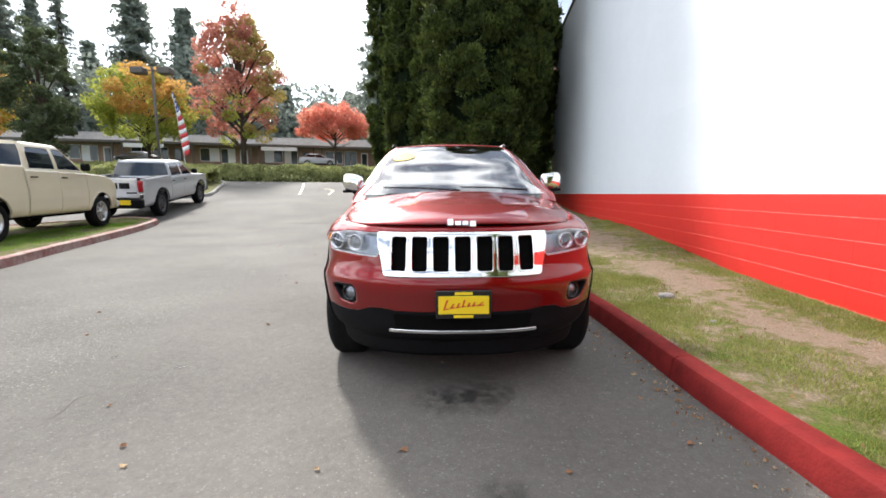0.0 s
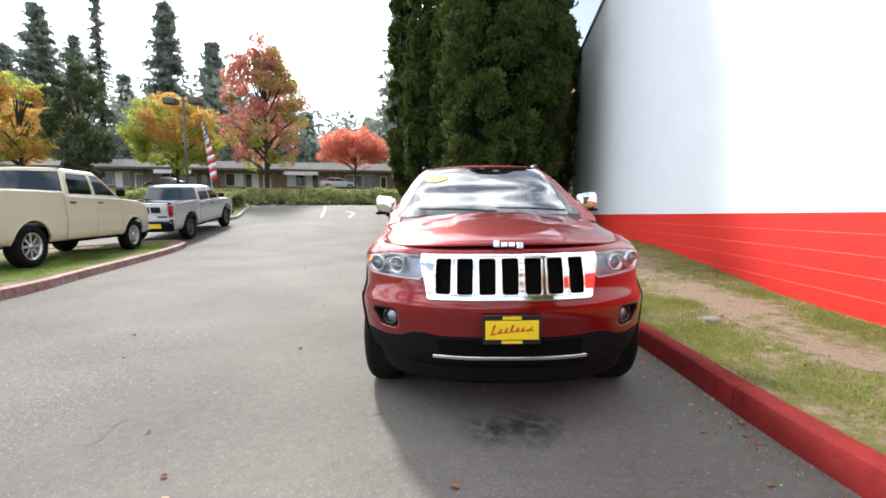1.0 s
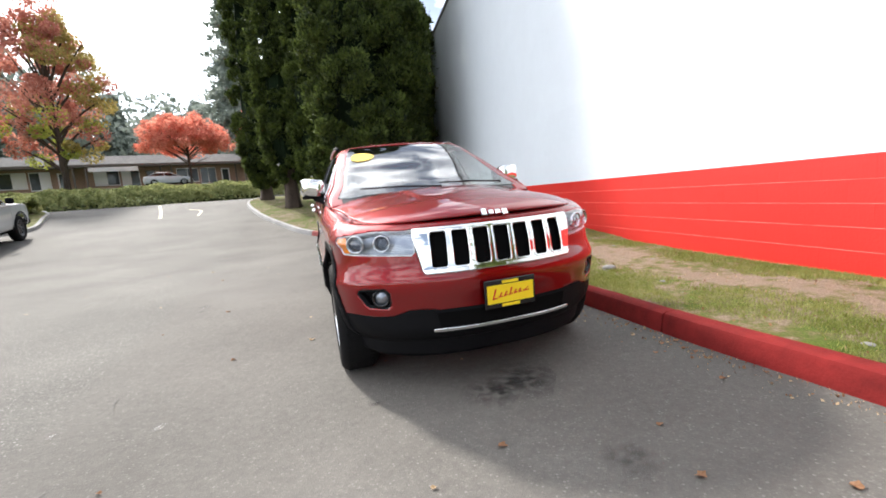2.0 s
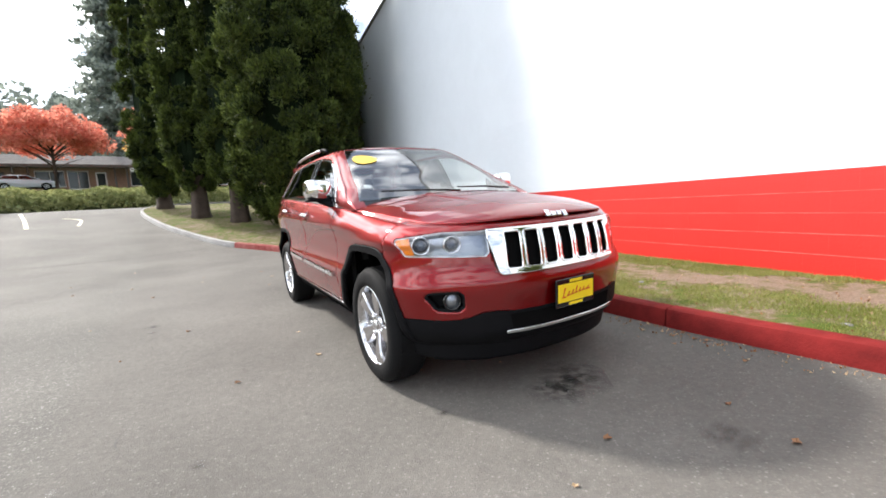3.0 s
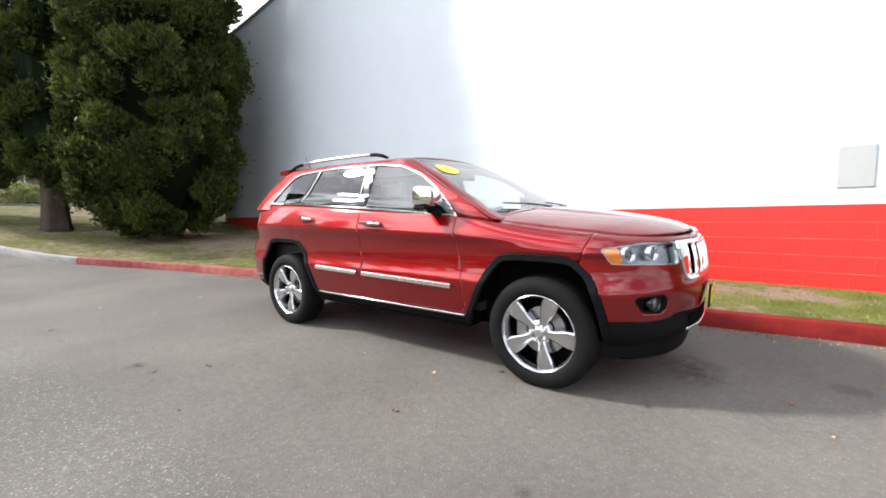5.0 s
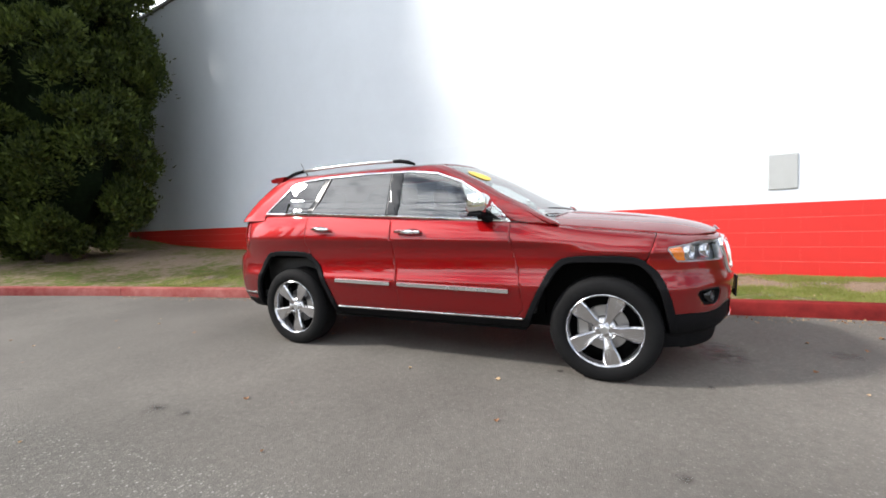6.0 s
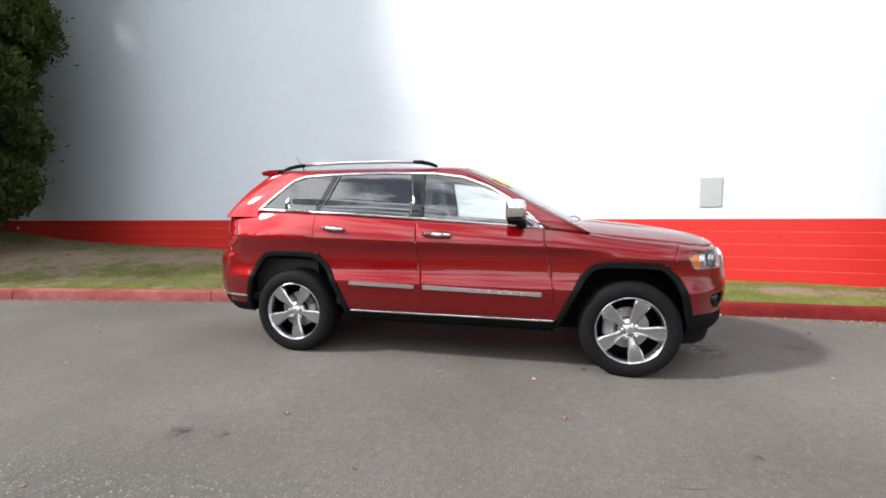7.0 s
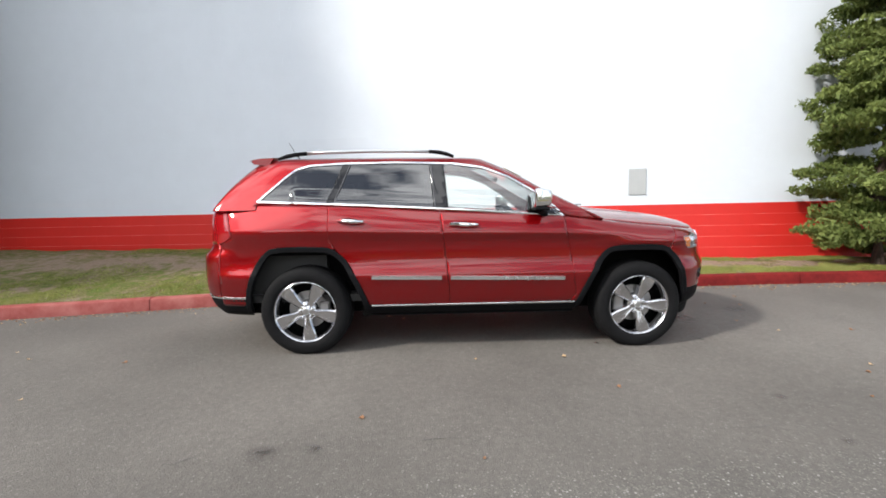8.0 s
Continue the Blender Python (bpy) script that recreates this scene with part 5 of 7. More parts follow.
TYRE_SHAPE, RIM_SHAPE = wheel_shapes()
tyre_mesh = angle_smooth(TYRE_SHAPE.mesh("tyre", RUBBER), 45)
groove = Shape()
for k in range(72):
    a = 2 * math.pi * k / 72
    for y, tilt in ((0.066, 0.02), (0.024, -0.03), (-0.024, 0.03), (-0.066, -0.02)):
        m = Matrix.Rotation(-a, 4, "Y") @ Matrix.Translation((0.3841, y, 0)) @ Matrix.Rotation(tilt * 12, 4, "X")
        groove.box((-0.003, -0.016, -0.0115), (0.0025, 0.016, 0.0115), m)
tread_mesh = groove.mesh("tread", RUBBER)
rim_mesh = angle_smooth(RIM_SHAPE.mesh("rim", ALLOY), 40)
spoke_mesh = angle_smooth(spoke_shape().mesh("spoke", ALLOY), 30)
hub_mesh = angle_smooth(Shape().turned([(0.0005, 0.094), (0.028, 0.092), (0.034, 0.086), (0.07, 0.082), (0.082, 0.07), (0.085, 0.03)], None, 40).mesh("hub", ALLOY), 40)
cap_mesh = angle_smooth(Shape().turned([(0.0005, 0.100), (0.024, 0.099), (0.029, 0.094), (0.030, 0.085)], None, 32).mesh("cap", SATIN), 40)
nut_mesh = Shape().turned([(0.0005, 0.104), (0.008, 0.104), (0.0105, 0.098), (0.011, 0.075)], None, 12).mesh("lug_nut", CHROME, True)
disc_mesh = Shape().turned([(0.09, 0.012), (0.165, 0.012), (0.165, -0.012), (0.09, -0.012)], None, 48).mesh("brake_disc", DISC)
# near-black disc, painted shade behind the spokes
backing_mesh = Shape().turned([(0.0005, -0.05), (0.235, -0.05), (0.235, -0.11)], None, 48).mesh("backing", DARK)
caliper_mesh = Shape().box((0.10, -0.02, -0.075), (0.19, 0.045, 0.075), chamfer=0.012).mesh("caliper", DISC)
for wu, side, phase in ((0.012, -1, -76), (-2.905, -1, -84), (0.012, 1, 20), (-2.905, 1, 55)):
    hub_v = 0.803
    # outward is local +y
    m = pose(wu, side * hub_v, TYRE_R - 0.010, 0, 0, 0 if side > 0 else 180)
    w_tyre = part("wheel", tyre_mesh, None, suv, "black tyre on a polished five-spoke rim", at=m)
    tagged(part("tread", tread_mesh, None, w_tyre), kind="stuff")
    part("rim", rim_mesh, None, w_tyre, "polished alloy rim")
    part("hub", hub_mesh, None, w_tyre, "polished hub")
    part("cap", cap_mesh, None, w_tyre, "silver centre cap")
    part("brake_disc", disc_mesh, None, w_tyre, "steel brake disc")
    part("backing", backing_mesh, None, w_tyre, "near-black disc standing for the shade behind the spokes")
    part("caliper", caliper_mesh, None, w_tyre, "grey brake caliper", at=Matrix.Rotation(radians(0 if wu > -1 else 180), 4, "Y"))
    for k in range(5):
        ang = radians(-(phase + 72 * k) if side > 0 else 180 + (phase + 72 * k))
        part("spoke", spoke_mesh, None, w_tyre, at=Matrix.Rotation(ang, 4, "Y"))
        part("lug_nut", nut_mesh, None, w_tyre, at=Matrix.Rotation(ang + radians(36), 4, "Y") @ Matrix.Translation((0.057, 0, 0)))

# door handles, mouldings, mirrors
def side_point(u, z, out):
    arc = arc_of(u)
    uu, v, n = outline_at(arc)
    return skirt(arc, (z - BOTTOM) / (TOP_EDGE(uu) - BOTTOM), out)


for c in (1, -1):
    fd = front_doors[0 if c > 0 else 1]
    rd = rear_doors[0 if c > 0 else 1]
    for door, u0, u1, z0 in ((fd, -1.655, -1.415, 1.118), (rd, -2.60, -2.365, 1.158)):
        path = []
        for k in range(9):
            f = k / 8
            p = side_point(u0 + (u1 - u0) * f, z0 - 0.012 * f, 0.012 + 0.028 * math.sin(math.pi * min(1, max(0, f))) ** 0.5)
            path.append((p.x, p.y * c, p.z))
        part("handle", Shape().tube(path, [0.010, 0.017, 0.019, 0.0195, 0.0195, 0.0195, 0.019, 0.017, 0.010], 10, 0.95), CHROME, door, "chrome pull handle", smooth=True)
        p = side_point(0.5 * (u0 + u1), z0 - 0.01, 0.002)
        cup = Shape().rings([[(p.x + 0.085 * r * math.cos(a), (p.y + 0.004 - 0.0 * r) * c, p.z + 0.030 * r * math.sin(a)) for a in (2 * math.pi * k / 24 for k in range(24))] for r in (1.0, 0.9)])
        part("handle_cup", cup, CAR_RED, door, "recess behind the handle", smooth=True)
    for door, u0, u1 in ((fd, -0.70, -1.685), (rd, -1.70, -2.30)):
        rings = []
        for k in range(25):
            u = u0 + (u1 - u0) * k / 24
            zc = 0.640 + 0.034 * (-(u + 0.7) / 1.6)
            a = side_point(u, zc + 0.020, 0.004)
            b = side_point(u, zc + 0.014, 0.018)
            d = side_point(u, zc - 0.014, 0.019)
            e = side_point(u, zc - 0.020, 0.004)
            rings.append([(q.x, q.y * c, q.z) for q in (a, b, d, e)])
        s = Shape().rings(rings)
        if c < 0:
            s.f = [tuple(reversed(f)) for f in s.f]
        mould = part("moulding", s, CHROME, door, "bright chrome door moulding")
        if door is fd:
            for k in range(12):
                u = -0.82 - 0.034 * k
                zc = 0.640 + 0.034 * (-(u + 0.7) / 1.6)
                p = side_point(u, zc, 0.0195)
                part("raised_bar", Shape().box((p.x - 0.011, p.y * c - 0.002, zc - 0.009), (p.x + 0.011, p.y * c + 0.002, zc + 0.009)), SATIN, mould, "raised letter bar")
    # door mirror
    mir = thing("door_mirror")
    mir.parent = suv
    mir.matrix_basis = pose(0, 0, 0)
    tagged(mir, "chrome door mirror on a black base")
    cap = Shape()
    rings = []
    # a rounded cap: front (towards the nose) domed, rear flat
    for f, gy, gz in ((0.0, 0.90, 0.88), (0.02, 1.0, 1.0), (0.075, 1.0, 1.0), (0.118, 0.95, 0.94), (0.140, 0.82, 0.80), (0.152, 0.55, 0.5), (0.155, 0.2, 0.2)):
        ring = []
        for k in range(28):
            a = 2 * math.pi * k / 28
            ca, sa = math.cos(a), math.sin(a)
            sq = (abs(ca) ** 4.5 + abs(sa) ** 4.5) ** (-1 / 4.5)
            ring.append((-0.955 + f, (0.965 + 0.100 * gy * ca * sq - 0.14 * f) * c, 1.318 + 0.082 * gz * sa * sq + 0.012 * ca))
        rings.append(ring)
    cap.rings(rings)
    part("mirror_cap", cap, CHROME, mir, "chrome mirror cap", smooth=True)
    glass_ring = [[(-0.956, (0.965 + 0.094 * r * math.cos(a) * (abs(math.cos(a)) ** 3.2 + abs(math.sin(a)) ** 3.2) ** (-1 / 3.2) * 0.78) * c, 1.318 + 0.07 * r * 0.78 * math.sin(a) * (abs(math.cos(a)) ** 3.2 + abs(math.sin(a)) ** 3.2) ** (-1 / 3.2)) for a in (2 * math.pi * k / 28 for k in range(28))] for r in (0.05, 1.0)]
    part("mirror_glass", Shape().rings(glass_ring), CHROME, mir, "mirror glass")
    arm = Shape().tube([(-0.82, 0.850 * c, 1.190), (-0.86, 0.90 * c, 1.212), (-0.89, 0.95 * c, 1.232)], [0.035, 0.030, 0.026], 12)
    arm.box((-0.955, min(0.875 * c, 1.055 * c), 1.224), (-0.83, max(0.875 * c, 1.055 * c), 1.250), chamfer=0.01)
    part("mirror_base", arm, BLACK_PLASTIC, mir, "black mirror arm")
    sail = Shape()
    q0, q1, q2 = [Vector((*cabin_xy, z)) for cabin_xy, z in (((-0.73, 0.872), 1.188), ((-0.97, 0.862), 1.200), ((-0.97, 0.826), 1.350))]
    sail.v = [(p.x, (p.y + d) * c, p.z) for d in (0.012, -0.012) for p in (q0, q1, q2)]
    sail.f = [(0, 1, 2), (5, 4, 3), (0, 3, 4, 1), (1, 4, 5, 2), (2, 5, 3, 0)]
    part("mirror_sail", sail, GLOSS_BLACK, mir, "black triangular corner cover")

# wipers and cowl
part("cowl", Shape().rings([[(-0.29 - 0.20 * (y / 0.75) ** 2, y, 1.205), (-0.335 - 0.19 * (y / 0.75) ** 2, y, 1.214), (-0.40 - 0.18 * (y / 0.75) ** 2, y, 1.205), (-0.36 - 0.18 * (y / 0.75) ** 2, y, 1.15)] for y in (-0.76 + 1.52 * k / 20 for k in range(21))]), BLACK_PLASTIC, suv, "black plastic cowl panel")
for y0, y1 in ((0.62, 0.05), (0.05, -0.60)):
    pa, pb = screen(2.9 * y0 / 0.8, 1.225), screen(3.2 * y1 / 0.8, 1.245)
    s = Shape().tube([(pa.x + 0.05, y0, 1.236), (0.5 * (pa.x + pb.x) + 0.045, 0.5 * (y0 + y1), 1.258), (pb.x + 0.04, y1, 1.266)], [0.009, 0.008, 0.006], 6)
    part("wiper", s, GLOSS_BLACK, suv, "black wiper arm and blade")
# price sticker inside the windscreen
oval = Shape()
ring = []
for k in range(28):
    a = 2 * math.pi * k / 28
    p = screen(-2.05 + 0.62 * math.cos(a), 1.570 + 0.046 * math.sin(a))
    ring.append((p.x + 0.004, p.y, p.z + 0.005))
oval.add(ring, [tuple(range(28))])
part("windscreen_sticker", oval, STICKER_YELLOW, suv, "yellow oval sticker on the glass")
part("screen_paper", Shape().add([(p.x - 0.012, p.y, p.z) for p in (screen(-2.6, 1.30), screen(-2.2, 1.30), screen(-2.2, 1.33), screen(-2.6, 1.33))], [(0, 1, 2, 3)]), METAL_PAINT, suv, "small white paper behind the glass")

# cabin
def seat_shape(wide=0.5):
    base = Shape()
    rings = []
    for x, z0, z1 in ((0.30, 0.62, 0.70), (0.26, 0.56, 0.76), (0.0, 0.55, 0.75), (-0.26, 0.55, 0.72)):
        rings.append([(x, -wide / 2 + 0.03, z0), (x, wide / 2 - 0.03, z0), (x, wide / 2, z1 - 0.02), (x, wide / 2 - 0.06, z1 + 0.01), (x, 0, z1 - 0.01), (x, -wide / 2 + 0.06, z1 + 0.01), (x, -wide / 2, z1 - 0.02)])
    base.rings(rings)
    back = Shape()
    rings = []
    for t, w in ((0.0, 0.48), (0.2, 0.52), (0.45, 0.52), (0.62, 0.46), (0.68, 0.36)):
        x, z = -0.22 - 0.32 * t, 0.68 + t * 0.92
        d = 0.07 if t < 0.65 else 0.04
        rings.append([(x - d, -w / 2, z), (x - d, w / 2, z), (x + d * 0.6, w / 2, z + 0.01), (x + d, w / 2 - 0.07, z + 0.01), (x + d * 0.5, 0, z + 0.01), (x + d, -w / 2 + 0.07, z + 0.01), (x + d * 0.6, -w / 2, z + 0.01)])
    back.rings(rings)
    head = Shape().box((-0.52, -0.13, 1.33), (-0.42, 0.13, 1.50), chamfer=0.035)
    return base, back, head


sb, sk_, sh = seat_shape()
for u, v in ((-1.35, 0.38), (-1.35, -0.38), (-2.25, 0.38), (-2.25, -0.38)):
    st = thing("seat")
    st.parent = suv
    st.matrix_basis = pose(u, v, 0.02)
    tagged(st, "grey leather car seat with headrest")
    part("cushion", sb, SEAT, st, smooth=True)
    part("backrest", sk_, SEAT, st, smooth=True)
    part("headrest", sh, SEAT, st)
part("dashboard", Shape().rings([[(-0.48, y, 0.75), (-0.50, y, 1.13 + 0.03 * math.cos(y * 2)), (-0.75, y, 1.15 + 0.03 * math.cos(y * 2)), (-0.95, y, 1.08), (-0.98, y, 0.98), (-0.85, y, 0.75)] for y in (-0.76 + 0.152 * k for k in range(11))]), CABIN, suv, "dark dashboard", smooth=False)
wheel_m = Matrix.Translation((-1.06, 0.38, 1.06)) @ Matrix.Rotation(radians(-65), 4, "Y")
ring_pts = [wheel_m @ Vector((0.185 * math.cos(a), 0.185 * math.sin(a), 0)) for a in (2 * math.pi * k / 32 for k in range(33))]
steer = Shape().tube(ring_pts, 0.016, 8).tube([wheel_m @ Vector((-0.17, 0, 0)), wheel_m @ Vector((0.17, 0, 0))], 0.014, 6).tube([wheel_m @ Vector((0, -0.17, 0)), wheel_m @ Vector((0, 0, -0.02)), wheel_m @ Vector((0, 0.17, 0))], [0.016, 0.06, 0.016], 8)
part("steering_wheel", steer, CABIN, suv, "black steering wheel", smooth=True)
part("cabin_floor", Shape().box((-3.6, -0.80, 0.44), (-0.5, 0.80, 0.50)).box((-3.65, -0.72, 0.5), (-2.75, 0.72, 0.95)), CABIN, suv, "dark carpeted cabin floor and load space")
part("headliner", Shape().rings([[(-1.45, y, 1.665), (-3.30, y, 1.66), (-3.30, y, 1.67), (-1.45, y, 1.675)] for y in (-0.6, 0.6)]), SEAT, suv, "grey headliner")
for c in (1, -1):
    part("door_card", Shape().box((-2.36, 0.80 * c - 0.02, 0.5), (-0.60, 0.80 * c + 0.02, 1.15)).box((-3.4, 0.80 * c - 0.02, 0.97), (-2.36, 0.80 * c + 0.02, 1.2)), CABIN, suv, "dark inner door trim")
part("inner_mirror", Shape().box((-1.14, -0.11, 1.50), (-1.11, 0.11, 1.56), chamfer=0.012), GLOSS_BLACK, suv, "inside mirror")


# ---- trees and planting ----
def clump_points(centers, radii, per, rng, squash=0.8):
    """Leaf places gathered in clumps."""
    centers, radii = np.asarray(centers, float), np.asarray(radii, float)
    idx = np.repeat(np.arange(len(centers)), per)
    d = rng.normal(size=(len(idx), 3))
    d /= np.linalg.norm(d, axis=1, keepdims=True)
    r = rng.uniform(0.35, 1.0, len(idx)) ** 0.6
    d[:, 2] *= squash
    return centers[idx] + d * (r * radii[idx])[:, None]


def limbs_shape(path, radii, boughs):
    s = Shape().tube(path, radii, 10)
    for p, q, r in boughs:
        mid = [(a + b) / 2 for a, b in zip(p, q)]
        mid[2] += 0.08 * abs(q[2] - p[2])
        s.tube([p, mid, q], [r, r * 0.7, r * 0.25], 6)
    return s


def tree_thing(name, x, y, label, category="tree", group="", base=None):
    z = ground_height(x, y) if base is None else base
    return thing(name, (x, y, z), 0, label, category, group)


def sequoia(x, y, base, height, radius, seed, label, clumps=420, per=75, leaf=0.16, low=0.35):
    """Dense, tapering evergreen with bunched foliage down to the ground."""
    rng = np.random.default_rng(seed)
    tr = tree_thing("conifer_tree", x, y, label, "tree", "evergreens by the wall", base)
    trunk = Shape()
    flare = [(0, 0.48), (0.4, 0.36), (1.2, 0.30), (height * 0.5, 0.2), (height * 0.95, 0.03)]
    trunk.rings([[(r * (1 + 0.12 * math.sin(5 * a + seed)) * math.cos(a), r * (1 + 0.12 * math.sin(5 * a + seed)) * math.sin(a), z - 0.15) for a in (2 * math.pi * k / 18 for k in range(18))] for z, r in flare])
    part("trunk", trunk, BARK, tr, "brown fibrous bark", smooth=True)
    z = low + (height - low) * rng.uniform(0, 1, clumps) ** 1.15
    f = (z - low) / (height - low)
    prof = np.interp(f, [0, 0.05, 0.13, 0.45, 0.66, 0.82, 0.94, 1.0], [0.45, 0.72, 1.0, 1.0, 0.93, 0.80, 0.60, 0.2])
    ang = rng.uniform(0, 2 * np.pi, clumps)
    lobes = 1 + 0.07 * np.sin(3 * ang + z * 0.9 + seed) + 0.06 * np.sin(5 * ang - z * 1.7)
    r = radius * prof * lobes * rng.uniform(0.74, 1.0, clumps)
    centers = np.stack([r * np.cos(ang), r * np.sin(ang), z], 1)
    # rounded bunches of upswept sprays with dark gaps between them
    sizes = (0.20 + 0.07 * radius) * (0.55 + prof * 0.5) * rng.uniform(0.55, 1.55, clumps)
    idx = np.repeat(np.arange(clumps), per)
    d = rng.normal(size=(len(idx), 3))
    outward = np.stack([np.cos(ang), np.sin(ang), 0.55 * np.ones(clumps)], 1)
    d += 0.75 * outward[idx]
    d /= np.linalg.norm(d, axis=1, keepdims=True)
    rim = rng.uniform(0.25, 1.12, len(idx)) ** 0.6
    stray = rng.uniform(0, 1, len(idx)) < 0.03
    rim[stray] = rng.uniform(1.05, 1.6, int(stray.sum()))
    pts = centers[idx] + d * np.array([0.95, 0.95, 0.95]) * (rim * sizes[idx])[:, None]
    v, fc = leaf_cards(pts, leaf * rng.uniform(0.6, 1.5, len(pts)), 0.5, 2.7, seed, d * 0.8 + np.array([0, 0, 0.35]))
    part("crown", cards_mesh("crown", v, fc, CONIFER), None, tr, "dense dark green bunched needles")
    # solid near-black core, so the gaps between bunches look shaded
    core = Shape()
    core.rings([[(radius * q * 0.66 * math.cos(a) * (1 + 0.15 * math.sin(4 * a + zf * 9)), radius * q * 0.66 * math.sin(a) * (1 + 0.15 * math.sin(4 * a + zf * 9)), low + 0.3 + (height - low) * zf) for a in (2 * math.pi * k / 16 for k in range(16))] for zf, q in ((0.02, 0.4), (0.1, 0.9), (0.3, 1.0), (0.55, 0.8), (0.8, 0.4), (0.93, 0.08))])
    part("crown_shade_core", core, SHADE_CORE, tr, "near-black core with the crown's inner shade in its colour")
    return tr


EVERGREEN = "tall dense dark green evergreen on the lawn strip"
sequoia(3.32, 20.9, 0.52, 13.2, 2.06, 3, EVERGREEN, 560, 560, 0.044, 0.35)
sequoia(1.10, 24.0, 0.80, 12.8, 0.95, 6, EVERGREEN, 210, 360, 0.052, 1.5)
sequoia(-0.52, 26.2, 1.05, 12.2, 1.02, 5, EVERGREEN, 240, 400, 0.052, 1.4)
# next two added unseen behind the first, to shade the wall's far end
sequoia(4.95, 25.4, 0.85, 14.0, 1.7, 15, EVERGREEN, 320, 190, 0.09, 0.4)
sequoia(5.2, 29.6, 0.95, 14.0, 2.0, 16, EVERGREEN, 260, 130, 0.12, 0.4)
sequoia(-2.8, 31.5, 1.70, 14.6, 1.12, 12, "tall narrow dark green evergreen near the street", 250, 300, 0.075, 0.9)


def shore_pine(x, y, base, height, radius, seed):
    """Open conifer in flat tiers with gaps."""
    rng = np.random.default_rng(seed)
    tr = tree_thing("pine_tree", x, y, "light green tiered conifer close to the wall", "tree", "", base)
    path = [(0, 0, -0.1), (0.03, 0.05, 1.0), (-0.03, 0.0, 2.2), (0.02, -0.03, 3.6), (0, 0, height)]
    boughs, centers, sizes = [], [], []
    z = 0.22
    while z < height - 0.2:
        n = 6
        for k in range(n):
            a = rng.uniform(0, 6.28)
            rr = radius * (1 - (z / height) ** 1.6 * 0.75) * rng.uniform(0.55, 1.15)
            tip = (rr * math.cos(a), rr * math.sin(a), z + rng.uniform(-0.12, 0.18))
            boughs.append(((0, 0, z - 0.05), tip, 0.022))
            for t in (0.35, 0.5, 0.62, 0.74, 0.86, 0.97):
                jig = rng.normal(0, 0.10, 3)
                centers.append((tip[0] * t + jig[0], tip[1] * t + jig[1], (z - 0.05) + (tip[2] - z + 0.05) * t + 0.04 + jig[2] * 0.5))
                sizes.append(0.15 + 0.07 * rng.uniform())
        z += 0.23
    part("trunk", limbs_shape(path, [0.11, 0.09, 0.07, 0.05, 0.015], boughs), BARK, tr, "brown trunk and boughs")
    pts = clump_points(centers, sizes, 120, rng, 0.5)
    v, fc = leaf_cards(pts, 0.029 * rng.uniform(0.7, 1.5, len(pts)), 0.8, 2.8, seed)
    part("crown", cards_mesh("crown", v, fc, CONIFER_BRIGHT), None, tr, "feathery green needle sprays in tiers")


shore_pine(5.93, 2.62, 0.17, 5.4, 1.18, 21)


def broadleaf(x, y, height, width, trunk_h, seed, mats, label, name="maple_tree", leaf=0.20, count=5200, shape="oval", base=None):
    """Deciduous tree: trunk, limbs and leaf clumps; mats: [(material, share, where)]."""
    rng = np.random.default_rng(seed)
    tr = tree_thing(name, x, y, label, "tree", "", base)
    boughs = []
    tips = []
    for k in range(26):
        a = rng.uniform(0, 6.28)
        zf = rng.uniform(0.0, 0.9)
        rr = width * 0.5 * rng.uniform(0.5, 0.95) * (math.sin(math.pi * (0.18 + 0.82 * zf)) ** 0.7)
        z0 = trunk_h * 0.8 + (height - trunk_h) * zf * 0.55
        tip = (rr * math.cos(a), rr * math.sin(a), trunk_h + (height - trunk_h) * (0.08 + 0.85 * zf))
        boughs.append(((0, 0, z0), tip, 0.07 * height / 10))
        tips.append(tip)
    part("trunk", limbs_shape([(0, 0, -0.2), (0.05, 0, trunk_h), (0, 0.05, height * 0.6), (0, 0, height * 0.92)], [0.022 * height, 0.017 * height, 0.010 * height, 0.002 * height], boughs), BARK, tr, "grey-brown trunk and limbs")
    n = 130
    d = rng.normal(size=(n, 3))
    d /= np.linalg.norm(d, axis=1, keepdims=True)
    r = rng.uniform(0.25, 1.0, n) ** 0.45
    c = d * r[:, None]
    if shape == "egg":
        c[:, :2] *= (1.0 - 0.42 * (c[:, 2:3] + 0.2))
    if shape == "flat":
        c[:, 2] = np.abs(c[:, 2]) * 1.1 - 0.5
    cz = 0.5 * (height + trunk_h)
    centers = np.stack([c[:, 0] * width * 0.46, c[:, 1] * width * 0.46, cz + c[:, 2] * (height - trunk_h) * 0.5], 1)
    sizes = width * 0.10 * rng.uniform(0.6, 1.3, n)
    pts = clump_points(centers, sizes, count // n, rng)
    tag = rng.uniform(0, 1, n)[np.repeat(np.arange(n), count // n)] + 0.0
    height_tag = (pts[:, 2] - trunk_h) / (height - trunk_h)
    used = np.zeros(len(pts), bool)
    for k, (mat, chooser) in enumerate(mats):
        pick = chooser(tag, height_tag, pts) & ~used
        used |= pick
        if pick.sum() < 10:
            continue
        v, fc = leaf_cards(pts[pick], leaf * rng.uniform(0.6, 1.4, int(pick.sum())), 0.2, 1.3, seed + k)
        part("crown", cards_mesh("crown", v, fc, mat), None, tr, "autumn leaves" if k else "turning autumn leaves")
    return tr


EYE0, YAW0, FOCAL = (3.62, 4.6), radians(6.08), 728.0


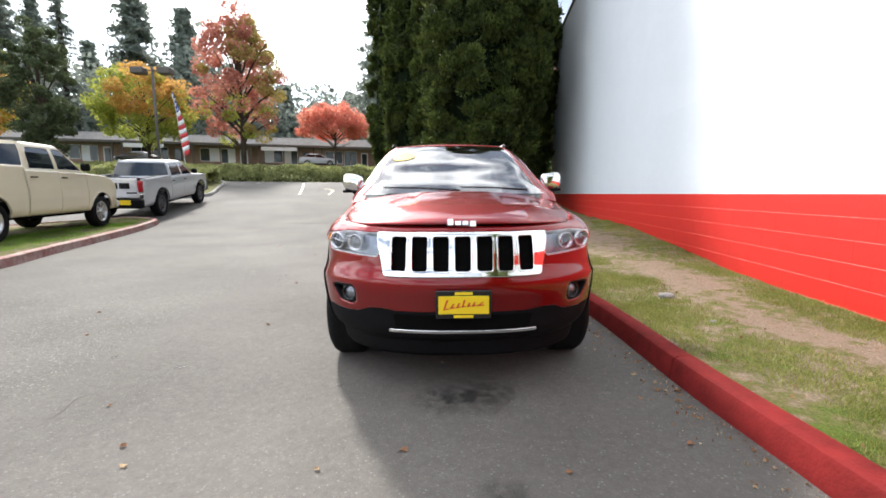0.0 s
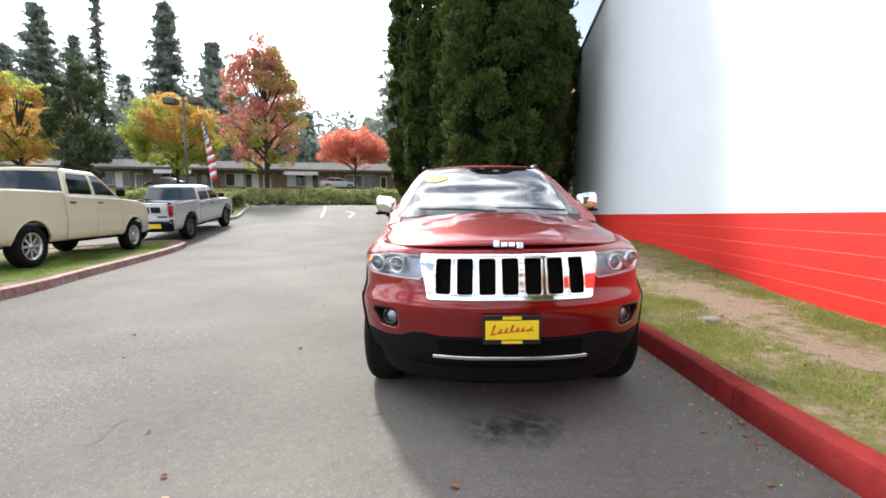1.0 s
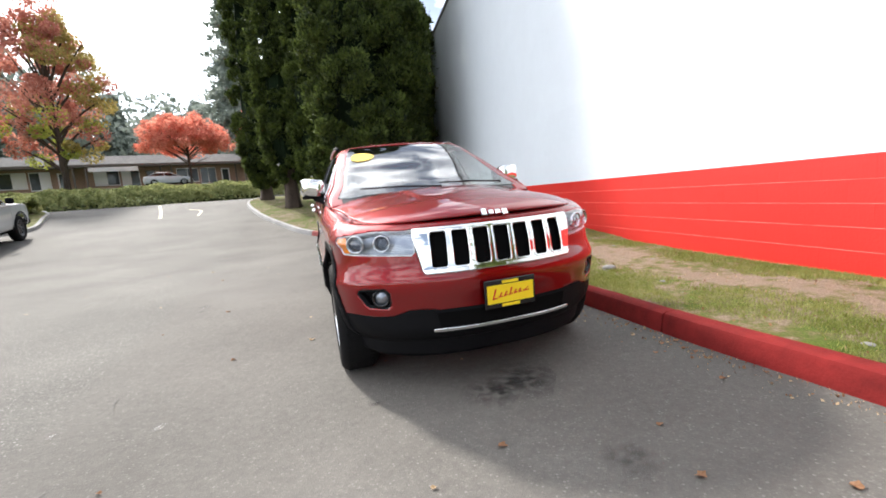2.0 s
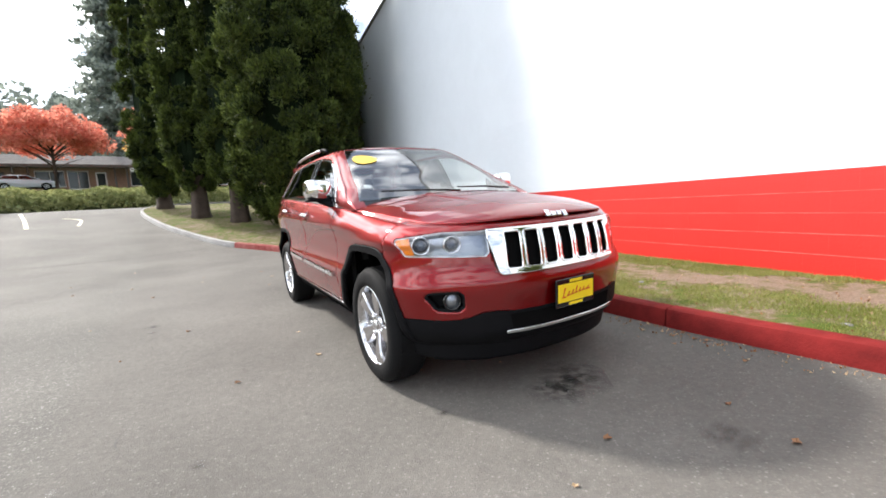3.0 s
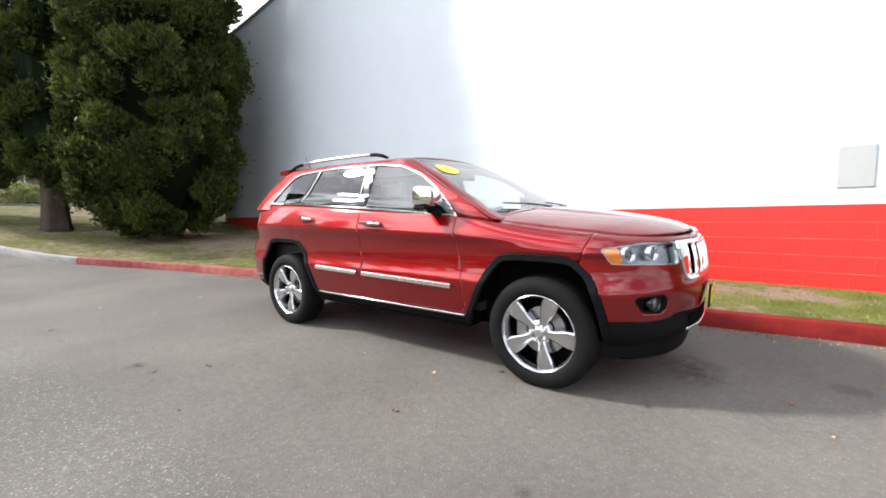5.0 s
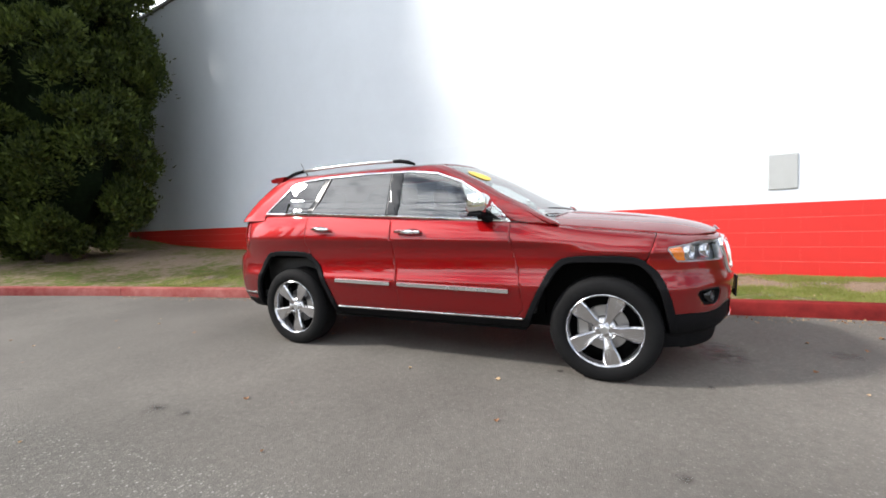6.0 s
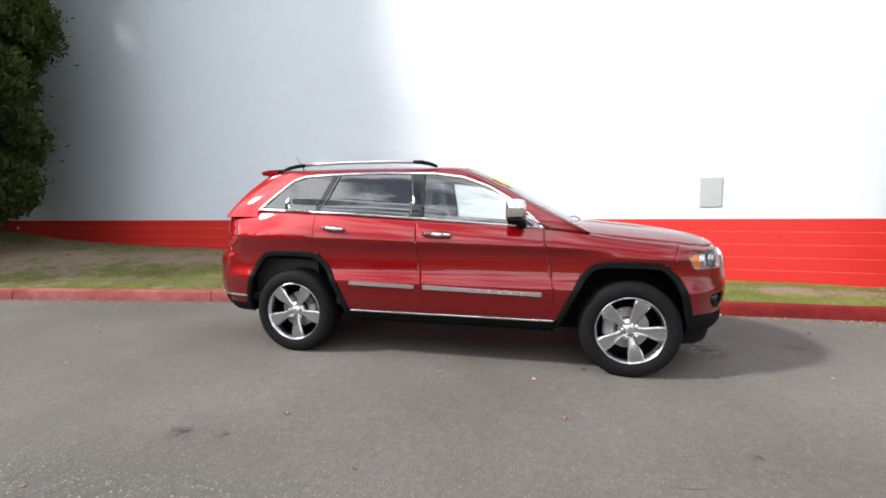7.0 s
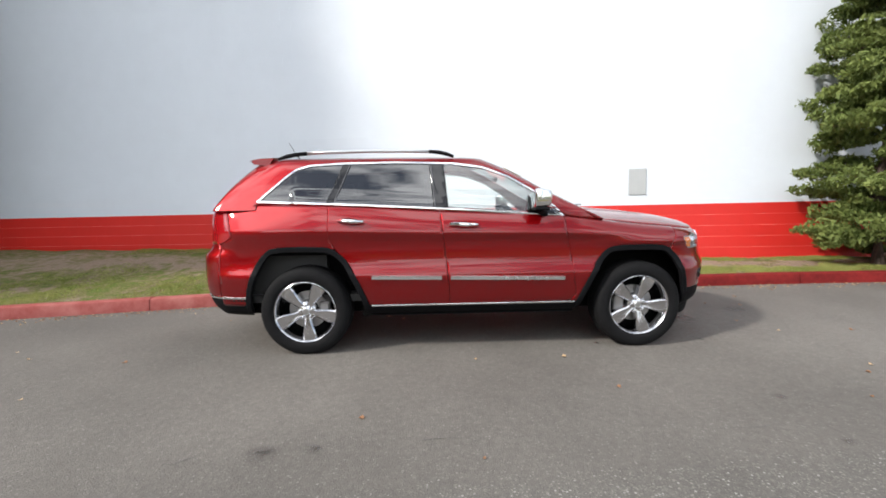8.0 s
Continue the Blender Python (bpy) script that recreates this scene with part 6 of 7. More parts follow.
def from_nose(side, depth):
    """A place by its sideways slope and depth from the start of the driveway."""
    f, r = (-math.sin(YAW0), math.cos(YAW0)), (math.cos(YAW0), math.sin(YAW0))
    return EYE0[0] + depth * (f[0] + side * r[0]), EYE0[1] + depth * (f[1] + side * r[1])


ALL = lambda t, h, p: t > -1
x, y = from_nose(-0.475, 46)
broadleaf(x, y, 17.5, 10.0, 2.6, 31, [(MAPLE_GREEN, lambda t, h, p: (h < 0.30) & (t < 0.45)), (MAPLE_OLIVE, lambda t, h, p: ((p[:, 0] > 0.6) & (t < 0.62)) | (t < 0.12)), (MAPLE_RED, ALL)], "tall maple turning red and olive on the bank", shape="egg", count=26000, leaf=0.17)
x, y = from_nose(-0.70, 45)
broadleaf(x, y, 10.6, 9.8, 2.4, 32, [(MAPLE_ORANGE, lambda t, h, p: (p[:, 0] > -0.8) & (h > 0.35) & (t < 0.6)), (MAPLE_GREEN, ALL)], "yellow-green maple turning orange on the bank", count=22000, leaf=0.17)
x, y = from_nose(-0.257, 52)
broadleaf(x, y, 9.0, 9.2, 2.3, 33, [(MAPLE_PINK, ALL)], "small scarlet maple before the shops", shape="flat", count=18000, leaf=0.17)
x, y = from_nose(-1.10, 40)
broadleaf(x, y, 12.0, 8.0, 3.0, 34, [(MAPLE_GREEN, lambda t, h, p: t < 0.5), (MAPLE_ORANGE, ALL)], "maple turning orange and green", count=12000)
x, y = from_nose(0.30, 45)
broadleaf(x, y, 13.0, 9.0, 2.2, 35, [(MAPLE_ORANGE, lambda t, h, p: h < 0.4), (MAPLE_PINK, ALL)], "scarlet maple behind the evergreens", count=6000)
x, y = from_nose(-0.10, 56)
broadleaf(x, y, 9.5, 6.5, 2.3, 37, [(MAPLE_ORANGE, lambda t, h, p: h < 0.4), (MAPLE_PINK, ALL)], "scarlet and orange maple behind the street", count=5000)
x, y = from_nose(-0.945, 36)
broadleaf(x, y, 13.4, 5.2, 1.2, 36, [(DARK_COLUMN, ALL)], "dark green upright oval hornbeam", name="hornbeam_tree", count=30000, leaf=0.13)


def far_conifer(x, y, height, width, seed, open_=1.0):
    rng = np.random.default_rng(seed)
    tr = tree_thing("fir_tree", x, y, "tall fir on the far hillside, haze in its grey-green", "tree", "far firs")
    part("trunk", Shape().tube([(0, 0, -0.3), (0.1, 0, height * 0.5), (0, 0, height)], [0.018 * height, 0.01 * height, 0.002 * height], 7), BARK, tr, "bare grey trunk")
    n = int(330 * open_)
    z = height * (0.18 + 0.80 * rng.uniform(0, 1, n))
    reach = width * 0.5 * np.clip(1.08 - z / height, 0.05, 0.72) * 1.35 * rng.uniform(0.45, 1.15, n)
    a = rng.uniform(0, 6.28, n)
    pts = []
    for k in range(n):
        for t in np.linspace(0.10, 1.0, 13):
            for _ in range(4):
                j = rng.normal(0, 0.030 * width, 3)
                pts.append((reach[k] * t * math.cos(a[k]) + j[0], reach[k] * t * math.sin(a[k]) + j[1], z[k] - 0.22 * reach[k] * t + j[2] * 0.5))
    pts = np.array(pts)
    v, fc = leaf_cards(pts, 0.030 * width * rng.uniform(0.6, 1.4, len(pts)), 0.2, 2.0, seed)
    part("crown", cards_mesh("crown", v, fc, HAZED_CONIFER), None, tr, "drooping boughs with haze put into their grey-green")


far_rng = random.Random(5)
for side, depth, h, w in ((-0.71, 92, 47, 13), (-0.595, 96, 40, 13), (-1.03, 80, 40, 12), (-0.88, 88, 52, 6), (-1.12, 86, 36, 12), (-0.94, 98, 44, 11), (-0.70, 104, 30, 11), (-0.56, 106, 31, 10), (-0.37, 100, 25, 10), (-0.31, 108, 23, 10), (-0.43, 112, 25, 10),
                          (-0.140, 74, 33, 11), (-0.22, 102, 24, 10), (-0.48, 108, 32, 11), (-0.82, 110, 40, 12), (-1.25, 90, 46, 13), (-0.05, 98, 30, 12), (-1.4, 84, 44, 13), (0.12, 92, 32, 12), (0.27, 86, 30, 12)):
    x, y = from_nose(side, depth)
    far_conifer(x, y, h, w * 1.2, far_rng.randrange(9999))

# far wood behind the shops, uncountable
rng = np.random.default_rng(77)
wood_pts = []
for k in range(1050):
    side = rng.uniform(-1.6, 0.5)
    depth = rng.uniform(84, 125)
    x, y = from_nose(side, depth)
    base_z = ground_height(x, y)
    top = 24 + 3.5 * math.sin(side * 9) + (5 if side < -0.42 else -0.5) + rng.uniform(-7, 4) - base_z
    n = 90
    hz = rng.uniform(0, 1, n)
    wood_pts.append(np.stack([x + rng.normal(0, 1.0, n) * (1.25 - hz) * 1.9, y + rng.normal(0, 1.0, n) * 1.5, base_z + hz * top], 1))
wood_pts = np.concatenate(wood_pts)
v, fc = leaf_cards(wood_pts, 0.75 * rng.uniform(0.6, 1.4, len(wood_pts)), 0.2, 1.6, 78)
tagged(part("far_wood", cards_mesh("far_wood", v, fc, HAZED_CONIFER), None, None, "evergreen wood on the far hillside, paled by painted haze"), category="wood", kind="stuff")


def leaf_bank(name, line_pts, deep, high, count, leaf, mat, label, seed):
    """A clipped bank of ivy or hedge leaves along a line."""
    rng = np.random.default_rng(seed)
    pts = []
    seg = [(Vector(a), Vector(b)) for a, b in zip(line_pts, line_pts[1:])]
    lens = [(b - a).length for a, b in seg]
    core = Shape()
    for (a, b), l in zip(seg, lens):
        d = (b - a).normalized()
        nrm = Vector((-d.y, d.x))
        n = int(count * l / sum(lens))
        t, w = rng.uniform(0, 1, n), rng.uniform(0, 1, n)
        th = rng.uniform(0, math.pi, n)
        off = 0.5 - 0.5 * np.cos(th)
        up = np.sin(th) ** 0.55 * (0.88 + 0.12 * np.sin(t * l * 1.9) * np.sin(t * l * 0.7 + 1))
        r = 0.94 + 0.1 * rng.uniform(0, 1, n)
        px = a.x + d.x * t * l + nrm.x * off * deep
        py = a.y + d.y * t * l + nrm.y * off * deep
        pz = np.array([ground_height(i, j) for i, j in zip(px, py)]) + up * high * r
        pts.append(np.stack([px, py, pz], 1))
    pts = np.concatenate(pts)
    v, fc = leaf_cards(pts, leaf * rng.uniform(0.6, 1.5, len(pts)), 0.6, 1.3, seed)
    ob = part(name, cards_mesh(name, v, fc, mat), None, None, label)
    return tagged(ob, category="hedge", kind="stuff")


leaf_bank("street_hedge", [(-46, 33.3), (-30, 37.3), (-14, 41.3), (0, 44.8), (14, 48.3)], 3.2, 1.45, 30000, 0.22, IVY, "low clipped ivy hedge along the street", 41)
leaf_bank("corner_hedge", [(-40, 23.5), (-24, 25.0), (-15, 26.2), (-12.6, 27.0)], 3.0, 1.25, 16000, 0.20, IVY, "low ivy planting in the corner bed", 42)


# grass blades over the lawn strip and the island, thinning over bare soil
def grass_field(name, count, place, label, seed, tall=0.026, mat=GRASS_BLADE):
    rng = np.random.default_rng(seed)
    verts, n = [], 0
    while n < count:
        p = place(rng)
        if p is None:
            continue
        x, y, z = p
        patch = noise.noise((x * 1.1, y * 1.1, 5.0)) + 0.5 * noise.noise((x * 3.1, y * 3.1, 2.0))
        if patch - 0.95 * soil(x, y) < rng.uniform(-0.45, 0.50):
            n += 0.3
            continue
        a = rng.uniform(0, 6.28)
        h, w = tall * rng.uniform(0.4, 1.3), 0.0034 * rng.uniform(0.7, 1.5)
        lx, ly = rng.normal(0, 0.5, 2) * h
        dx, dy = w * math.cos(a), w * math.sin(a)
        verts += [(x - dx, y - dy, z - 0.01), (x + dx, y + dy, z - 0.01), (x + lx, y + ly, z + h)]
        n += 1
    verts = np.array(verts)
    me = cards_mesh(name, verts, np.arange(len(verts)).reshape(-1, 3), mat)
    return tagged(part(name, me, None, None, label), category="grass", kind="stuff")


def on_verge(rng):
    y = 2.5 + 13.5 * rng.uniform() ** 1.4
    k = kerb_x(y) + 0.16
    x = k + (WALL_X - 0.02 - k) * rng.uniform()
    return x, y, verge_height(x, y)


def on_island(rng):
    f = rng.uniform()
    i = rng.integers(12, len(ISLAND_LINE) - 30)
    p = ISLAND_LINE[int(i)].lerp(ISLAND_LINE[int(i) + 1], rng.uniform())
    cx, cy = -9.5, 4.0
    g = 0.12 + 0.5 * f
    x, y = p.x + (cx - p.x) * g * 0.6, p.y + (cy - p.y) * g * 0.35
    return x, y, ground_height(x, y) + 0.135


grass_field("grass", 250000, on_verge, "short green and dry grass blades over bare soil", 51)
grass_field("grass", 30000, on_island, "short lush green grass blades on the island", 52, 0.05, LAWN_BLADE)


# ---- parked vehicles ----
def round_wheel(parent, x, y, z, radius, width, side, rim_mat=SATIN, spokes=8):
    m = pose(x, y, z, 0, 0, 0 if side > 0 else 180)
    w, r = width / 2, radius
    tyre = Shape().turned([(r * 0.62, w * 0.8), (r * 0.80, w), (r * 0.93, w * 0.9), (r, w * 0.6), (r, -w * 0.6), (r * 0.93, -w * 0.9), (r * 0.62, -w * 0.8)], None, 32)
    ob = part("wheel", tyre, RUBBER, parent, "black tyre on a silver rim", smooth=True, at=m)
    part("rim", Shape().turned([(r * 0.64, w * 0.82), (r * 0.60, w * 0.86), (r * 0.55, w * 0.5), (r * 0.5, -w * 0.2)], None, 28), rim_mat, ob, smooth=True)
    # near-black disc gives the shade between the spokes
    part("rim_back", Shape().turned([(0.001, -w * 0.1), (r * 0.58, -w * 0.1)], None, 24), DARK, ob)
    for k in range(spokes):
        a = 2 * math.pi * k / spokes
        part("spoke", Shape().box((r * 0.08, w * 0.35, -r * 0.06), (r * 0.58, w * 0.62, r * 0.06), Matrix.Rotation(a, 4, "Y")), rim_mat, ob)
    part("hub", Shape().turned([(0.001, w * 0.75), (r * 0.13, w * 0.7), (r * 0.16, w * 0.3)], None, 16), rim_mat, ob, smooth=True)
    return ob


def strip_between(a_pts, b_pts):
    s = Shape()
    n = len(a_pts)
    s.add(list(a_pts) + list(b_pts), [(i, i + 1, n + i + 1, n + i) for i in range(n - 1)])
    return s


def pickup(place, heading, paint, label, wheelbase=3.57, wheel_r=0.42, bars=False, tall=1.0, belt=0.0):
    """Crew-cab pickup; local x forward, front axle at 0, ground at 0."""
    t = thing("pickup_truck", place, heading, label, "truck", "parked pickup trucks")
    rear_ax, tail, nose = -wheelbase, -wheelbase - 1.20, 0.95
    cab_back = -2.75
    top = table([(tail, 1.40), (cab_back - 0.08, 1.42), (cab_back, 1.34), (-0.6, 1.31), (0.5, 1.25), (0.9, 1.16), (nose, 1.05)])
    low_top = top
    top = lambda u: low_top(u) + belt * smooth_step(nose, 0.2, u)
    wide = table([(0.45, 0.90), (0.60, 0.965), (0.85, 0.995), (1.05, 1.0), (1.20, 0.985), (1.42 + belt, 0.96)])
    taper = table([(tail, 0.97), (tail + 0.15, 1.0), (0.5, 1.0), (0.8, 0.97), (nose, 0.90)])

    def arch(u, z):
        return max(wheel_r + 0.085 - math.hypot(u, z - wheel_r), wheel_r + 0.085 - math.hypot(u - rear_ax, z - wheel_r))

    def side(u, q, out=0.0):
        z = 0.48 + (top(u) - 0.48) * q
        return Vector((u, wide(z) * taper(u) + out, z))

    for u0, u1, nm in ((nose, -0.62, "fender"), (-0.63, -1.70, "front_door"), (-1.71, cab_back, "rear_door"), (cab_back - 0.03, tail, "bed_side")):
        both(nm, clipped(side, (u0, u1), (0, 1), lambda u, q, p: -arch(p.x, p.z), 44, 24, flip=False), paint, t, "", 0.03)
    for ax in (0.0, rear_ax):
        both("wheel_arch_lip", clipped(lambda u, q: side(u, q, 0.015), (ax + 0.62, ax - 0.62), (0, 0.7), lambda u, q, p: MIN(0.035 + arch(p.x, p.z), -arch(p.x, p.z)), 60, 40), BLACK_PLASTIC if bars else paint, t, "", 0.03)
    part("underbody", Shape().box((tail + 0.1, -0.75, 0.42), (nose - 0.15, 0.75, 0.75)).box((-2.9, -0.9, 0.42), (-0.55, 0.9, 0.55)), DARK, t, "dark frame and floor")
    # bonnet and nose
    hood_rings = []
    for k in range(13):
        u = nose - 0.02 - (nose + 0.58) * k / 12
        w = (wide(top(u)) - 0.01) * taper(u)
        hood_rings.append([(u, w * f, top(u) + 0.07 * (1 - f * f)) for f in (-1, -0.85, -0.6, -0.3, 0, 0.3, 0.6, 0.85, 1)])
    part("hood", Shape().rings(hood_rings, close=False), paint, t, smooth=True)
    part("grille", Shape().box((nose - 0.12, -0.62, 0.72), (nose + 0.02, 0.62, 1.10), chamfer=0.03), CHROME, t, "chrome grille")
    part("front_bumper", Shape().box((nose - 0.15, -0.93, 0.48), (nose + 0.10, 0.93, 0.72), chamfer=0.06), CHROME if not bars else BLACK_PLASTIC, t, "front bumper")
    for c in (1, -1):
        part("headlamp", Shape().box((nose - 0.22, 0.64 * c - 0.12, 0.86), (nose - 0.02, 0.64 * c + 0.22 * (c > 0) + 0.12 * (c < 0), 1.08), chamfer=0.03), LAMP_SILVER, t, "clear headlamp")
    # cab
    cab_w = table([(1.30, 0.965), (1.45, 0.945), (1.70, 0.88), (1.86, 0.81), (1.90, 0.76)])
    fr = lambda z: -0.58 - (z - 1.30) * 1.35
    bk = lambda z: cab_back - 0.03 + (z - 1.30) * 0.28
    panes = [poly_distance([(-0.80, 1.37), (-1.36, 1.80), (-1.68, 1.80), (-1.68, 1.37)], 0.0), poly_distance([(-1.78, 1.37), (-1.78, 1.80), (-2.48, 1.80), (-2.58, 1.66), (-2.62, 1.37)], 0.0)]

    up = lambda z: 1.30 + belt + (z - 1.30) * tall

    def cab_side(f, z, out=0.0):
        u = fr(z) + (bk(z) - fr(z)) * f
        r = min(f, 1 - f) * (fr(z) - bk(z))
        return Vector((u, cab_w(z) - 0.05 * max(0.0, 1 - r / 0.12) ** 2 + out, up(z)))

    both("cab_side", clipped(cab_side, (0, 1), (1.30, 1.895), lambda f, z, p: -max(panes[0](p.x, z), panes[1](p.x, z)), 70, 30), paint, t, "", 0.03)
    both("front_window", clipped(lambda f, z: cab_side(f, z, -0.012), (0, 1), (1.30, 1.895), lambda f, z, p: panes[0](p.x, z) + 0.004, 60, 26), DARK_PANE, t, "dark side window")
    both("rear_window_side", clipped(lambda f, z: cab_side(f, z, -0.012), (0, 1), (1.30, 1.895), lambda f, z, p: panes[1](p.x, z) + 0.004, 60, 26), DARK_PANE, t, "dark side window")
    zs = [1.30 + 0.595 * k / 10 for k in range(11)]
    for nm, line, sgn in (("windscreen", fr, 1), ("rear_glass", bk, -1)):
        rings = [[(line(z) + sgn * 0.05 * (1 - f * f), f * (cab_w(z) - 0.05), up(z)) for f in (-1, -0.7, -0.35, 0, 0.35, 0.7, 1)] for z in zs]
        part(nm, Shape().rings(rings[1:-1], close=False), DARK_PANE, t, "dark glass", smooth=True)
        part(nm + "_base", Shape().rings(rings[:2], close=False), paint, t, smooth=True)
        part(nm + "_header", Shape().rings(rings[-2:], close=False), paint, t, smooth=True)
    roof_rings = []
    for k in range(11):
        u = fr(1.895) + (bk(1.895) - fr(1.895)) * k / 10
        e = 0.05 * (1 - (2 * k / 10 - 1) ** 4)
        roof_rings.append([(u, f * 0.765, up(1.893) + e * (1 - f ** 4)) for f in (-1, -0.9, -0.7, -0.35, 0, 0.35, 0.7, 0.9, 1)])
    part("roof", Shape().rings(roof_rings, close=False), paint, t, smooth=True)
    part("cab_inside", Shape().box((-2.6, -0.8, 0.8), (-0.7, 0.8, 1.28)).box((-1.75, -0.7, 1.28), (-1.6, 0.7, 1.62), chamfer=0.05).box((-2.6, -0.7, 1.28), (-2.45, 0.7, 1.6), chamfer=0.05), CABIN, t, "dark seats and floor")
    # bed
    part("bed_floor", Shape().box((tail + 0.06, -0.78, 0.80), (cab_back - 0.06, 0.78, 0.86)), CABIN, t, "dark bed floor")
    for c in (1, -1):
        part("bed_rail", Shape().box((tail + 0.05, 0.86 * c - 0.09, 1.39 + belt), (cab_back - 0.06, 0.86 * c + 0.09, 1.425 + belt), chamfer=0.01), BLACK_PLASTIC, t, "black bed rail cap")
        part("tail_lamp", Shape().box((tail - 0.025, 0.87 * c - 0.085, 0.98), (tail + 0.08, 0.87 * c + 0.075, 1.34), chamfer=0.02), RED_LENS, t, "red tail lamp")
        part("mirror", Shape().box((-0.92, 1.10 * c - 0.12, 1.36 + belt), (-0.82, 1.10 * c + 0.10, 1.55 + belt), chamfer=0.04), BLACK_PLASTIC, t, "door mirror")
        for u in (-1.60, -2.62):
            part("handle", Shape().box((u - 0.02, 0.985 * c - 0.015, 1.17 + belt), (u + 0.18, 0.985 * c + 0.015, 1.20 + belt), chamfer=0.008), BLACK_PLASTIC, t, "dark door handle")
        for wx in (0.0, rear_ax):
            round_wheel(t, wx, c * 0.83, wheel_r, wheel_r, 0.28, c, METAL_DARK if bars else SATIN, 8)
    gate = part("tailgate", Shape().box((tail - 0.015, -0.80, 0.78), (tail + 0.06, 0.80, 1.42 + belt), chamfer=0.02), paint, t)
    if bars:
        for k, y in enumerate((-0.42, -0.07, 0.28)):
            part("letter_bar", Shape().box((tail - 0.022, y - 0.15, 1.08), (tail - 0.014, y + 0.15, 1.27)), GLOSS_BLACK, gate, "large black letter bar")
        part("small_bar", Shape().box((tail - 0.022, -0.76, 0.92), (tail - 0.014, -0.46, 0.97)), GLOSS_BLACK, gate, "small dark badge bar")
    part("rear_bumper", Shape().box((tail - 0.18, -0.95, 0.46), (tail + 0.02, 0.95, 0.77), chamfer=0.05), BLACK_PLASTIC if bars else CHROME, t, "rear step bumper")
    part("number_plate", Shape().box((tail - 0.195, -0.62, 0.58), (tail - 0.182, -0.30, 0.73)), PLATE_YELLOW, t, "yellow dealer plate")
    return t


def heading_place(right_rear, right_front):
    """Front axle's middle on the ground and the heading, from the right-hand wheels."""
    a, b = Vector(right_rear), Vector(right_front)
    d = (b - a).normalized()
    left = Vector((-d.y, d.x))
    m = b + left * 0.95
    return m, math.degrees(math.atan2(d.y, d.x))


for rr, rf, paint, label, wb, r, bars, lift in (((-6.06, 11.73), (-7.30, 15.30), CREAM, "cream crew-cab pickup truck parked on the grass island", 3.78, 0.43, False, 0.135),
                                              ((-7.97, 18.34), (-9.0, 21.76), SILVER, "silver pickup truck with black trim parked on asphalt", 3.57, 0.455, True, 0.0)):
    m, hd = heading_place(rr, rf)
    d = Vector((math.cos(radians(hd)), math.sin(radians(hd))))
    back = m - d * wb
    zf, zr = ground_height(m.x, m.y) + lift, ground_height(back.x, back.y) + lift
    tr = pickup((m.x, m.y, zf), hd, paint, label, wb, r, bars, 1.0 if bars else 1.06, 0.0 if bars else 0.13)
    tr.matrix_world = Matrix.Translation((m.x, m.y, zf)) @ Matrix.Rotation(radians(hd), 4, "Z") @ Matrix.Rotation(-math.asin((zf - zr) / wb), 4, "Y") @ Matrix.Diagonal((1, 1, 1.0 if bars else 1.03, 1))


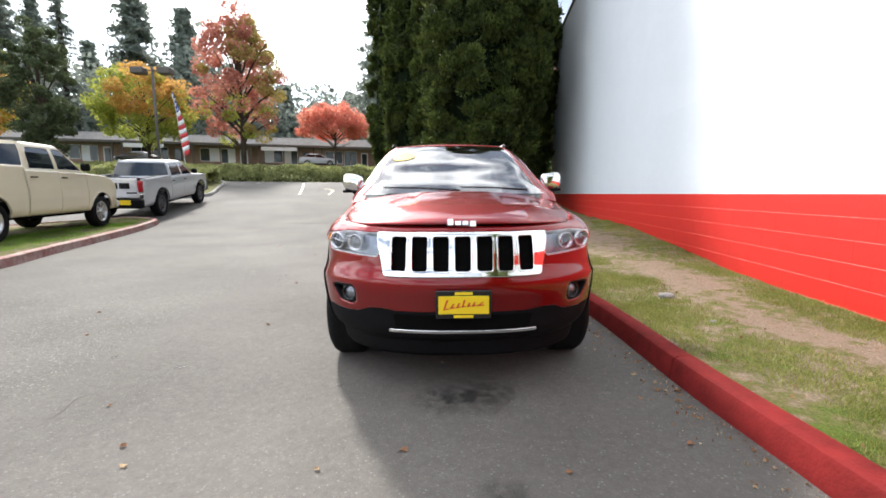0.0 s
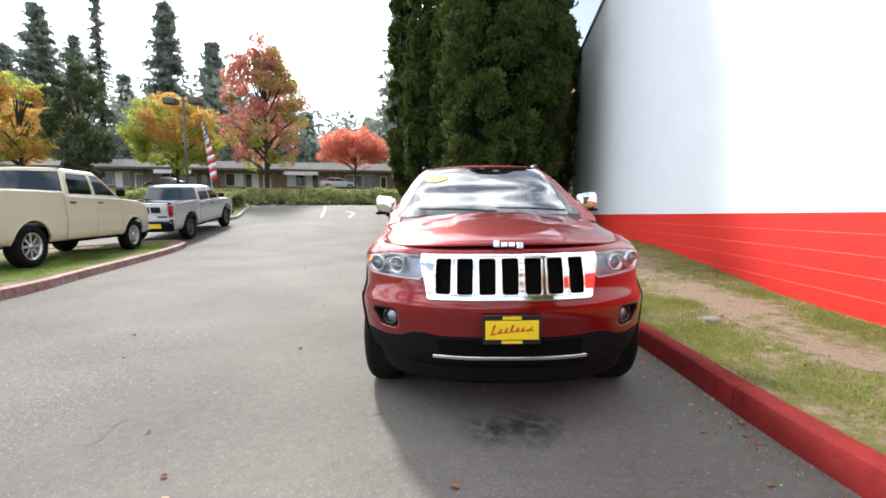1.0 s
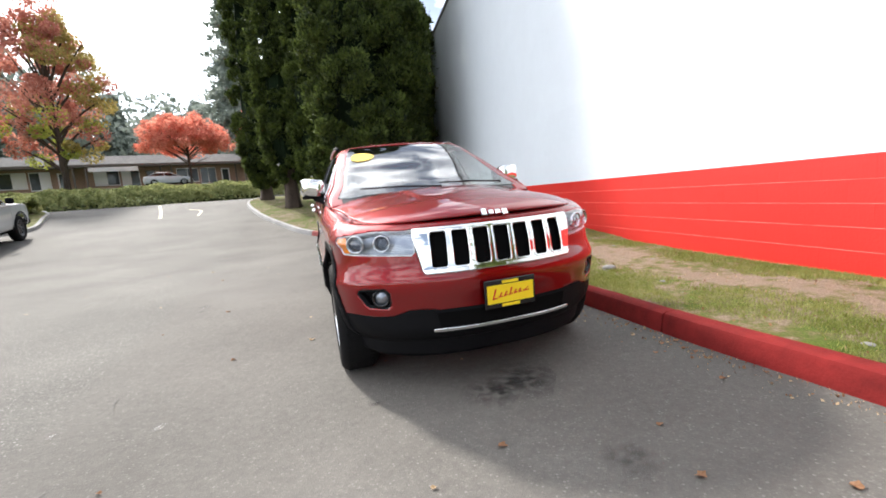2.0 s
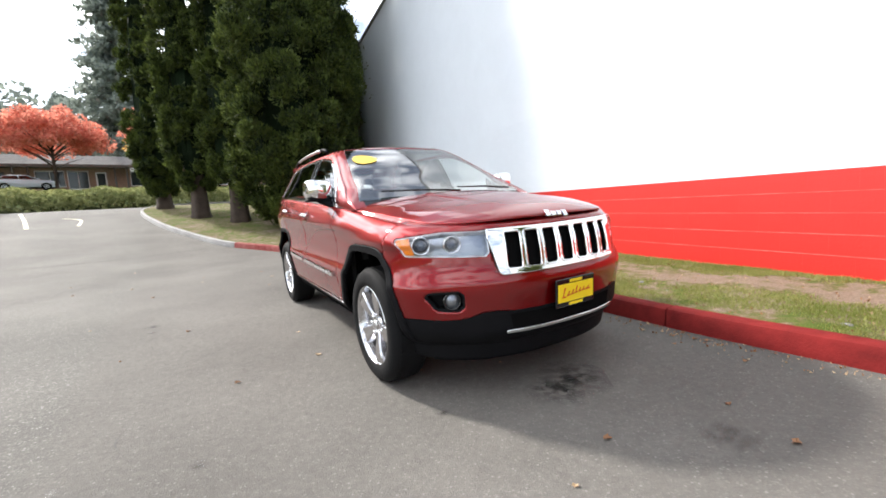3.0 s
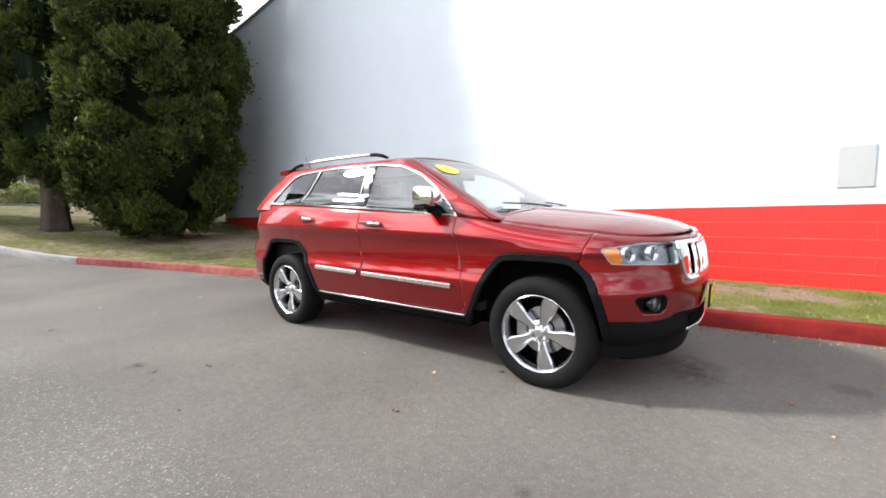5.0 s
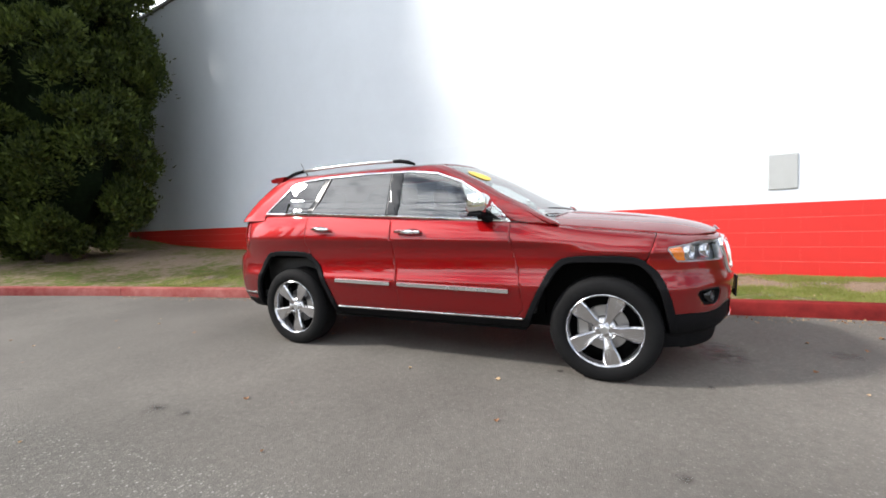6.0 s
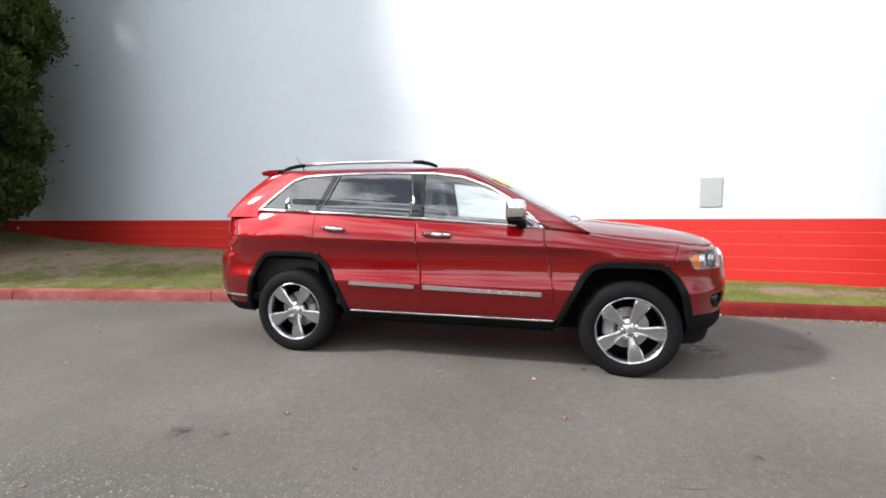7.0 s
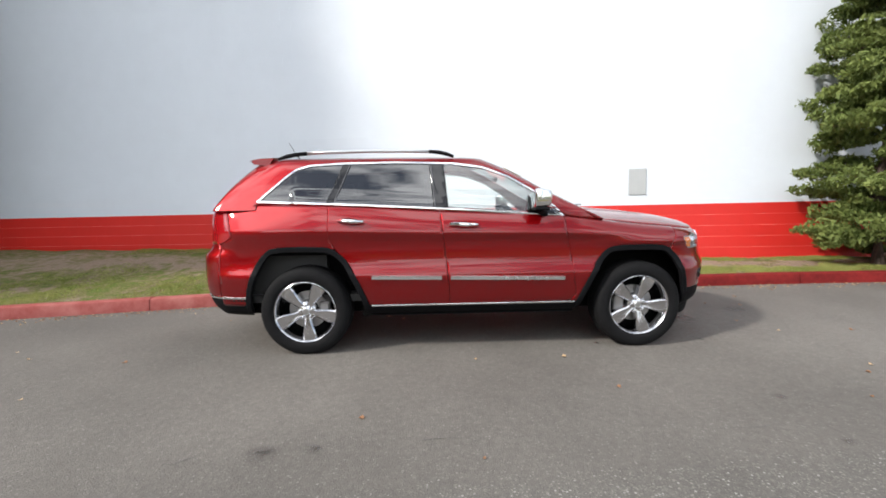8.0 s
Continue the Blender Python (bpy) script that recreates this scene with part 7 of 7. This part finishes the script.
def sedan(place, heading, paint, label, slope=0.0):
    """Plain four-door car for the distance; local x forward."""
    t = thing("car", place, heading, label, "car", "far cars")
    t.matrix_world = Matrix.Translation(place) @ Matrix.Rotation(radians(heading), 4, "Z") @ Matrix.Rotation(radians(slope), 4, "Y")
    top = soft_table([(-3.75, 0.78), (-3.65, 0.95), (-3.0, 1.02), (-1.5, 0.97), (-0.4, 0.95), (0.5, 0.82), (0.85, 0.70), (0.92, 0.55)])
    wide = table([(0.25, 0.82), (0.45, 0.89), (0.65, 0.91), (0.85, 0.88), (1.02, 0.82)])
    taper = soft_table([(-3.75, 0.80), (-3.4, 0.95), (-2.0, 1.0), (0.0, 0.99), (0.6, 0.90), (0.92, 0.62)])

    def arch(u, z):
        return max(0.37 - math.hypot(u, z - 0.32), 0.37 - math.hypot(u + 2.75, z - 0.32))

    def side(u, q):
        z = 0.24 + (top(u) - 0.24) * q
        return Vector((u, wide(z) * taper(u), z))

    both("body_side", clipped(side, (0.92, -3.75), (0, 1), lambda u, q, p: -arch(p.x, p.z), 80, 18), paint, t, "", 0.03)
    deck = [[(u, f * wide(top(u)) * taper(u), top(u) + 0.05 * (1 - f * f)) for f in (-1, -0.7, -0.35, 0, 0.35, 0.7, 1)] for u in (0.92 - 4.67 * k / 24 for k in range(25))]
    part("deck", Shape().rings(deck, close=False), paint, t, smooth=True)
    part("floor", Shape().box((-3.6, -0.7, 0.2), (0.75, 0.7, 0.5)), DARK, t)
    lines = [(0.95, 0.80, -0.35, -3.35), (1.15, 0.74, -0.80, -3.05), (1.32, 0.66, -1.20, -2.70), (1.40, 0.58, -1.45, -2.45), (1.43, 0.40, -1.6, -2.3)]
    rings = []
    for z, w, a, b in lines:
        n = 10
        rings.append([(a + (b - a) * k / n, w, z) for k in range(n + 1)] + [(b + (a - b) * k / n, -w, z) for k in range(n + 1)])
    part("glasshouse", Shape().rings(rings[:3], caps=False), GLASS_TINT, t, "dark window glass", smooth=True)
    part("roof", Shape().rings(rings[2:]), paint, t, smooth=True)
    for c in (1, -1):
        s = Shape()
        for u0, u1 in ((-0.35, -1.20), (-1.75, -1.80), (-3.35, -2.70)):
            s.tube([(u0, 0.805 * c, 0.95), ((u0 + u1) / 2 - (0.02 if u0 > -1 else 0), 0.745 * c, 1.15), (u1, 0.665 * c, 1.33)], 0.035, 6)
        part("pillars", s, paint, t, "window pillars")
        for wx in (0, -2.75):
            round_wheel(t, wx, 0.78 * c, 0.32, 0.32, 0.2, c, SATIN, 5)
        part("tail_lamp", Shape().box((-3.74, 0.62 * c - 0.14, 0.75), (-3.62, 0.62 * c + 0.14, 0.88), chamfer=0.02), RED_LENS, t, "red tail lamp")
    return t


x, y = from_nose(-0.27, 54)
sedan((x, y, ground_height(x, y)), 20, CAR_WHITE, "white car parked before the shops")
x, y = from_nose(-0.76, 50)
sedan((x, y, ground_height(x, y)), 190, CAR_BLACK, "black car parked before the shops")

# ---- the row of shops on the bank ----
SHOP_A, SHOP_B = Vector((-75, 44.6)), Vector((18, 75.6))
shop_dir = (SHOP_B - SHOP_A).normalized()
shop_angle = math.degrees(math.atan2(shop_dir.y, shop_dir.x))
unit_len = 8.2
for k in range(12):
    p = SHOP_A + shop_dir * unit_len * k
    zg = ground_height(p.x, p.y)
    sh = thing("shop_unit", (p.x, p.y, zg), shop_angle, "low brick shop with shingled roof and front windows", "shop", "row of shops")
    L = unit_len - 0.01
    part("wall", Shape().box((0, 0, -1.0), (L, 0.3, 2.75)).box((0, 9.7, -1), (L, 10, 2.75)).box((0, 0.3, -1), (0.2, 9.7, 2.75)).box((L - 0.2, 0.3, -1), (L, 9.7, 2.75)), SHOP_BRICK, sh, "dark brick wall")
    roof = Shape()
    roof.rings([[(x0, -1.6, 2.65), (x0, -1.6, 2.85), (x0, 0.6, 4.1), (x0, 9.4, 4.1), (x0, 10.6, 2.85), (x0, 10.6, 2.65)] for x0 in (0.0, L)])
    part("roof", roof, SHOP_ROOF, sh, "grey shingled mansard roof")
    part("fascia", Shape().box((0, -1.68, 2.60), (L, -1.61, 2.90)), POLE_BROWN, sh, "dark fascia board")
    for x0 in (0.5, L - 0.6):
        part("post", Shape().box((x0 - 0.09, -1.5, -0.8), (x0 + 0.09, -1.32, 2.64), chamfer=0.02), POLE_BROWN, sh, "dark porch post")
    for w0, w1 in ((0.9, 3.3), (3.5, 5.3)):
        win = part("window", Shape().box((w0, -0.06, 0.55 if w0 < 2 else 0.3), (w1, -0.002, 2.35)), SHOP_WHITE, sh, "white shop window frame")
        n = 2 if w0 < 2 else 2
        for i in range(n):
            a = w0 + 0.07 + (w1 - w0 - 0.07) * i / n
            b = w0 + (w1 - w0 - 0.07) * (i + 1) / n
            part("pane", Shape().box((a, -0.075, 0.65 if w0 < 2 else 0.4), (b, -0.062, 2.25)), SHOP_GLASS if (k + i) % 3 else SHOP_WHITE, win, "dark window pane" if (k + i) % 3 else "white blind behind glass")
    door = part("door", Shape().box((5.9, -0.05, -0.6), (6.9, -0.002, 2.2)), SHOP_WHITE if k % 2 else POLE_BROWN, sh, "glazed shop door")
    part("pane", Shape().box((6.05, -0.065, 0.2), (6.75, -0.052, 2.05)), SHOP_GLASS, door, "door glass")
    if k % 2 == 0:
        part("sign_board", Shape().box((0.8, -1.75, 2.05), (5.4, -1.69, 2.55), chamfer=0.01), SHOP_WHITE, sh, "plain white sign board")

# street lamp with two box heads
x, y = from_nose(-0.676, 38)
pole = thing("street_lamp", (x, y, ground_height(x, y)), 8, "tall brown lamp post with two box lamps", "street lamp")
part("post", Shape().tube([(0, 0, -0.3), (0, 0, 9.75)], 0.11, 10), POLE_BROWN, pole, smooth=True)
part("arm", Shape().box((-0.9, -0.05, 9.40), (0.9, 0.05, 9.50)), POLE_BROWN, pole)
for c in (1, -1):
    part("lamp_head", Shape().box((1.15 * c - 0.55, -0.4, 9.12), (1.15 * c + 0.55, 0.4, 9.66), chamfer=0.05), POLE_BROWN, pole, "brown box lamp head")

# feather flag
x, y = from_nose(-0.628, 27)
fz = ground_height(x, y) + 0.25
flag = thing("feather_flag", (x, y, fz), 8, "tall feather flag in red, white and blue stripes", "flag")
part("pole", Shape().tube([(0.38, 0, -0.3), (0.30, 0, 1.5), (0.08, 0, 3.6), (-0.09, 0, 5.0), (-0.15, 0, 5.25)], [0.025, 0.022, 0.018, 0.012, 0.008], 8), METAL_PAINT, flag, smooth=True)
for k in range(14):
    z0, z1 = 1.45 + 0.271 * k, 1.45 + 0.271 * (k + 1)
    left = lambda z: 0.31 - 0.46 * ((z - 1.45) / 3.8) ** 1.25 - 0.02
    width = lambda z: 0.38 * (1 - ((z - 1.45) / 3.9) ** 2.6) + 0.03
    s = Shape()
    pts = []
    for z in (z0, (z0 + z1) / 2, z1):
        pts.append([(left(z) + width(z) * f, 0.07 * math.sin(3.2 * f + z * 1.7), z + 0.22 * f) for f in (0, 0.25, 0.5, 0.75, 1.0)])
    s.rings(pts, close=False)
    ob = part("stripe", s, FLAG_BLUE if k >= 10 else (FLAG_RED if k % 2 == 0 else FLAG_WHITE), flag, "blue star field" if k >= 10 else "", smooth=True)
    thicken(ob, 0.004)
    if k >= 10:
        for f in (0.3, 0.7):
            z = (z0 + z1) / 2
            part("star", Shape().box((left(z) + width(z) * f - 0.05, 0.07 * math.sin(3.2 * f + z * 1.7) - 0.012, z + 0.22 * f - 0.05), (left(z) + width(z) * f + 0.05, 0.07 * math.sin(3.2 * f + z * 1.7) + 0.012, z + 0.22 * f + 0.05), chamfer=0.01), FLAG_WHITE, ob, "white star")

# ---- small things near the camera's way ----
panel = part("wall_panel", Shape().box((WALL_X - 0.018, 5.937, 1.405), (WALL_X - 0.0032, 6.252, 1.884), chamfer=0.006), PANEL_GREY, None, "pale grey flat cover plate on the white wall")
tagged(panel, category="panel")
for yy, zz in ((5.96, 1.43), (6.23, 1.43), (5.96, 1.86), (6.23, 1.86)):
    part("screw", Shape().turned([(0.001, 0.004), (0.005, 0.003), (0.006, 0.0)], pose(WALL_X - 0.018, yy, zz, 0, 0, 90), 10), SATIN, panel, "small steel screw")


def ground_strip(name, pts, width, mat, label, category, lift=0.004, ragged=0.0):
    pts = curve_through(pts, 10)
    a, b = [], []
    for i, p in enumerate(pts):
        d = (pts[min(i + 1, len(pts) - 1)] - pts[max(i - 1, 0)]).normalized()
        w = width * (1 + ragged * noise.noise((p.x * 7, p.y * 7, 4.0)) * 2)
        for lst, sg in ((a, 1), (b, -1)):
            x, y = p.x - d.y * sg * w / 2, p.y + d.x * sg * w / 2
            lst.append((x, y, ground_height(x, y) + lift))
    ob = part(name, strip_between(b, a), mat, None, label)
    return tagged(ob, category=category, kind="structure")


ground_strip("lane_line", [(-6.35, 25.8), (-7.6, 28.9), (-9.1, 32.4)], 0.14, LINE_PAINT, "worn yellowish lane line on asphalt", "road marking", 0.012)
ground_strip("arrow_mark", [(-4.9, 26.2), (-5.5, 28.4), (-6.4, 29.3)], 0.12, LINE_PAINT, "worn white arrow mark on asphalt", "road marking", 0.012)
ground_strip("ramp_joint", [(-6.5, 17.25), (-5.2, 17.5), (-1.9, 18.0), (0.3, 18.9)], 0.05, SEAM, "dark joint across the driveway", "crack", 0.004, 0.4)
SEAM_LINE = curve_through([(1.55, 3.0), (1.32, 6.2), (1.12, 7.4), (0.90, 9.1), (0.72, 10.1), (0.55, 10.85), (0.30, 11.7), (-0.2, 13.4)], 12)
seam_rng = random.Random(4)
i = 0
while i < len(SEAM_LINE) - 5:
    n = seam_rng.randint(3, 5)
    piece = [(p.x + seam_rng.uniform(-0.04, 0.04), p.y) for p in SEAM_LINE[i:i + n]]
    if len(piece) > 2:
        ground_strip("long_seam", piece, seam_rng.uniform(0.003, 0.007), SEAM_FAINT, "ragged dark seam along the driveway", "crack", 0.003, 2.2)
    i += n + seam_rng.randint(2, 8)


def stain(x, y, r, seed, mat=SOAKED, squash=1.0):
    ring = []
    for k in range(26):
        a = 2 * math.pi * k / 26
        q = r * (1 + 0.5 * noise.noise((math.cos(a) * 2.1 + seed, math.sin(a) * 2.1, seed)))
        ring.append((x + q * math.cos(a), y + squash * q * math.sin(a), ground_height(x, y) + 0.003))
    ob = part("oil_stain", Shape().add(ring, [tuple(range(26))]), mat, None, "dark oily stain on the asphalt")
    return tagged(ob, category="stain", kind="structure")


for k, (sx, sy, sr) in enumerate(((3.72, 6.14, 0.10), (3.60, 7.0, 0.22), (3.36, 6.9, 0.15), (3.42, 6.88, 0.07), (3.55, 6.98, 0.06), (2.69, 7.03, 0.035), (0.68, 10.2, 0.07), (0.75, 9.95, 0.035), (0.95, 7.2, 0.03), (1.5, 7.15, 0.04), (2.55, 8.0, 0.03))):
    stain(sx, sy, sr * 1.7, k * 3.1)


def fallen_leaf(x, y, size, mat, z=None, seed=0):
    rng = random.Random(seed)
    s = Shape()
    n = 11
    turn = rng.uniform(0, 6.28)
    ring = []
    for k in range(n):
        a = 2 * math.pi * k / n
        r = size * (0.55 + 0.45 * abs(math.cos(2.5 * a))) * rng.uniform(0.85, 1.1)
        ring.append((r * math.cos(a + turn), 0.75 * r * math.sin(a + turn), 0.006 + size * 0.5 * (math.sin(a * 2 + seed) * 0.4 + 0.35)))
    s.v = ring + [(0, 0, 0.004)]
    s.f = [(k, (k + 1) % n, n) for k in range(n)]
    ob = part("fallen_leaf", s, mat, None, "curled dry autumn leaf lying on asphalt")
    ob.matrix_world = pose(x, y, ground_height(x, y) if z is None else z)
    return tagged(ob, category="leaf", group="fallen leaves")


leaf_rng = random.Random(11)
for k, (lx, ly, sz, pale) in enumerate(((2.19, 8.37, 0.055, 1), (3.25, 6.38, 0.05, 0), (1.09, 9.79, 0.05, 0), (3.9, 5.95, 0.05, 0), (4.35, 5.75, 0.055, 0), (2.9, 6.2, 0.03, 1), (0.3, 7.6, 0.04, 0), (4.0, 6.3, 0.04, 0), (1.5, 6.6, 0.03, 0), (-0.2, 8.2, 0.045, 0), (4.62, 7.35, 0.04, 1), (4.55, 7.9, 0.03, 0))):
    fallen_leaf(lx, ly, sz * 0.55, PALE_LEAF if pale else DRY_LEAF, None, k)
for k in range(150):
    yy = leaf_rng.uniform(2.5, 14.5)
    off = abs(leaf_rng.gauss(0, 0.16)) + 0.03
    fallen_leaf(kerb_x(yy) - off, yy, 0.009 + 0.018 * leaf_rng.uniform(0, 1) ** 2, leaf_rng.choice((PALE_LEAF, DRY_LEAF, DRY_LEAF)), None, 100 + k)
for k in range(45):
    fallen_leaf(leaf_rng.uniform(-2.2, 4.6), leaf_rng.uniform(5, 16), leaf_rng.uniform(0.012, 0.03), leaf_rng.choice((PALE_LEAF, DRY_LEAF)), None, 300 + k)


def litter(name, count, place, mat, label, seed):
    """Crumbs of leaf, bark and grit too small to count."""
    rng = np.random.default_rng(seed)
    pts = np.array([place(rng) for _ in range(count)])
    v, fc = leaf_cards(pts, 0.005 + 0.016 * rng.uniform(0, 1, count) ** 2, 1.5, 1.5, seed)
    return tagged(part(name, cards_mesh(name, v, fc, mat), None, None, label), category="litter", kind="stuff")


def in_gutter(rng):
    y = rng.uniform(2.5, 16.0)
    x = kerb_x(y) - 0.02 - abs(rng.normal(0, 0.13))
    return x, y, ground_height(x, y) + 0.006


def in_lawn(rng):
    y = rng.uniform(2.5, 14.0)
    k = kerb_x(y) + 0.18
    x = k + rng.uniform() * (WALL_X - 0.05 - k)
    return x, y, verge_height(x, y) + 0.010


litter("gutter_litter", 900, in_gutter, PALE_LEAF, "pale crumbs of dry leaf and grit along the kerb", 61)
litter("gutter_litter", 700, in_gutter, DRY_LEAF, "dark crumbs of dry leaf and bark along the kerb", 62)
litter("lawn_litter", 900, in_lawn, PALE_LEAF, "scattered pale crumbs of dry leaf in thin grass", 63)
litter("lawn_litter", 600, in_lawn, DRY_LEAF, "scattered brown crumbs of dry leaf in thin grass", 64)


def stone(x, y, size, seed):
    rng = random.Random(seed)
    rings = []
    for zf, rf in ((0.0, 0.8), (0.25, 1.0), (0.6, 0.85), (0.85, 0.5), (0.95, 0.1)):
        rings.append([(size * rf * math.cos(a) * (1 + 0.25 * noise.noise((math.cos(a), zf * 2, seed))), size * 0.7 * rf * math.sin(a) * (1 + 0.25 * noise.noise((math.sin(a), zf, seed + 3))), size * 0.55 * zf) for a in (2 * math.pi * k / 12 for k in range(12))])
    ob = part("stone", Shape().rings(rings), GREY_STONE, None, "grey stone lying in the thin grass", smooth=True)
    ob.matrix_world = pose(x, y, verge_height(x, y) - 0.01, 0, 0, rng.uniform(0, 180))
    return tagged(ob, category="stone", group="stones in the grass")


stone(5.47, 8.96, 0.10, 1)
for k in range(26):
    yy = leaf_rng.uniform(4.5, 13)
    kx = kerb_x(yy)
    stone(kx + 0.3 + leaf_rng.uniform(0, 1) * (WALL_X - kx - 0.5), yy, leaf_rng.uniform(0.012, 0.04), 20 + k)


# ---- wall blocks, 406 by 203 mm, painted over ----
def block_shape(length, height, joint=0.004, depth=0.0025, edge=0.0015):
    j, e, side = joint / 2, edge, edge * 0.1
    s = Shape()
    y0, y1, z0, z1 = side, length - side, j, height - j
    s.v = [(0, y0, z0), (0, y1, z0), (0, y1, z1), (0, y0, z1), (-depth + e, y0, z0), (-depth + e, y1, z0), (-depth + e, y1, z1), (-depth + e, y0, z1),
           (-depth, y0 + e * 0.3, z0 + e), (-depth, y1 - e * 0.3, z0 + e), (-depth, y1 - e * 0.3, z1 - e), (-depth, y0 + e * 0.3, z1 - e)]
    s.f = [(8, 11, 10, 9)] + [(a, a + 4, (a + 1) % 4 + 4, (a + 1) % 4) for a in range(4)] + [(a + 4, a + 8, (a + 1) % 4 + 8, (a + 1) % 4 + 4) for a in range(4)]
    return s


BLOCK, COURSE = 0.406, 0.203
near_white, near_red = block_shape(BLOCK, COURSE, 0.0014, 0.0009, 0.0006).mesh("block", WALL_WHITE), block_shape(BLOCK, COURSE).mesh("block", WALL_RED)
rest = {True: Shape(), False: Shape()}
one_of = {True: block_shape(BLOCK, COURSE), False: block_shape(BLOCK, COURSE, 0.0014, 0.0009, 0.0006)}
row_count = int((WALL_TOP - 0.05 - BAND_TOP) / COURSE)
for row in range(-7, row_count):
    red_row = row < 0
    z = BAND_TOP + row * COURSE
    shift = BLOCK / 2 if row % 2 else 0.0
    for col in range(int((WALL_END - WALL_START) / BLOCK)):
        y = WALL_START + shift + col * BLOCK
        if y + BLOCK > WALL_END:
            continue
        proud = random.uniform(-0.0002, 0.0002)
        if 3.6 < y < 13.2 and -5 <= row < 7 and z + COURSE > verge_height(WALL_X - 0.01, y):
            part("block", near_red if red_row else near_white, None, building, at=Matrix.Translation((WALL_X + proud, y, z)))
        else:
            rest[red_row].add([(WALL_X + proud + px, y + py, z + pz) for px, py, pz in one_of[red_row].v], one_of[red_row].f)
tagged(part("red_blocks", rest[True], WALL_RED, building, "red painted concrete blocks"), kind="stuff")
tagged(part("white_blocks", rest[False], WALL_WHITE, building, "white painted concrete blocks"), kind="stuff")
